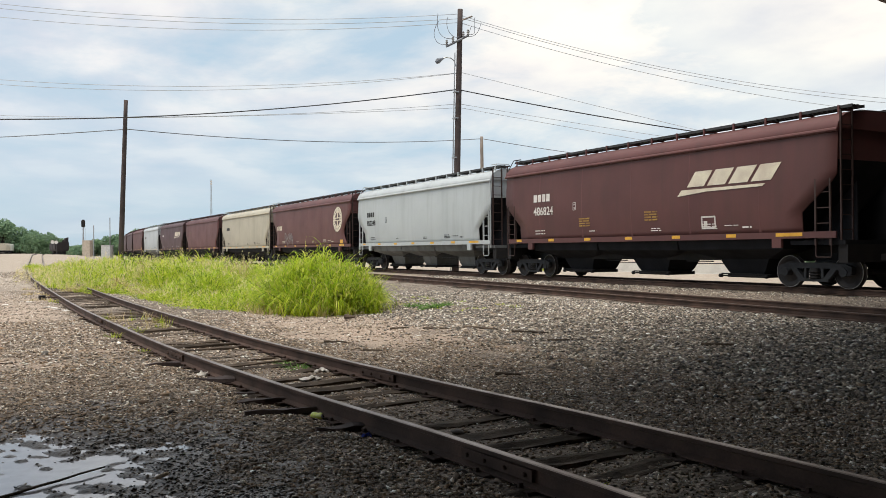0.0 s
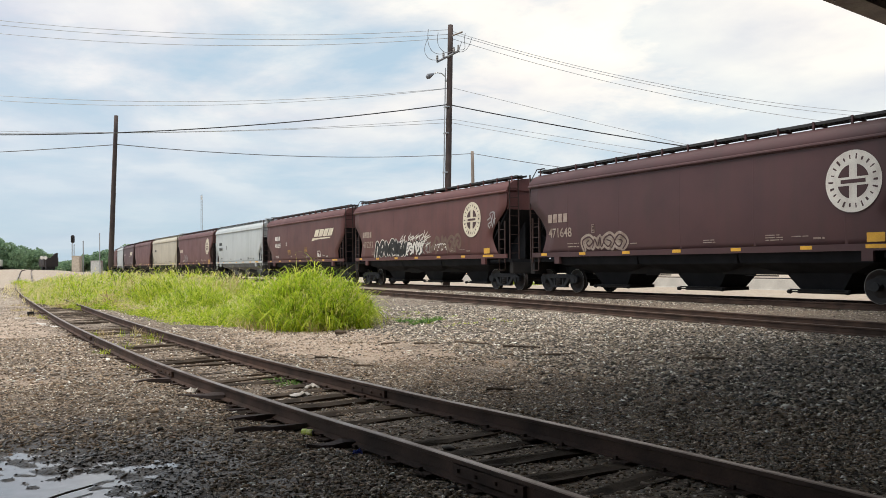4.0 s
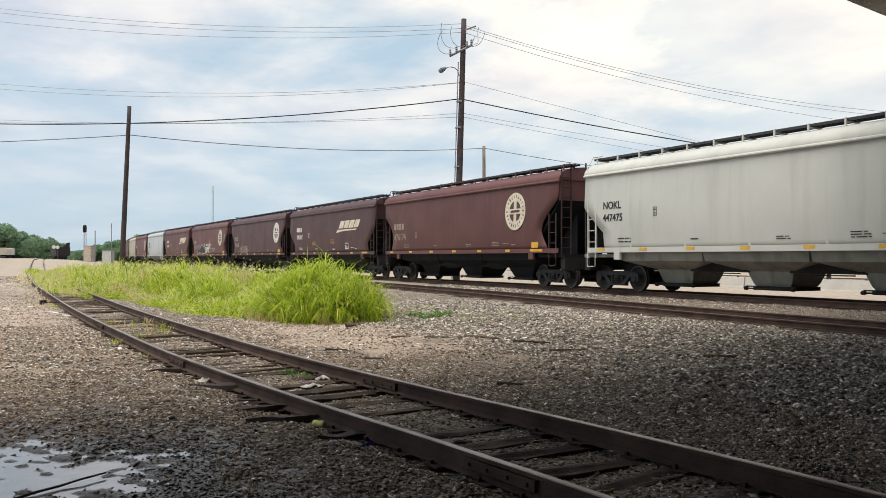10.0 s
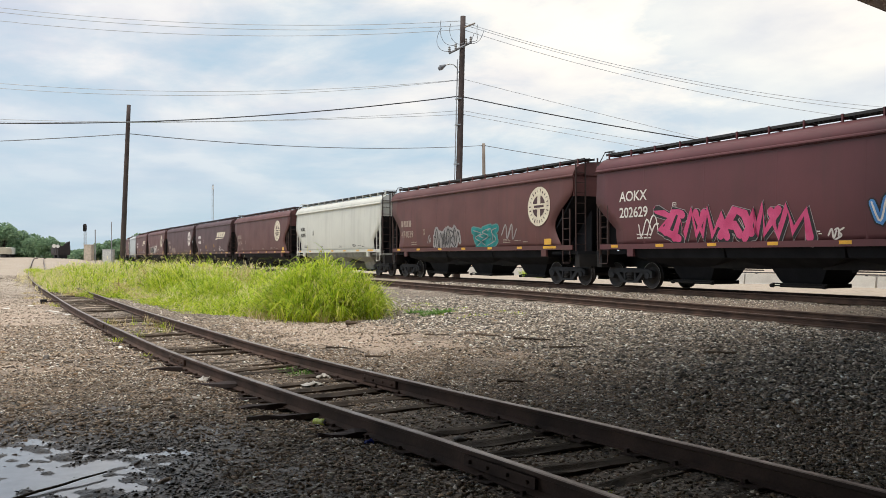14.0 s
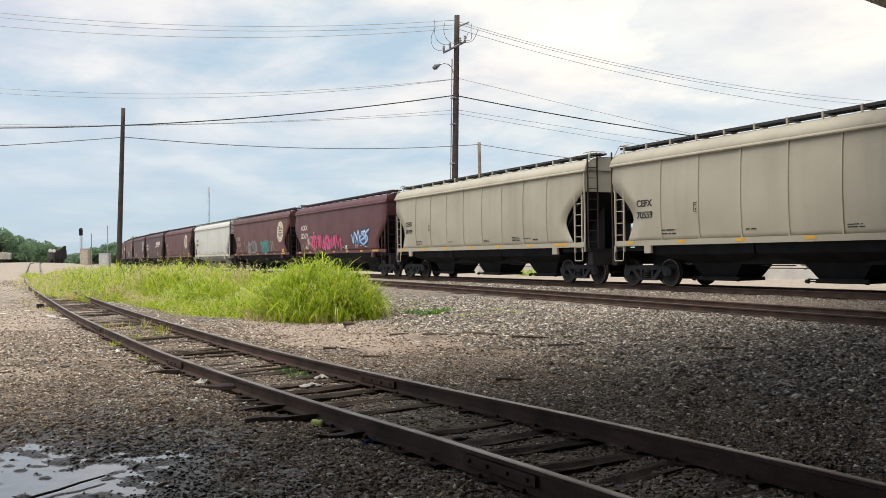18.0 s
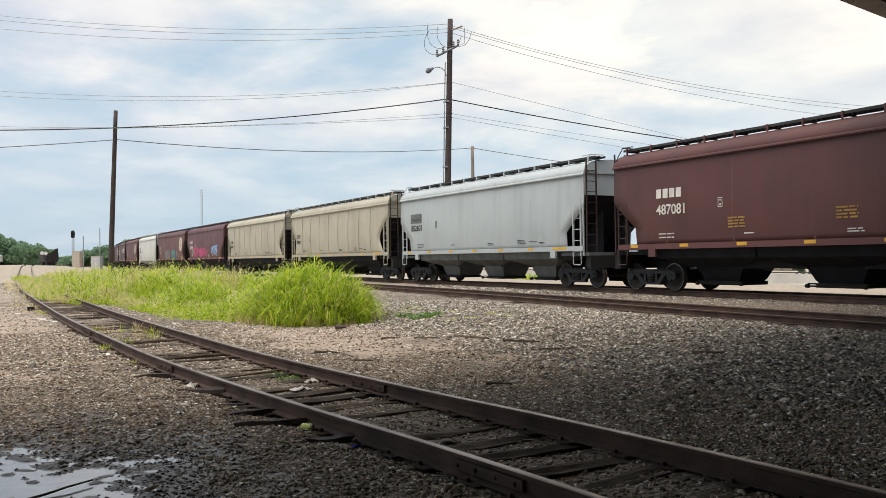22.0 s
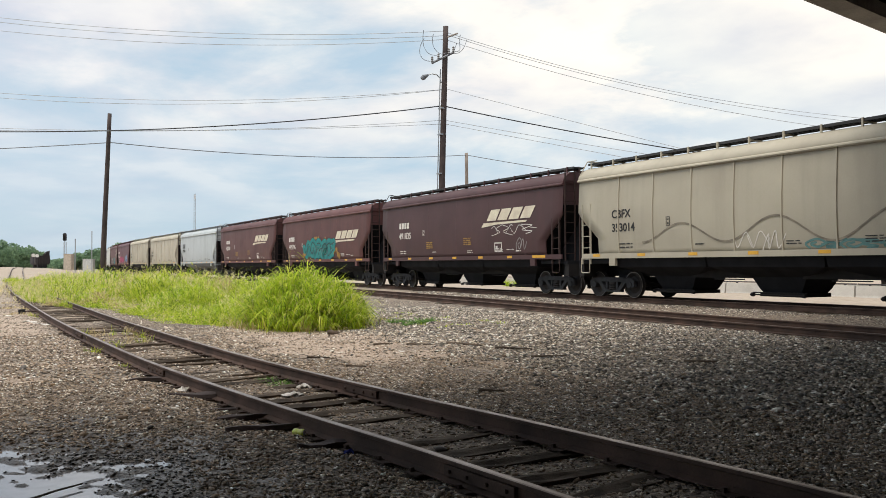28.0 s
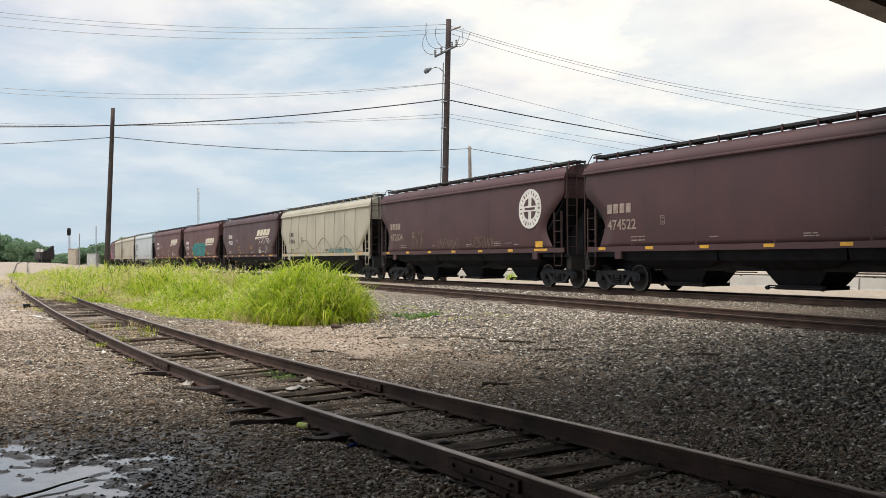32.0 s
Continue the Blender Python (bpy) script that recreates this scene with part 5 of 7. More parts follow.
# ---- overpass ----
def make_overpass():
    """A concrete deck on dark girders that crosses over the yard."""
    z = 7.74                           # underside of the edge beam
    ob = thing("overpass", "concrete road overpass on dark girders, seen from below", "bridge", (-11.26, 7.52, 0.0), 101.3, kind="structure")
    part("edge_beam", Build().prism_x([(0.0, z), (0.0, z + 1.71), (-0.4, z + 1.71), (-0.4, z + 0.36), (-0.62, z + 0.36), (-0.62, z)], -60, 120), M_CONC, ob)
    # deck width behind the edge is made up, to shade yard and train
    part("deck", Build().box(-60, 120, -32.0, -0.4, z + 0.51, z + 0.91), M_CONC3, ob)
    for i in range(9):
        y = -2.2 - 3.2 * i
        prof = [(0, -0.34), (0, -0.29), (-0.16, -0.27), (-0.16, 0.46), (0, 0.48), (0, 0.51), (-0.4, 0.51), (-0.4, 0.48), (-0.24, 0.46), (-0.24, -0.27), (-0.4, -0.29), (-0.4, -0.34)]
        part("girder", Build().prism_x([(y + a, z + b) for a, b in prof], -60, 120), M_STEELDARK, ob)
    # unseen wall, added to block light from behind the camera
    part("abutment", Build().box(-60, 120, -33.5, -32.2, -0.5, z + 0.91), M_CONC3, ob)
    for x in (-20, 60):
        part("pier_cap", Build().box(x - 0.7, x + 0.7, -28.5, -1.5, z - 1.49, z - 0.34), M_CONC, ob)
        for y in (-4.0, -14.0, -25.0):
            part("column", Build().lathe([(0.55, -0.2), (0.55, z - 1.49)], "z", 24, (x, y, 0)), M_CONC, ob, "", True)


make_overpass()


# ---- poles and wires ----
def pole(name, label, base, top, r0, r1, material):
    ob = thing(name, label, "utility pole", base)
    d = Vector(top) - Vector(base)
    part("shaft", Build().tube([d * (i / 10) - Vector((0, 0, 0.1 * (i == 0))) for i in range(11)], r0, 14, r1), material, ob, "", True)
    return ob


P1B, P1T = Vector((-45.52, 24.76, 0.0)), Vector((-45.25, 25.11, 16.25))
pole1 = pole("utility_pole", "tall brown wooden utility pole with crossarm and street light", P1B, P1T, 0.22, 0.16, M_POLE)
pole2 = pole("wooden_pole", "brown leaning wooden pole beside tall grass", (-60.46, 7.28, 0.0), (-60.18, 7.69, 11.78), 0.19, 0.13, M_POLE)
stub = pole("short_pole", "short pale wooden pole behind the train", (-64.8, 38.1, 0.0), (-64.74, 37.97, 11.55), 0.18, 0.14, M_POLE2)
ACROSS = Vector((0.46, 0.888, 0.0))        # the way across the view
TOWARD = Vector((0.888, -0.46, 0.0))


def on_pole(z, across=0.0, toward=0.0):
    """A place beside the tall pole, in its own space."""
    p = (P1T - P1B) * (z / 16.25)
    return p + ACROSS * across + TOWARD * toward


def dress_pole():
    arm = Build().tube([on_pole(13.93, -0.82, 0.2), on_pole(14.62, 0.55, 0.2)], 0.07, 4)
    arm = part("crossarm", arm, M_WIRE2, pole1, "grey crossarm")
    for c, z in ((-0.78, 14.0), (-0.40, 14.18), (0.22, 14.5), (0.5, 14.62)):
        b = Build()
        o = on_pole(z, c, 0.2)
        b.lathe([(0.03, 0.0), (0.09, 0.06), (0.05, 0.12), (0.09, 0.18), (0.05, 0.24), (0.08, 0.3), (0.02, 0.36)], "z", 10, o)
        part("insulator", b, M_PORC, pole1)
    b = Build().tube([on_pole(15.55, 0.1, 0.1), on_pole(15.8, 0.75, 0.1)], 0.05, 5)
    part("standoff_bracket", b, M_POLE2, pole1)
    # slack jumpers from the conductors down to the crossarm
    loops = [((15.97, -1.35), (15.0, -1.5), (14.3, -1.2), (14.45, -0.4)), ((15.75, -0.75), (14.9, -1.0), (14.25, -0.3), (14.6, 0.1)), ((15.5, -1.3), (14.6, -1.9), (13.9, -1.4), (14.1, -0.7)),
             ((15.7, 0.9), (14.9, 0.75), (14.6, 1.2), (14.7, 0.45)), ((15.4, 1.3), (14.8, 1.15), (14.4, 0.95), (14.6, 0.25)), ((15.2, 0.7), (14.9, 0.6), (14.7, 0.55), (14.65, 0.5))]
    for q in loops:
        pts = []
        for i in range(11):
            t = i / 10
            k = [(1 - t) ** 3, 3 * t * (1 - t) ** 2, 3 * t * t * (1 - t), t ** 3]
            pts.append(on_pole(sum(a * p[0] for a, p in zip(k, q)), sum(a * p[1] for a, p in zip(k, q)), 0.15))
        part("jumper_wire", Build().tube(pts, 0.018, 5), M_WIRE2, pole1)
    # street light: bent arm and cobra head
    pts = [on_pole(12.75, -0.2, 0.1), on_pole(13.05, -0.28, 0.12), on_pole(13.25, -0.5, 0.15), on_pole(13.3, -0.8, 0.15), on_pole(13.22, -1.02, 0.15)]
    part("lamp_arm", Build().tube(pts, 0.035, 6), M_GALV, pole1, "bent grey lamp arm")
    head = Build()
    for r0, r1, a, bb in ((0.05, 0.17, (13.24, -0.98), (13.08, -1.28)), (0.17, 0.10, (13.08, -1.28), (12.98, -1.42))):
        head.tube([on_pole(a[0], a[1], 0.15), on_pole(bb[0], bb[1], 0.15)], r0, 10, r1)
    part("lamp_head", head, M_WIRE2, pole1, "grey street light head", True)
    part("conduit", Build().tube([on_pole(z, -0.27, 0.05) for z in (0.05, 3, 6, 9, 12, 13.6)], 0.035, 6), M_GALV, pole1, "grey conduit")
    for z in (9.6, 11.2, 7.2):
        part("strap", Build().box(-0.2, 0.2, -0.2, 0.2, -0.04, 0.04), M_GALV, pole1).matrix_basis = Matrix.Translation(on_pole(z, -0.08, 0.0))


dress_pole()


def wire(a, b, sag, r, material, label):
    """A cable that hangs between two places."""
    a, b = Vector(a), Vector(b)
    pts = [a.lerp(b, i / 24) - Vector((0, 0, 4 * sag * (i / 24) * (1 - i / 24))) for i in range(25)]
    solo("overhead_wire", Build().tube(pts, r, 6), material, label, "wire", group="overhead wires", smooth=True)


A_ = "thin grey overhead power wire"
T_ = "thick dark overhead cable between poles"
for a, b, sag in (((-45.28, 25.05, 15.97), (-62.53, -8.17, 18.12), 1.06), ((-45.28, 25.05, 15.68), (-62.53, -8.17, 17.85), 1.06), ((-45.28, 25.06, 15.45), (-62.53, -8.17, 17.27), 1.11),
                  ((-45.22, 25.18, 15.87), (-30.56, 53.45, 10.31), 1.16), ((-45.22, 25.18, 15.73), (-30.57, 53.45, 9.96), 1.10), ((-45.22, 25.18, 15.41), (-30.57, 53.45, 9.28), 1.04)):
    wire(a, b, sag, 0.017, M_WIRE3, A_)
for a, b, sag in (((-45.36, 24.94, 12.37), (-62.55, -8.16, 13.16), 1.06), ((-45.36, 24.94, 12.35), (-62.55, -8.16, 12.88), 1.17), ((-45.37, 24.95, 10.48), (-62.56, -8.15, 10.48), 0.66), ((-45.37, 24.95, 10.25), (-62.56, -8.15, 10.06), 0.37),
                  ((-45.23, 25.19, 12.39), (-30.59, 53.47, 4.6), 0.1), ((-45.27, 25.13, 10.47), (-30.58, 53.46, 5.74), 0.24), ((-45.27, 25.13, 10.24), (-30.59, 53.47, 4.6), 0.1)):
    wire(a, b, sag, 0.016, M_WIRE3, A_)
wire((-45.36, 24.95, 11.37), (-62.56, -8.15, 10.06), 0.86, 0.034, M_WIRE, T_)
wire((-45.33, 25.01, 11.35), (-30.58, 53.46, 6.55), 0.51, 0.034, M_WIRE, T_)
wire((-60.15, 7.76, 9.84), (-68.84, -8.96, 9.06), 0.12, 0.03, M_WIRE2, T_)
wire((-60.15, 7.76, 9.84), (-64.73, 38.0, 11.37), 0.56, 0.03, M_WIRE2, T_)
wire((-64.73, 38.0, 11.37), (-52.34, 61.88, 8.04), 0.4, 0.03, M_WIRE2, T_)


# ---- far left: signal, cabinets, posts, parked cars ----
def far_ground(x, y):
    return float(ground_z(x, y))


def make_signal():
    x, y = -151.2, 12.5
    ob = thing("railway_signal", "black railway signal head on a grey mast", "signal", (x, y, far_ground(x, y)), 62)
    part("mast", Build().lathe([(0.16, -0.1), (0.16, 0.1), (0.07, 0.14), (0.07, 5.4)], "z", 10), M_GALV, ob)
    part("backboard", Build().prism([(-0.24, 4.75), (0.24, 4.75), (0.3, 4.95), (0.3, 5.75), (0.2, 6.0), (-0.2, 6.0), (-0.3, 5.75), (-0.3, 4.95)], -0.06, 0.0), M_SOOT, ob)
    part("signal_head", Build().box(-0.22, 0.22, -0.3, -0.06, 4.85, 5.85), M_SOOT, ob)
    for z in (5.6, 5.3, 5.0):
        part("visor", Build().lathe([(0.11, -0.5), (0.12, -0.3)], "y", 10, (0, 0, z)), M_BLACK, ob)
    part("ladder", Build().box(-0.25, -0.21, 0.1, 0.14, 0.2, 4.6).box(0.21, 0.25, 0.1, 0.14, 0.2, 4.6), M_GALV, ob)


def make_cabinet(at, size, material, label):
    w, d, h = size
    ob = thing("equipment_cabinet", label, "cabinet", (*at, far_ground(*at)), 62)
    part("body", Build().box(-w / 2, w / 2, -d / 2, d / 2, 0, h), material, ob)
    part("roof", Build().prism([(-w / 2 - 0.06, h), (w / 2 + 0.06, h), (w / 2 + 0.02, h + 0.1), (-w / 2 - 0.02, h + 0.1)], -d / 2 - 0.06, d / 2 + 0.06), material, ob)
    part("door", Build().box(-w / 2 + 0.1, w / 2 - 0.1, -d / 2 - 0.02, -d / 2, 0.1, h - 0.1), material, ob)


def make_post(at, h, r, material, label):
    ob = thing("post", label, "post", (*at, far_ground(*at)))
    part("shaft", Build().lathe([(r, -0.1), (r, h)], "z", 8), material, ob)
    part("cap", Build().lathe([(r * 1.4, h), (r * 1.4, h + 0.06), (0.02, h + 0.12)], "z", 8), material, ob)


def make_tower():
    at = (-303.3, 66.9)
    ob = thing("lattice_mast", "thin grey lattice mast far behind the train", "mast", (*at, 0))
    b = Build()
    h = 27.0
    for k in range(3):
        a = k * 2 * math.pi / 3
        b.tube([(0.42 * math.cos(a), 0.42 * math.sin(a), 0), (0.3 * math.cos(a), 0.3 * math.sin(a), h)], 0.055, 4)
    for i in range(26):
        for k in range(3):
            a, c = k * 2 * math.pi / 3, (k + 1) * 2 * math.pi / 3
            b.tube([(0.38 * math.cos(a), 0.38 * math.sin(a), i * h / 26), (0.38 * math.cos(c), 0.38 * math.sin(c), (i + 1) * h / 26)], 0.022, 3)
    part("lattice", b, M_GALV, ob)
    for z in (25.2, 26.0):
        part("antenna", Build().box(-0.9, 0.9, -0.1, 0.1, z, z + 0.5), M_WHITE, ob)


def make_black_wagon():
    x, y = -235.0, 13.7
    ob = thing("parked_wagon", "black end of a parked freight wagon with target signs", "train car", (x, y, far_ground(x, y)), 3)
    part("body", Build().prism_x([(-1.4, 1.1), (1.4, 1.1), (1.6, 1.6), (1.6, 3.3), (1.1, 3.45), (-1.1, 3.2), (-1.6, 3.0), (-1.6, 1.6)], -6, 6), M_SOOT, ob)
    part("chute", Build().prism_x([(0.5, 3.3), (1.5, 3.3), (1.6, 4.5), (0.9, 4.3)], 3, 5.5), M_SOOT, ob)
    part("end_rail", Build().tube([(6.1, -1.5, 1.3), (6.1, -1.5, 4.2), (6.1, -0.9, 4.2), (6.1, -0.9, 3.6)], 0.06, 5), M_SOOT, ob)
    for y in (-1.4, -0.7, 0.0, 0.7, 1.4):
        part("end_stake", Build().box(6.0, 6.12, y - 0.06, y + 0.06, 1.1, 3.5), M_SOOT, ob)
    part("hand_wheel", Build().lathe([(0.3, 6.2), (0.34, 6.23), (0.3, 6.26)], "x", 14, (0, 0.35, 3.5)), M_SOOT, ob)
    for xx in (-4, 4):
        for yy in (-0.75, 0.75):
            for d in (-0.9, 0.9):
                part("wheel", Build().lathe([(0.46, -0.07), (0.46, 0.07)], "y", 18, (xx + d, yy, 0.46)), M_WHEEL, ob)
        part("truck_frame", Build().box(xx - 1.2, xx + 1.2, -1.0, 1.0, 0.4, 1.3), M_TRUCK, ob)
    part("coupler", Build().box(6, 6.7, -0.12, 0.12, 0.8, 1.05), M_BLACK, ob)
    for at, h in (((-200.0, 10.4), 3.0), ((-214.0, 11.9), 3.1)):
        s = thing("target_sign", "white round target sign on a dark post", "sign", (*at, far_ground(*at)))
        part("shaft", Build().lathe([(0.08, -0.1), (0.08, h)], "z", 8), M_STEELDARK, s)
        part("disc", Build().lathe([(0.4, 0.1), (0.4, 0.14)], "x", 16, (0, 0, h - 0.3)), M_WHITE, s, "white disc")


def make_parked_hopper(at, rz, material):
    ob = thing("parked_hopper_car", "pale covered hopper car parked far across the yard", "train car", (*at, far_ground(*at)), rz, "parked hopper cars")
    part("body", Build().prism_x([(-1.6, 1.5), (1.6, 1.5), (1.65, 3.2), (1.55, 4.2), (0.9, 4.6), (-0.9, 4.6), (-1.55, 4.2), (-1.65, 3.2)], -7.4, 7.4), material, ob)
    for x in (-4, 0, 4):
        part("hopper_bay", Build().prism([(x - 1.9, 1.5), (x + 1.9, 1.5), (x + 0.6, 0.5), (x - 0.6, 0.5)], -1.2, 1.2), M_BAY, ob)
    for x in (-6.3, 6.3):
        part("truck", Build().box(x - 1.2, x + 1.2, -1.0, 1.0, 0.35, 0.9), M_TRUCK, ob)
        for d in (-0.9, 0.9):
            part("wheel", Build().lathe([(0.46, -0.9), (0.46, 0.9)], "y", 16, (x + d, 0, 0.46)), M_WHEEL, ob)
    part("roof_walkway", Build().box(-7.4, 7.4, -0.4, 0.4, 4.68, 4.74), M_GRATE, ob)


def make_blue_truck():
    """A box truck, side on."""
    x, y = -160.0, -2.6
    ob = thing("parked_truck", "blue box truck parked on the pale lot", "truck", (x, y, far_ground(x, y)), 92)
    part("box", Build().box(-2.0, 2.6, -1.1, 1.1, 0.85, 2.9), M_BLUECAR, ob)
    part("cab", Build().prism([(-2.05, 0.6), (-3.9, 0.6), (-3.9, 1.3), (-3.3, 1.5), (-2.85, 2.3), (-2.05, 2.35)], -1.0, 1.0), M_BLUECAR, ob)
    part("side_window", Build().prism([(-2.25, 1.5), (-3.1, 1.5), (-2.75, 2.15), (-2.25, 2.2)], 1.0, 1.012), M_STEELDARK, ob, "dark side window")
    part("stripe", Build().box(-1.9, 2.5, 1.1, 1.108, 1.9, 2.05), M_WHITE, ob, "white stripe")
    part("chassis", Build().box(-3.8, 2.6, -0.8, 0.8, 0.5, 0.85), M_BLACK, ob)
    for wx in (-3.0, 1.4):
        for wy in (-0.9, 0.9):
            part("wheel", Build().lathe([(0.42, -0.13), (0.45, -0.1), (0.45, 0.1), (0.42, 0.13)], "y", 16, (wx, wy, 0.45)), M_BLACK, ob)


make_signal()
make_blue_truck()
make_cabinet((-151.0, 13.1), (1.25, 1.1, 2.6), M_BEIGE, "beige equipment cabinet beside the signal")
make_cabinet((-190.0, 20.3), (2.1, 1.2, 2.95), M_PALEBOX, "pale grey equipment hut beside the line")
make_post((-128.9, 12.0), 4.6, 0.07, M_GALV, "thin grey steel post in the yard")
make_post((-181.2, 19.9), 8.4, 0.09, M_GALV, "thin grey steel post in the yard")
make_post((-159.3, 19.4), 7.6, 0.10, M_GALV, "thin grey steel post in the yard")
make_tower()
make_black_wagon()
for i, (px_, py_) in enumerate(((-421.0, 2.3), (-437.5, 4.4), (-454.0, 6.5), (-470.5, 8.6))):
    make_parked_hopper((px_, py_), -7.3, M_WHITECAR if i % 2 else M_TAN)


# ---- trees ----
def leaf_crown(blobs, n, size, seed):
    """Many small leaf clumps scattered through uneven blobs of (x, y, z, radius)."""
    rnd = np.random.RandomState(seed)
    P, S = [], []
    vol = np.array([b[3] ** 2 for b in blobs])
    for b, k in zip(blobs, (n * vol / vol.sum()).astype(int)):
        d = rnd.normal(size=(k, 3))
        d /= np.linalg.norm(d, axis=1)[:, None]
        r = b[3] * rnd.uniform(0.45, 1.08, k) ** 0.6
        d[:, 2] *= 0.8
        P.append(np.array(b[:3]) + d * r[:, None])
        S.append(size * rnd.uniform(0.5, 1.3, k))
    P, S = np.concatenate(P), np.concatenate(S)
    m = len(P)
    u, w = rnd.normal(size=(m, 3)), rnd.normal(size=(m, 3))
    u /= np.linalg.norm(u, axis=1)[:, None]
    w -= (w * u).sum(1)[:, None] * u
    w /= np.linalg.norm(w, axis=1)[:, None]
    c = [P + (u * a + w * b) * S[:, None] for a, b in ((-0.6, -0.25), (0.0, -0.55), (0.65, -0.1), (0.35, 0.5), (-0.4, 0.45))]
    V = np.stack(c, 1).reshape(-1, 3)
    F = (np.arange(m)[:, None] * 5 + np.arange(5)).tolist()
    return V.tolist(), F


def make_tree(at, h, spread, seed, n=1100, size=0.55, bush=False):
    rnd = random.Random(seed)
    ob = thing("bush" if bush else "tree", "dense green leafy bush behind the tracks" if bush else "green broadleaf tree, its dense uneven crown paled for haze", "bush" if bush else "tree", (*at, far_ground(*at)), rnd.uniform(0, 360))
    b = Build()
    blobs = []
    b.tube([(0, 0, -0.2), (0.1, 0.05, h * 0.25), (0.0, 0.15, h * 0.5)], 0.035 * h, 8, 0.02 * h)
    k = 13
    for i in range(k):
        a, r, z = i * 2.4 + rnd.uniform(-0.3, 0.3), spread * rnd.uniform(0.25, 0.72), h * rnd.uniform(0.15, 0.78)
        p = (r * math.cos(a), r * math.sin(a), z)
        b.tube([(0.0, 0.1, h * 0.3), (p[0] * 0.5, p[1] * 0.5, h * 0.3 + (z - h * 0.3) * 0.6), p], 0.012 * h, 5, 0.005 * h)
        blobs.append((*p, spread * rnd.uniform(0.28, 0.46)))
    blobs.append((0, 0, h * 0.8, spread * 0.42))
    part("trunk", b, M_POLE, ob)
    v, f = leaf_crown(blobs, n, size, seed)
    part("crown", raw_mesh("crown", v, f, M_LEAF), M_LEAF, ob)


for i, (x, y, h, r) in enumerate(((-452, -9, 16, 9), (-449, 2, 17, 9), (-446, 9.5, 13, 7), (-470, 15, 12, 9), (-458, 22, 11, 8), (-520, 30, 4, 8), (-520, 40, 4, 8), (-520, 50, 4.5, 8),
                                   (-352, 27, 3.0, 5), (-356, 34, 5.6, 6.5), (-350, 41, 7.5, 7), (-345, 48, 10.3, 7), (-341, 55, 11.6, 7.5), (-330, 61, 12, 7.5), (-480, -22, 16, 10), (-520, 0, 14, 12), (-300, 66, 13, 7))):
    make_tree((x, y), h, r, 40 + i, 4600, 0.62)
for i, (x, y, h, r) in enumerate(((-42, 54, 5.2, 3.2), (-38, 57, 6.2, 3.6), (-34, 58, 6.6, 3.8), (-29, 60, 6.8, 3.8), (-24, 60, 6.4, 3.6), (-18, 61, 6.6, 3.8), (-12, 62, 6.4, 3.8))):
    make_tree((x, y), h, r, 80 + i, 1500, 0.35, True)


# ---- behind the running line ----
def make_low_wall():
    for i in range(9):
        x = -66 + i * 8.0
        b = Build().prism_x([(-0.3, -0.1), (-0.22, 0.1), (-0.16, 0.58), (0.16, 0.58), (0.22, 0.1), (0.3, -0.1)], 0, 7.9)
        ob = thing("concrete_barrier", "low pale concrete barrier beyond the tracks", "barrier", (x, 37.0, 0), 0, "concrete barriers")
        part("block", b, M_CONC2, ob)
        part("top_rail", Build().box(0, 7.9, -0.05, 0.05, 0.62, 0.68), M_STEELDARK, ob)
        for k in (0.6, 4.0, 7.3):
            part("rail_post", Build().box(k - 0.04, k + 0.04, -0.04, 0.04, 0.56, 0.64), M_STEELDARK, ob)


make_low_wall()


# ---- grass ----
def blades(x, y, z, h, az, lean, w, rnd):
    """Arching tapering blades from arrays of roots; returns vertices and faces."""
    n = len(x)
    fa = az + np.pi / 2 + rnd.uniform(-0.9, 0.9, n)
    a0, a1 = 0.12 + 0.25 * lean, 0.5 + 1.5 * lean
    px_, py_, pz_ = x.copy(), y.copy(), z.copy()
    rows, last = [], 0.0
    for u, ww in ((0.0, 0.75), (0.3, 1.0), (0.6, 0.85), (0.83, 0.5), (1.0, 0.0)):
        th = a0 + a1 * ((u + last) / 2) ** 1.6
        d = (u - last) * h * 1.12
        px_, py_, pz_ = px_ + np.cos(az) * np.sin(th) * d, py_ + np.sin(az) * np.sin(th) * d, pz_ + np.cos(th) * d
        last = u
        ox, oy = np.cos(fa) * w * ww / 2, np.sin(fa) * w * ww / 2
        rows += [np.stack([px_ - ox, py_ - oy, pz_], 1), np.stack([px_ + ox, py_ + oy, pz_], 1)] if ww else [np.stack([px_, py_, pz_], 1)]
    V = np.stack(rows, 1).reshape(-1, 3)
    i = 9 * np.arange(n)
    F = []
    for k in (0, 2, 4):
        F += np.stack([i + k, i + k + 1, i + k + 3, i + k + 2], 1).tolist()
    return V, F + np.stack([i + 6, i + 7, i + 8], 1).tolist()


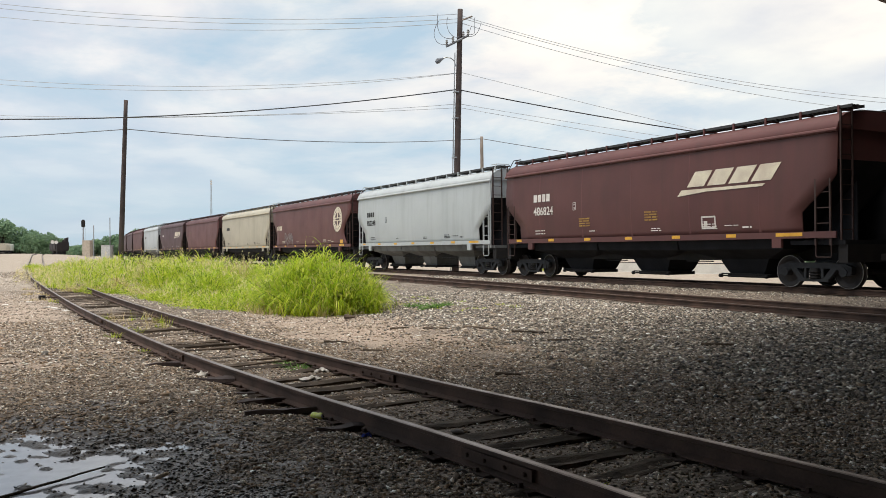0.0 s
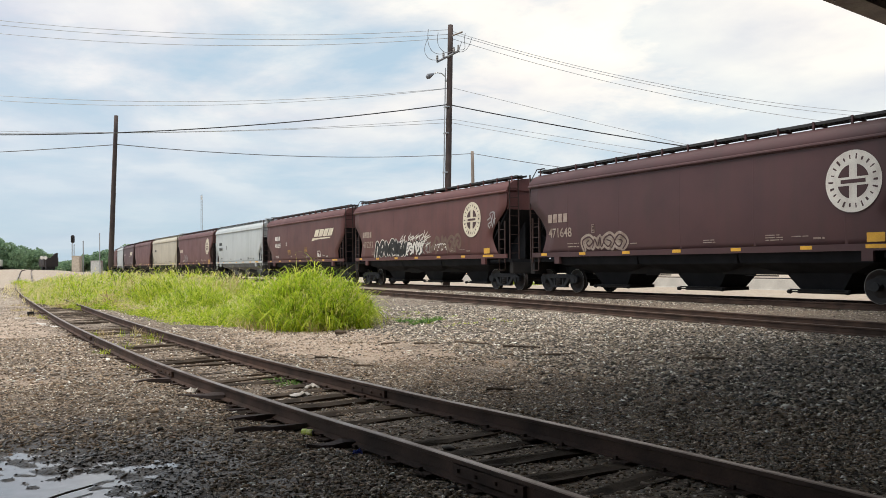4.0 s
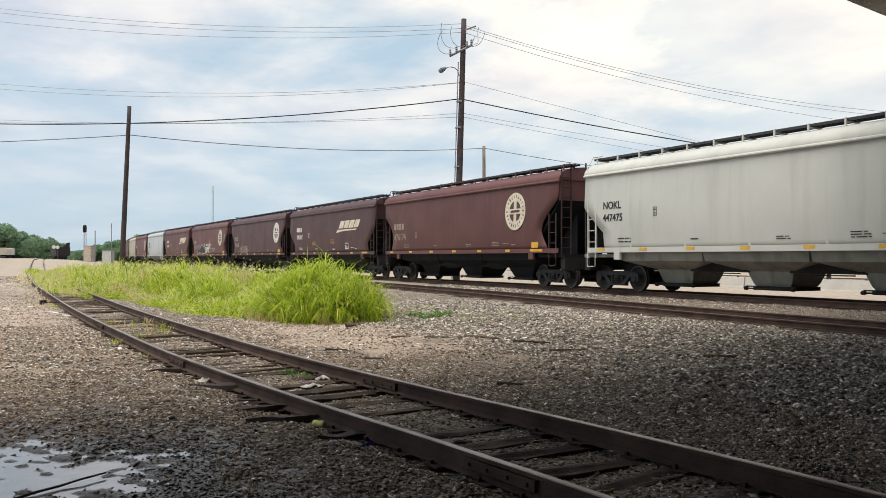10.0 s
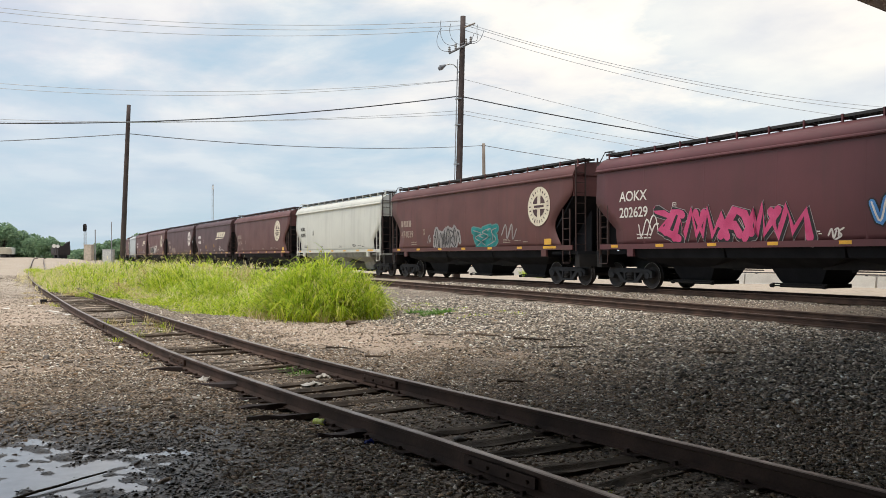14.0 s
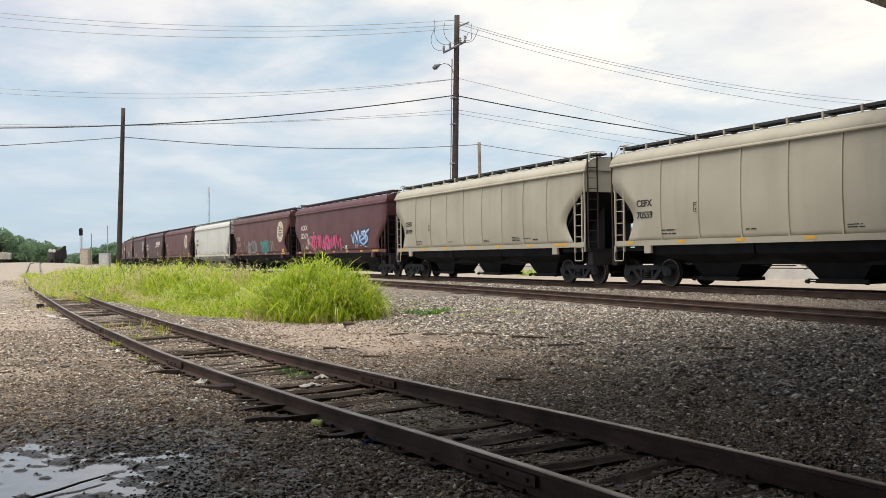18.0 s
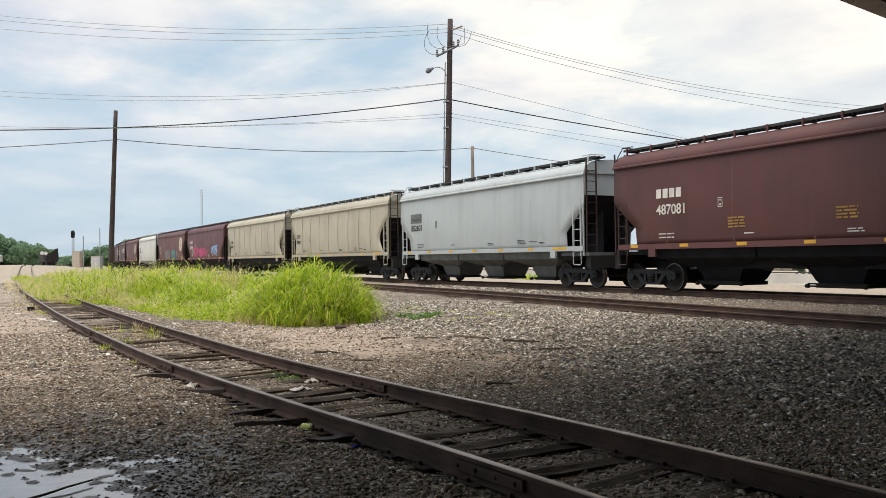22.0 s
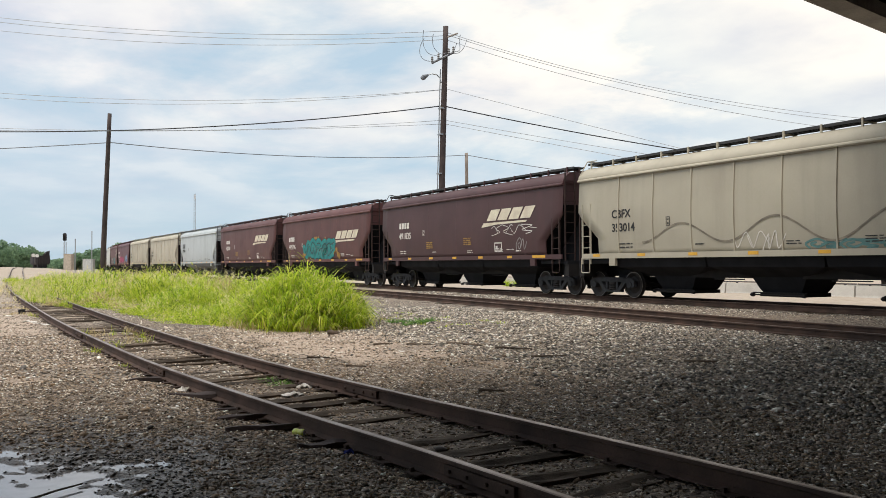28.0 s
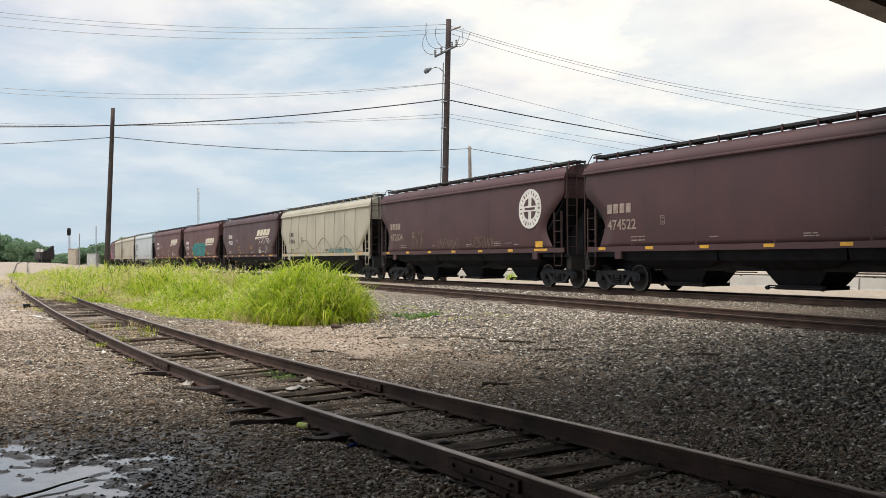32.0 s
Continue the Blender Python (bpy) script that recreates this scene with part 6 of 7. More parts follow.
def tufts(name, label, roots, per, width, seed, material, lean=(0.15, 0.9), lift=0.0, short=1.0):
    """Roots: rows of x, y, height and spread of a tuft. lift: the share of the height over which leaves leave their stems; short: their length to it."""
    rnd = np.random.RandomState(seed)
    R = np.repeat(np.array(roots), per, axis=0)
    n = len(R)
    a, r = rnd.uniform(0, 2 * np.pi, n), rnd.uniform(0, 1, n) ** 0.7
    x, y = R[:, 0] + R[:, 3] * r * np.cos(a), R[:, 1] + R[:, 3] * r * np.sin(a)
    h = R[:, 2] * rnd.uniform(0.35, 1.12, n) * (1 - 0.25 * r)
    az = np.where(rnd.uniform(0, 1, n) < 0.5, a, rnd.uniform(0, 2 * np.pi, n))
    up = lift * R[:, 2] * rnd.uniform(0.1, 1.0, n) ** 0.8 * (1 - 0.4 * r)
    V, F = blades(x, y, ground_z(x, y) - 0.03 + up, h * short, az, rnd.uniform(*lean, n), width * rnd.uniform(0.3, 1.35, n), rnd)
    tagged(new(name, raw_mesh(name, V.tolist(), F, material)), label, "grass", kind="stuff")


def strip_roots(n, x0, x1, seed):
    """Tuft places on the grass strip: its front edge and its height change along the siding."""
    rnd = np.random.RandomState(seed)
    ex = np.array([-96, -86, -60, -46, -40, -36, -34, -29, -24.5, -23, -22, -20])
    front = np.array([4.0, 2.9, 2.1, 2.2, 2.6, 3.3, 4.2, 4.5, 4.6, 5.4, 6.1, 6.6])
    hx = np.array([-96, -80, -63, -56, -48, -41, -32, -28, -25, -22, -20])
    hh = np.array([1.2, 1.4, 1.6, 2.1, 2.05, 1.8, 1.3, 0.9, 1.0, 1.2, 1.1])
    out = []
    while len(out) < n:
        x = rnd.uniform(x0, x1)
        f = np.interp(x, ex, front)
        back = np.interp(x, [-96, -40, -31, -25, -20], [12.0, 12.0, 10.6, 9.3, 8.8])
        y = f + (back - f) * rnd.uniform(0, 1) ** 1.25
        edge = min(1.0, 0.2 + (y - f) / 3.2) * (0.2 if math.hypot((x + 37.0) / 4.5, (y - 5.3) / 0.75) < 1 else 1.0)
        patch = 0.72 + 0.42 * math.sin(x * 0.9 + 1.3 * math.sin(y * 0.8)) * math.sin(y * 1.1 + 0.5)
        out.append((x, y, np.interp(x, hx, hh) * edge * patch * rnd.uniform(0.75, 1.12), rnd.uniform(0.18, 0.45)))
    return out


def clump_roots(n, cx, cy, rx, ry, h, seed):
    rnd = np.random.RandomState(seed)
    out = []
    for _ in range(n):
        a, r = rnd.uniform(0, 2 * np.pi), math.sqrt(rnd.uniform(0, 1))
        out.append((cx + rx * r * math.cos(a), cy + ry * r * math.sin(a), h * (1 - 0.45 * r * r) * rnd.uniform(0.8, 1.12), rnd.uniform(0.12, 0.35)))
    return out


def seed_stalks(label, roots, seed, tall=1.2, spray=7, r=0.008):
    """Thin upright stalks with loose pale seed sprays above the blades."""
    rnd = np.random.RandomState(seed)
    V, F = [], []
    for x, y, h, q in roots:
        x, y = x + rnd.uniform(-q, q), y + rnd.uniform(-q, q)
        z, h = float(ground_z(x, y)), h * tall * rnd.uniform(0.75, 1.1)
        a, k = rnd.uniform(0, 6.28), rnd.uniform(0.05, 0.3) * h
        tx, ty = x + k * math.cos(a), y + k * math.sin(a)
        b = rnd.uniform(0, 3.14)
        c, d = math.cos(b), math.sin(b)
        n = len(V)
        for px_, py_, pz_, w in ((x, y, z, 0.006), ((x + tx) / 2 - 0.1 * (tx - x), (y + ty) / 2 - 0.1 * (ty - y), z + 0.55 * h, 0.005), (tx, ty, z + h, 0.004)):
            V += [(px_ - w * c, py_ - w * d, pz_), (px_ + w * c, py_ + w * d, pz_)]
        F += [(n, n + 1, n + 3, n + 2), (n + 2, n + 3, n + 5, n + 4)]
        for i in range(spray):
            e, u = rnd.uniform(0, 6.28), rnd.uniform(-0.12, 0.12)
            ox, oy, oz = 0.09 * math.cos(e) + 0.04 * math.cos(a), 0.09 * math.sin(e) + 0.04 * math.sin(a), rnd.uniform(0.03, 0.16)
            n = len(V)
            V += [(tx, ty, z + h + u), (tx + ox * 0.6 - r * d, ty + oy * 0.6 + r * c, z + h + u + oz * 0.7), (tx + ox, ty + oy, z + h + u + oz * 0.8), (tx + ox * 0.6 + r * d, ty + oy * 0.6 - r * c, z + h + u + oz * 0.6)]
            F.append((n, n + 1, n + 2, n + 3))
    tagged(new("grass", raw_mesh("grass", V, F, M_SEED)), label, "grass", kind="stuff")


def mottle(p, k):
    """Share the tufts out among yellow-green, green and dry patches."""
    x, y = p[0], p[1]
    v = math.sin(x * 0.55 + 1.4 * math.sin(y * 0.7 + 0.4)) + 0.8 * math.sin(y * 1.15 - x * 0.31 + 1.0) + 0.6 * math.sin(x * 1.9 + y * 1.3)
    return (0 if v > -0.15 else 1 if v > -1.6 else 2) == k


CLUMP = clump_roots(250, -21.9, 7.75, 2.25, 1.4, 1.95, 1)
tufts("grass", "bright green tall grass clump beside the tracks", CLUMP, 26, 0.028, 1, M_GRASS2, (0.3, 1.7))
tufts("grass", "green leaves on the stems of the tall grass clump", CLUMP, 62, 0.026, 71, M_GRASS2, (0.7, 2.3), 0.78, 0.32)
tufts("grass", "yellow leaves on the stems of the tall grass clump", CLUMP, 40, 0.024, 72, M_GRASS, (0.7, 2.3), 0.85, 0.3)
tufts("grass", "brown withered leaves low in the grass clump", CLUMP, 12, 0.02, 73, M_DRYGRASS, (0.7, 2.3), 0.45, 0.3)
tufts("grass", "yellow arching blades in the tall grass clump", clump_roots(90, -21.7, 7.6, 2.4, 1.5, 1.95, 21), 30, 0.026, 22, M_GRASS, (0.6, 2.0))
tufts("grass", "dry brown stems at the foot of the grass clump", clump_roots(90, -21.8, 7.4, 2.6, 1.7, 0.75, 23), 26, 0.016, 24, M_DRYGRASS, (0.3, 1.4))
seed_stalks("pale seed heads over the tall grass clump", clump_roots(420, -21.9, 7.75, 2.1, 1.3, 1.55, 25), 25, 0.74)
NEAR, FAR = strip_roots(1050, -40, -22, 2), strip_roots(1250, -92, -38, 3)
for k, (material, tone) in enumerate(((M_GRASS, "yellow-green"), (M_GRASS2, "mid-green"), (M_DRYGRASS, "dry straw-coloured"))):
    tufts("grass", tone + " grass patches along the siding", [p for p in NEAR if mottle(p, k)], 18, 0.028, 30 + k, material, (0.35, 1.9))
    tufts("grass", tone + " leaves on the grass stems along the siding", [p for p in NEAR if mottle(p, k)], 34, 0.027, 80 + k, material, (0.7, 2.2), 0.75, 0.34)
    tufts("grass", tone + " leaves on the far grass stems", [p for p in FAR if mottle(p, k)], 22, 0.045, 90 + k, material, (0.7, 2.2), 0.75, 0.34)
    tufts("grass", tone + " grass patches running off along the siding", [p for p in FAR if mottle(p, k)], 18, 0.045, 40 + k, material, (0.35, 1.8))
seed_stalks("pale seed heads over the grass strip", strip_roots(1100, -60, -22, 5), 26, 0.6)
seed_stalks("pale seed heads over the far grass strip", [(x, y, h, 1.5) for x, y, h, r in strip_roots(2600, -84, -38, 6)], 27, 0.62, 6, 0.012)
tufts("weeds", "small green weeds between the siding rails", [(-11.75 + 0.3 * math.sin(i * 2.1), 3.98 + 0.3 * math.cos(i * 1.7), 0.13, 0.13) for i in range(22)], 40, 0.014, 4, M_WEED, (0.6, 1.7))
tufts("weeds", "sparse dry weeds between the siding ties", [(-20.6 + 1.9 * math.sin(i * 2.3), 2.75 + 0.6 * math.cos(i * 1.3), 0.3, 0.1) for i in range(20)], 16, 0.009, 5, M_DRYGRASS, (0.1, 0.7))
tufts("weeds", "thin green weeds between the siding ties", [(-20.2 + 2.1 * math.sin(i * 1.7), 2.8 + 0.6 * math.cos(i * 2.9), 0.28, 0.1) for i in range(18)], 12, 0.009, 51, M_GRASS, (0.1, 0.8))
tufts("weeds", "low weeds on the ballast slope", [(-21 + 2.6 * math.sin(i * 1.9), 11.0 + 0.8 * math.cos(i * 2.7), 0.12, 0.25) for i in range(22)], 30, 0.02, 6, M_GRASS, (0.3, 1.0))
tufts("grass", "tall grass over the far end of the siding rails", [(-88 + 8 * math.sin(i * 1.9), 3.0 + 0.5 * math.cos(i * 2.3), 0.8, 0.4) for i in range(24)], 40, 0.035, 63, M_GRASS, (0.35, 1.6))
tufts("weeds", "bright green weeds on the ballast beside the grass", [(-20.3 + 0.35 * math.sin(i * 2.3), 10.3 + 0.45 * math.cos(i * 1.7), 0.26, 0.18) for i in range(14)], 40, 0.02, 61, M_WEED, (0.5, 1.4))
tufts("weeds", "dry straw and thin weeds beside the siding rail", [(-36.0 + 5.5 * math.sin(i * 2.1), 1.35 + 0.35 * math.cos(i * 1.3), 0.22, 0.25) for i in range(16)], 24, 0.02, 62, M_DRYGRASS, (0.4, 1.6))
tufts("weeds", "small weeds at the foot of the siding rail", [(-14.5, 2.15, 0.16, 0.12), (-17.2, 1.95, 0.22, 0.14), (-9.0, 4.5, 0.1, 0.08), (-4.6, 3.62, 0.14, 0.05), (-30.0, 1.6, 0.25, 0.2)], 34, 0.012, 7, M_GRASS, (0.3, 0.9))
tufts("weeds", "green weeds beyond the tracks by the barrier", [(-53 + i * 0.55, 34.5 + 0.8 * math.sin(i * 2.0), 0.75, 0.3) for i in range(7)], 50, 0.04, 8, M_GRASS2, (0.2, 0.9))


# ---- loose stones ----
def stones(name, label, x, y, size, seed, material, sink=0.35, fine=False):
    """Chipped stones strewn on the ground, joined in one mesh."""
    rnd = np.random.RandomState(seed)
    g = (1 + 5 ** 0.5) / 2
    ico = np.array([(-1, g, 0), (1, g, 0), (-1, -g, 0), (1, -g, 0), (0, -1, g), (0, 1, g), (0, -1, -g), (0, 1, -g), (g, 0, -1), (g, 0, 1), (-g, 0, -1), (-g, 0, 1)]) / 1.9
    tri = np.array([(0, 11, 5), (0, 5, 1), (0, 1, 7), (0, 7, 10), (0, 10, 11), (1, 5, 9), (5, 11, 4), (11, 10, 2), (10, 7, 6), (7, 1, 8), (3, 9, 4), (3, 4, 2), (3, 2, 6), (3, 6, 8), (3, 8, 9), (4, 9, 5), (2, 4, 11), (6, 2, 10), (8, 6, 7), (9, 8, 1)])
    if fine:
        ico = np.array([(1, 0, 0), (-1, 0, 0), (0, 1, 0), (0, -1, 0), (0, 0, 1), (0, 0, -1)], float)
        tri = np.array([(0, 2, 4), (2, 1, 4), (1, 3, 4), (3, 0, 4), (2, 0, 5), (1, 2, 5), (3, 1, 5), (0, 3, 5)])
    m = len(ico)
    n = len(x)
    s = size * rnd.uniform(0.45, 1.0, n) ** 1.5
    sc = np.stack([rnd.uniform(0.8, 1.6, n), rnd.uniform(0.55, 1.0, n), rnd.uniform(0.28, 0.6, n)], 1) * s[:, None]
    P = ico[None] * rnd.uniform(0.65, 1.25, (n, m, 1)) * sc[:, None, :]
    a, t = rnd.uniform(0, 2 * np.pi, n), rnd.uniform(-0.5, 0.5, n)
    ct, st, ca, sa = np.cos(t)[:, None], np.sin(t)[:, None], np.cos(a)[:, None], np.sin(a)[:, None]
    X, Z = P[:, :, 0] * ct + P[:, :, 2] * st, -P[:, :, 0] * st + P[:, :, 2] * ct
    X, Y = X * ca - P[:, :, 1] * sa, X * sa + P[:, :, 1] * ca
    z0 = ground_z(x, y) + s * 0.5 * (1 - 2 * sink)
    V = np.stack([X + x[:, None], Y + y[:, None], Z + z0[:, None]], 2).reshape(-1, 3)
    F = (tri[None] + m * np.arange(n)[:, None, None]).reshape(-1)
    me = bpy.data.meshes.new(name)
    me.vertices.add(len(V))
    me.vertices.foreach_set("co", V.ravel())
    me.loops.add(len(F))
    me.loops.foreach_set("vertex_index", F.astype(np.int32))
    me.polygons.add(len(F) // 3)
    me.polygons.foreach_set("loop_start", np.arange(0, len(F), 3, dtype=np.int32))
    me.update(calc_edges=True)
    me.materials.append(material)
    tagged(new(name, me), label, "gravel", kind="stuff")


def strew(n, x0, x1, y0, y1, seed, power=1.0):
    rnd = np.random.RandomState(seed)
    return x1 + (x0 - x1) * rnd.uniform(0, 1, n) ** power, rnd.uniform(y0, y1, n)


def off_water(x, y, d=1.0):
    """Few stones in the water, and few on the ties between the siding rails."""
    a = np.arctan2((y + 0.12) * 1.7, x + 6.95)
    r = np.hypot((x + 6.95) / 1.65, (y + 0.12) / 1.0) * (1 + 0.22 * np.sin(3 * a + 1) + 0.16 * np.sin(7 * a) + 0.1 * np.sin(13 * a + 2))
    pick = np.modf(np.abs(np.sin(x * 917.3 + y * 431.7)) * 43.7)[0]
    keep = (pick < np.clip((r - 0.7) * 1.5, 0.08, 1.0)) & ((np.abs(y - np.interp(x, SX, SY)) > 0.74) | (pick < 0.4))
    bare = np.hypot((x + 17.2) / 5.2, (y - 6.5) / 1.55) + 0.22 * np.sin(x * 2.3 + y * 1.7) + 0.18 * np.sin(y * 5.1 - x * 1.9)
    keep &= (bare > 1.0) | (pick < 0.26)
    return x[keep], y[keep]


def soaked(xy, wet):
    """The share of the stones that lies on the soaked ground, or the rest."""
    x, y = xy
    edge = np.hypot((x + 6.2) / 2.6, (y - 0.3) / 1.7) + 0.25 * np.sin(x * 2.1 + y) + 0.2 * np.sin(y * 3.3 - x * 1.2) + 0.15 * np.sin(x * 7.1) * np.sin(y * 8.3)
    keep = (edge < 0.8) == wet
    return x[keep], y[keep]


COARSE, FINE = off_water(*strew(10000, -13, -3.0, -2.4, 8.0, 11, 1.0)), off_water(*strew(112000, -13, -3.0, -2.4, 8.0, 17, 0.95))
for wet, material, tone in ((False, M_STONE, "grey-brown gravel round the siding"), (True, M_WETSTONE, "dark wet gravel round the puddle")):
    stones("gravel", "mixed " + tone, *soaked(COARSE, wet), 0.036, 11, material, 0.45)
    stones("gravel", "fine " + tone, *soaked(FINE, wet), 0.023, 17, material, 0.35, True)
stones("gravel", "mixed grey-brown gravel further along the siding", *off_water(*strew(40000, -22, -12.5, -3.5, 9.0, 12, 0.95)), 0.034, 12, M_STONE, 0.3, True)
stones("gravel", "pale dusty gravel beside the far part of the siding", *off_water(*strew(26000, -40, -15.0, -5.0, 7.5, 18, 0.9)), 0.036, 18, M_PALESTONE, 0.3, True)
stones("ballast", "grey crushed ballast below the running line", *off_water(*strew(62000, -27, -4.5, 7.6, 14.9, 13, 1.0)), 0.041, 13, M_BALLAST, 0.25, True)
stones("ballast", "coarse pale ballast lumps below the running line", *off_water(*strew(6500, -27, -4.5, 6.5, 14.9, 19, 1.0)), 0.06, 19, M_BALLAST, 0.3, True)
stones("gravel", "pale scattered stones far along the siding", *strew(24000, -78, -38, -16.0, 3.5, 23, 0.75), 0.07, 23, M_PALESTONE, 0.3, True)
stones("ballast", "grey crushed ballast along the far passing track", *strew(22000, -50, -26, 8.5, 15.6, 20, 0.8), 0.05, 20, M_BALLAST, 0.25, True)
stones("gravel", "pale stones on the dry sandy patch", *strew(9000, -23, -11, 4.8, 8.6, 22, 1.0), 0.024, 22, M_PALESTONE, 0.4, True)
stones("ballast", "grey crushed ballast between the tracks", *strew(14000, -38, -6, 16.4, 20.3, 14, 0.9), 0.05, 14, M_BALLAST, 0.3, True)
stones("ballast", "crushed ballast between the siding ties", *off_water(*strew(8000, -22, -2, 2.2, 4.9, 15, 0.9)), 0.03, 15, M_STONE, 0.5)
stones("cobbles", "larger pale stones strewn on the gravel", *off_water(*strew(300, -24, -3.5, -2.0, 12.0, 16, 0.9)), 0.07, 16, M_STONE, 0.3)


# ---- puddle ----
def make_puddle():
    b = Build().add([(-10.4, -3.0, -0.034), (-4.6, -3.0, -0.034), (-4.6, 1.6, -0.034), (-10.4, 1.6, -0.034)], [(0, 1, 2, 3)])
    tagged(new("puddle", b.mesh("puddle", M_WATER)), "shallow muddy puddle mirroring white sky, reflection brightened by pale colour", "puddle", kind="structure")


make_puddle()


# ---- small things on the ground ----
def lie(x, y, up=0.0):
    return (x, y, float(ground_z(x, y)) + up)


def make_can():
    ob = thing("drink_can", "crushed lime-green drink can lying on gravel", "can", lie(-7.92, 2.78, 0.03), 40)
    b = Build().lathe([(0.022, -0.062), (0.031, -0.054), (0.033, -0.02), (0.028, 0.005), (0.033, 0.03), (0.031, 0.054), (0.024, 0.062)], "x", 16)
    part("body", b, M_LIME, ob, "", True)
    part("lid", Build().lathe([(0.025, 0.062), (0.026, 0.066), (0.022, 0.066)], "x", 16), M_GALV, ob, "silver lid")


def make_rag(name, label, at, size, material, seed):
    rnd = random.Random(seed)
    b = Build()
    n = 6
    v = [((i / n - 0.5) * size[0] + rnd.uniform(-0.1, 0.1) * size[0] / n, (j / n - 0.5) * size[1], size[2] * rnd.random() * math.sin(math.pi * (i + 0.5) / (n + 1))) for j in range(n + 1) for i in range(n + 1)]
    b.add(v, [(j * (n + 1) + i, j * (n + 1) + i + 1, (j + 1) * (n + 1) + i + 1, (j + 1) * (n + 1) + i) for j in range(n) for i in range(n)])
    ob = solo(name, b, material, label, "litter", lie(*at, 0.012), rnd.uniform(0, 180))
    m = ob.modifiers.new("thick", "SOLIDIFY")
    m.thickness = 0.006


def make_stick(at, to, r, label="dark broken stick lying on the gravel"):
    a, b = Vector(lie(*at, r)), Vector(lie(*to, r))
    L = (b - a).length
    pts = [a.lerp(b, t) - a + Vector((w * L, -w * L, 0.006 * (k % 2))) for k, (t, w) in enumerate(((0, 0), (0.18, 0.012), (0.34, -0.01), (0.5, 0.02), (0.66, 0.006), (0.82, 0.022), (1, 0)))]
    solo("stick", Build().tube(pts, r, 7, r * 0.5), M_TIE, label, "stick", a)


make_can()
make_rag("crumpled_paper", "crumpled white paper between the rails", (-10.39, 3.56), (0.26, 0.16, 0.05), M_WHITE, 1)
make_rag("crumpled_paper", "crumpled white paper between the rails", (-11.03, 3.93), (0.2, 0.14, 0.06), M_WHITE, 2)
make_rag("crumpled_paper", "crumpled white paper between the rails", (-9.49, 3.90), (0.16, 0.09, 0.03), M_WHITE, 3)
make_rag("paper_cup", "squashed white and red paper cup by the rail", (-11.43, 2.43), (0.2, 0.12, 0.06), M_WHITE, 4)
make_rag("wrapper", "small red wrapper beside the rail", (-11.3, 2.5), (0.08, 0.06, 0.03), M_REDLIT, 5)
make_rag("wrapper", "small blue plastic wrapper by the rail", (-6.80, 2.84), (0.09, 0.07, 0.05), M_BLUELIT, 6)
make_rag("paper_scrap", "white paper scrap on the gravel", (-14.30, 6.99), (0.16, 0.08, 0.02), M_WHITE, 7)
for i, (x, y) in enumerate(((-26.49, 1.43), (-25.82, 1.68), (-26.1, 1.5), (-27.0, 1.3), (-30.5, 0.9), (-29.0, 0.2))):
    make_rag("paper_scrap", "white paper scrap on the gravel", (x, y), (0.22, 0.16, 0.04), M_WHITE, 8 + i)
make_stick((-15.48, 6.96), (-15.6, 7.35), 0.022)
make_stick((-15.3, 7.6), (-14.95, 7.98), 0.02)
make_stick((-6.22, -0.2), (-6.78, 0.72), 0.013, "dark branch lying across the puddle")
make_stick((-9.2, 5.6), (-9.0, 5.85), 0.022)
make_stick((-13.9, 5.0), (-13.6, 5.3), 0.02)
make_stick((-12.6, 5.2), (-12.2, 5.35), 0.02)
make_stick((-14.9, 8.3), (-14.3, 8.75), 0.03)
make_stick((-13.7, 8.7), (-13.2, 9.2), 0.026)
make_stick((-12.1, 8.4), (-11.8, 8.95), 0.022)
make_stick((-10.0, 9.9), (-9.7, 10.3), 0.03)
make_stick((-18.2, 7.05), (-18.0, 7.2), 0.06, "charred chunk of wood by the grass")


def make_tie_scraps():
    rnd = random.Random(9)
    for x, y, a, L in ((-9.6, 2.55, 70, 0.8), (-8.9, 2.5, 95, 0.6), (-8.2, 2.5, 80, 0.7), (-7.2, 2.75, 85, 0.45), (-10.6, 2.35, 60, 0.6), (-12.6, 2.1, 100, 0.5)):
        b = Build()
        v = []
        for i in range(5):
            t = -L / 2 + L * i / 4
            w = 0.09 * (1 - 0.5 * abs(i - 2) / 2) + rnd.uniform(-0.015, 0.015)
            v += [(t, -w, 0), (t, w, 0), (t, w * 0.8, 0.05 + rnd.uniform(-0.01, 0.02)), (t, -w * 0.8, 0.05 + rnd.uniform(-0.01, 0.02))]
        f = [(i * 4 + j, i * 4 + (j + 1) % 4, i * 4 + 4 + (j + 1) % 4, i * 4 + 4 + j) for i in range(4) for j in range(4)] + [(3, 2, 1, 0), (16, 17, 18, 19)]
        solo("timber_scrap", b.add(v, f), M_POLE, "rotten dark timber scrap beside the rail", "wood scrap", lie(x, y, -0.005), a)


make_tie_scraps()


# ---- siding fittings ----
def on_siding(x, d):
    i = float(np.interp(x, SX, SY))
    j = float(np.interp(x + 0.2, SX, SY))
    a = math.atan2(j - i, 0.2)
    return x - math.sin(a) * d, i + math.cos(a) * d, math.degrees(a)


def joint_bar(x, d, side_):
    px_, py_, a = on_siding(x, d)
    b = Build().box(-0.42, 0.42, 0.0, 0.03, -0.125, -0.045)
    for k in (-0.34, -0.12, 0.12, 0.34):
        b.lathe([(0.016, 0.03), (0.016, 0.045), (0.01, 0.05)], "y", 6, (k, 0, -0.085))
    ob = part("joint_bar", b, M_RUST, siding)
    ob.matrix_basis = pose(px_, py_, SIDING_Z, 0, 0, a) @ Matrix.Diagonal((1, side_, 1, 1)) @ pose(0, 0.014, 0)


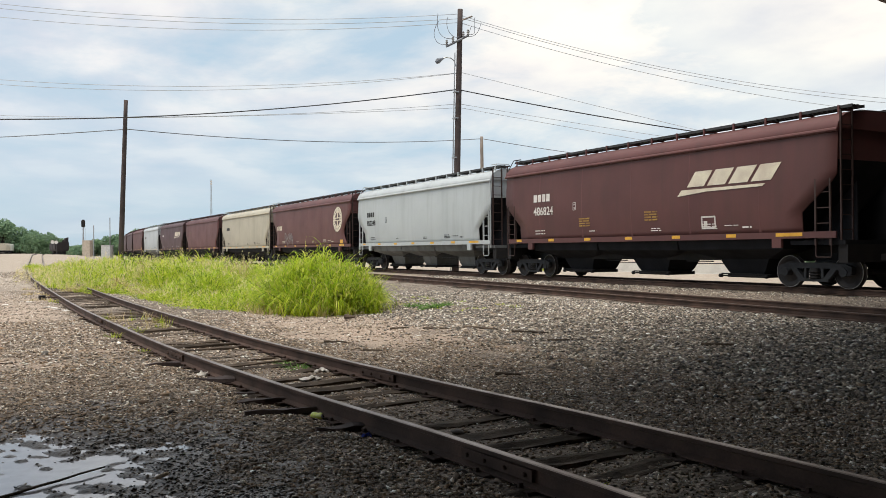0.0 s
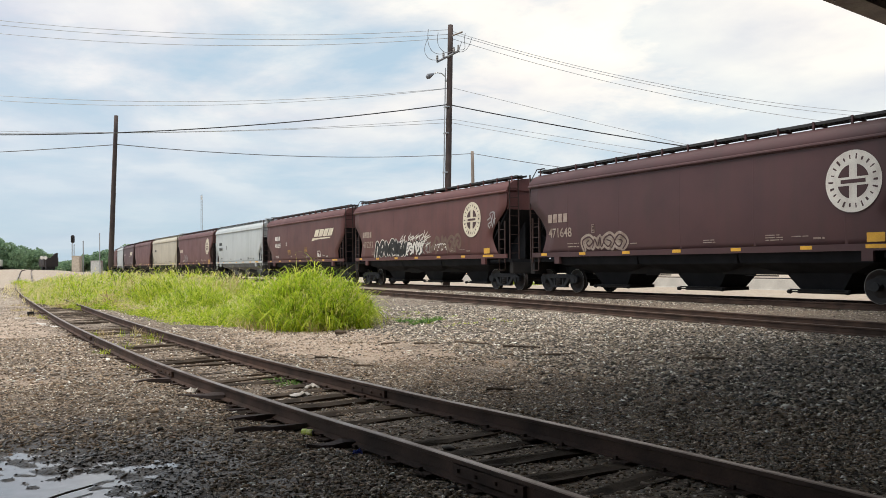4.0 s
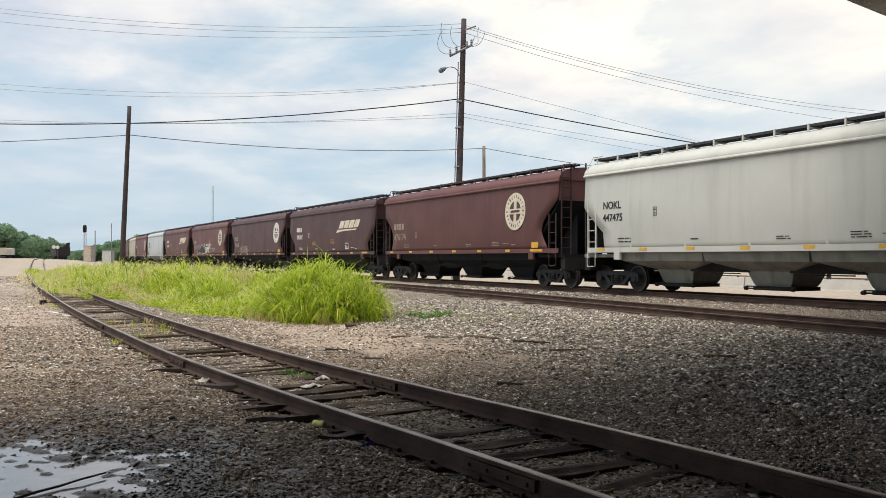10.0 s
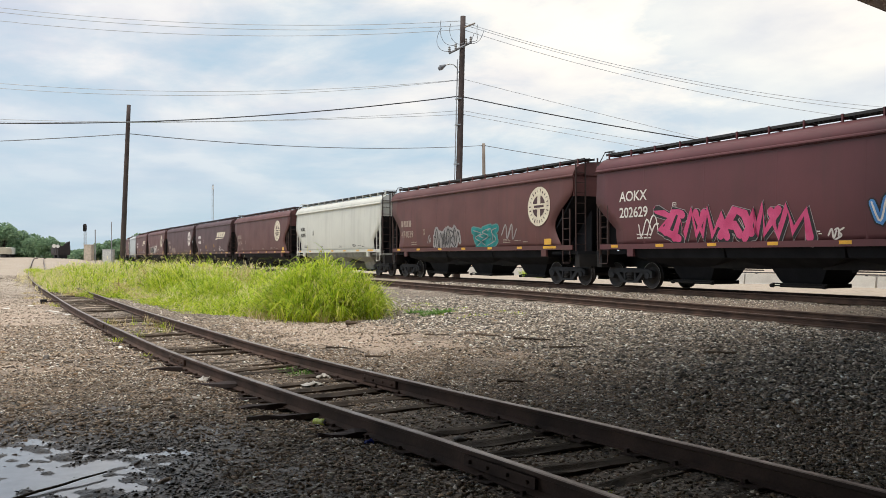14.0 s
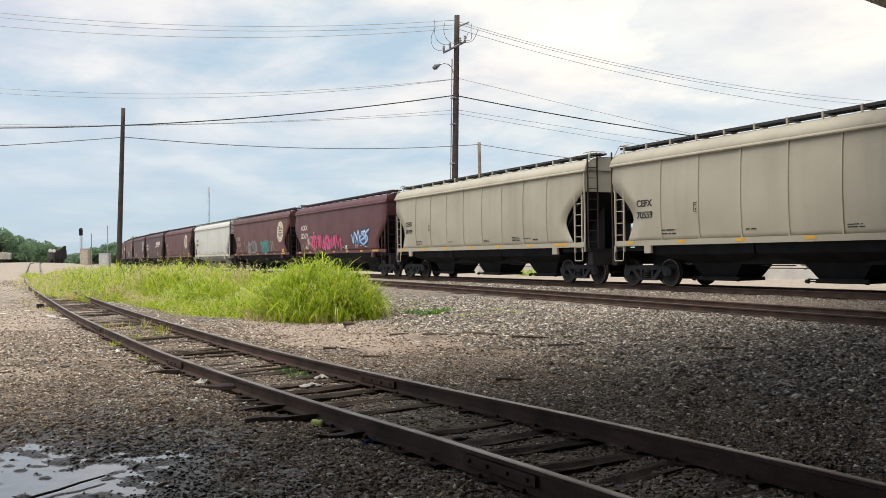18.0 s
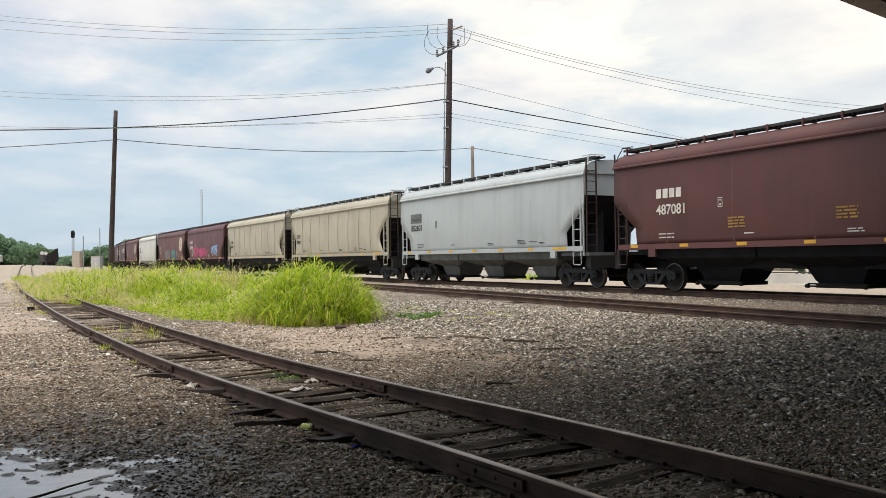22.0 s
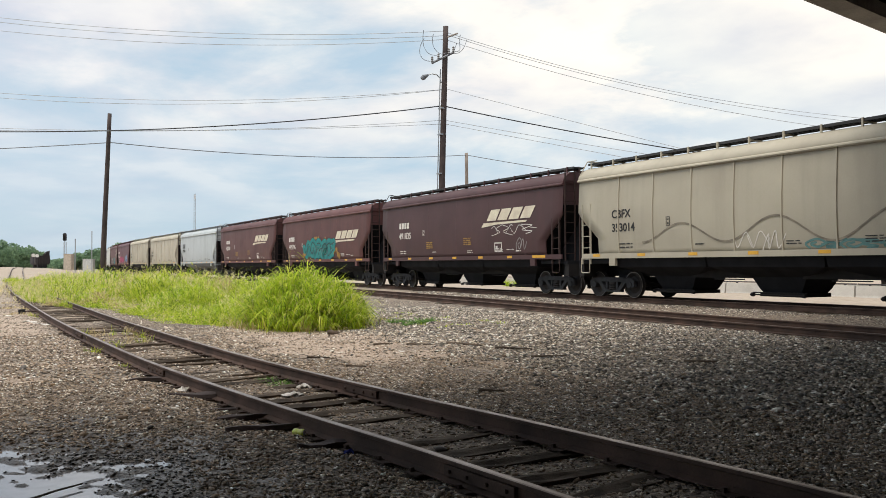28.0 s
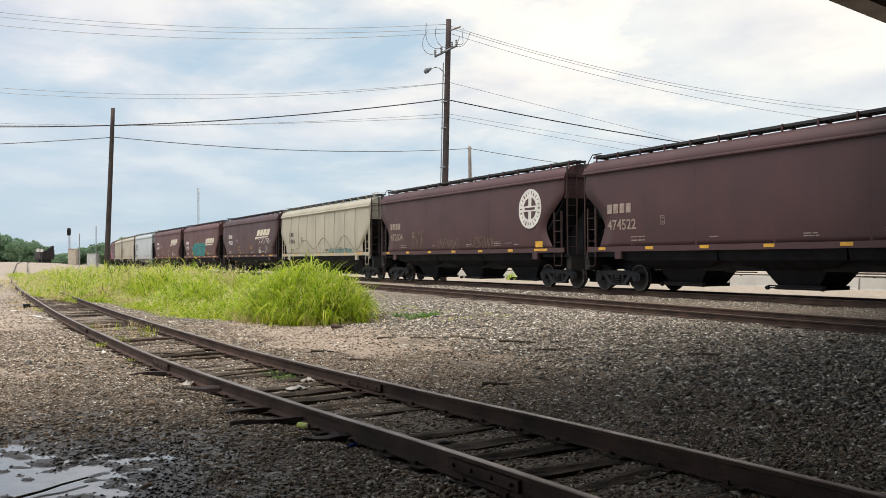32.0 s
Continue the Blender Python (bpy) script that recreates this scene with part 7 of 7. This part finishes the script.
joint_bar(-9.6, 0.752, -1)
joint_bar(-13.1, -0.752, -1)
joint_bar(-5.3, -0.752, -1)
joint_bar(-21.0, 0.752, -1)
joint_bar(-20.5, -0.752, -1)


def plates():
    me = Build().box(-0.09, 0.09, -0.14, 0.14, 0, 0.014).box(-0.07, -0.04, -0.11, -0.08, 0.014, 0.045).box(0.04, 0.07, 0.08, 0.11, 0.014, 0.045).mesh("tie_plate", M_RUST)
    for t in [c for c in siding.children if c.name.startswith("tie")]:
        x = t.matrix_basis.translation.x
        if -24 < x < 0:
            for d in (-0.752, 0.752):
                px_, py_, a = on_siding(x, d)
                ob = part("tie_plate", me, M_RUST, siding)
                ob.matrix_basis = pose(px_, py_, SIDING_Z - RAIL_H - 0.012, 0, 0, a)


plates()


def make_switch_box():
    ob = thing("switch_box", "small black switch box beside the siding rail", "switch box", lie(-32.1, 1.35), 5)
    part("case", Build().prism([(-0.13, 0), (0.13, 0), (0.10, 0.12), (-0.10, 0.12)], -0.1, 0.1), M_BLACK, ob)
    part("rod", Build().tube([(0, 0.1, 0.06), (0, 0.55, 0.06)], 0.02, 6), M_RUST, ob)
    part("lid", Build().box(-0.12, 0.12, -0.11, 0.11, 0.12, 0.14), M_BLACK, ob)


make_switch_box()


# ---- a bird that crosses the sky ----
def make_bird():
    """Small dark bird: head along +x, wings hinged at the shoulders."""
    ob = thing("bird", "small dark bird flying across the sky with spread wings", "bird")
    part("body", Build().lathe([(0.01, -0.17), (0.035, -0.1), (0.06, 0.0), (0.05, 0.08), (0.035, 0.11), (0.038, 0.14), (0.012, 0.18), (0.004, 0.21)], "x", 10), M_BIRD, ob, "", True)
    part("tail", Build().prism([(-0.3, 0.0), (-0.14, -0.01), (-0.14, 0.012), (-0.3, 0.012)], -0.05, 0.05), M_BIRD, ob)
    wings = []
    for sgn in (-1, 1):
        v = [(0.07, sgn * 0.03, 0.02), (0.09, sgn * 0.18, 0.03), (0.02, sgn * 0.36, 0.02), (-0.05, sgn * 0.33, 0.015), (-0.06, sgn * 0.17, 0.02), (-0.07, sgn * 0.03, 0.015)]
        v += [(x, y, z - 0.012) for x, y, z in v]
        f = [(0, 1, 2, 3, 4, 5), (11, 10, 9, 8, 7, 6)] + [(i, i + 6, (i + 1) % 6 + 6, (i + 1) % 6) for i in range(6)]
        wings.append((part("wing", Build().add(v, f), M_BIRD, ob), sgn))
    return ob, wings


BIRD, WINGS = make_bird()


# ---- movement ----
def motions():
    flight = ((0.0, 60, 260, 60), (12.0, -20, 90, 40), (15.0, -37, 34, 27), (15.8, -39.8, 20.2, 16.6), (16.2, -41.1, 15.1, 14.2), (16.5, -41.93, 11.14, 13.55), (16.7, -42.53, 8.69, 13.41), (16.9, -43.08, 5.96, 13.1), (17.1, -43.39, 3.61, 12.92), (17.3, -43.57, 0.62, 12.8),
              (17.5, -43.54, -2.0, 12.73), (18.2, -43.4, -11.0, 12.6), (22.0, -40, -60, 16), (32.0, -20, -190, 30))
    walk(BIRD, [(t, pose(x, y, z, 0, 0, -97)) for t, x, y, z in flight])
    for wing, sgn in WINGS:
        beat = [(0.0, 10.0), (16.0, 10.0)] + [(16.1 + 0.07 * k, 38.0 if k % 2 else -24.0) for k in range(24)] + [(18.0, 10.0), (32.0, 10.0)]
        walk(wing, [(t, pose(0, 0, 0, sgn * a, 0, 0)) for t, a in beat])
    for car, start in TRAIN:
        walk(car, [(t, line_pose(start + run_at(t), 0.0, RAIL_Z)) for t in range(0, 33)])
        # the wheels of the cars that pass close by turn with the run
        if -280 < start < 30:
            turns = [(k / 15, math.degrees(run_at(k / 15) / 0.459)) for k in range(0, 481)]
            for w in WHEELS[car]:
                at = w.matrix_basis.translation.copy()
                walk(w, [(t, pose(at.x, at.y, at.z, 0, -a, 0)) for t, a in turns])


motions()
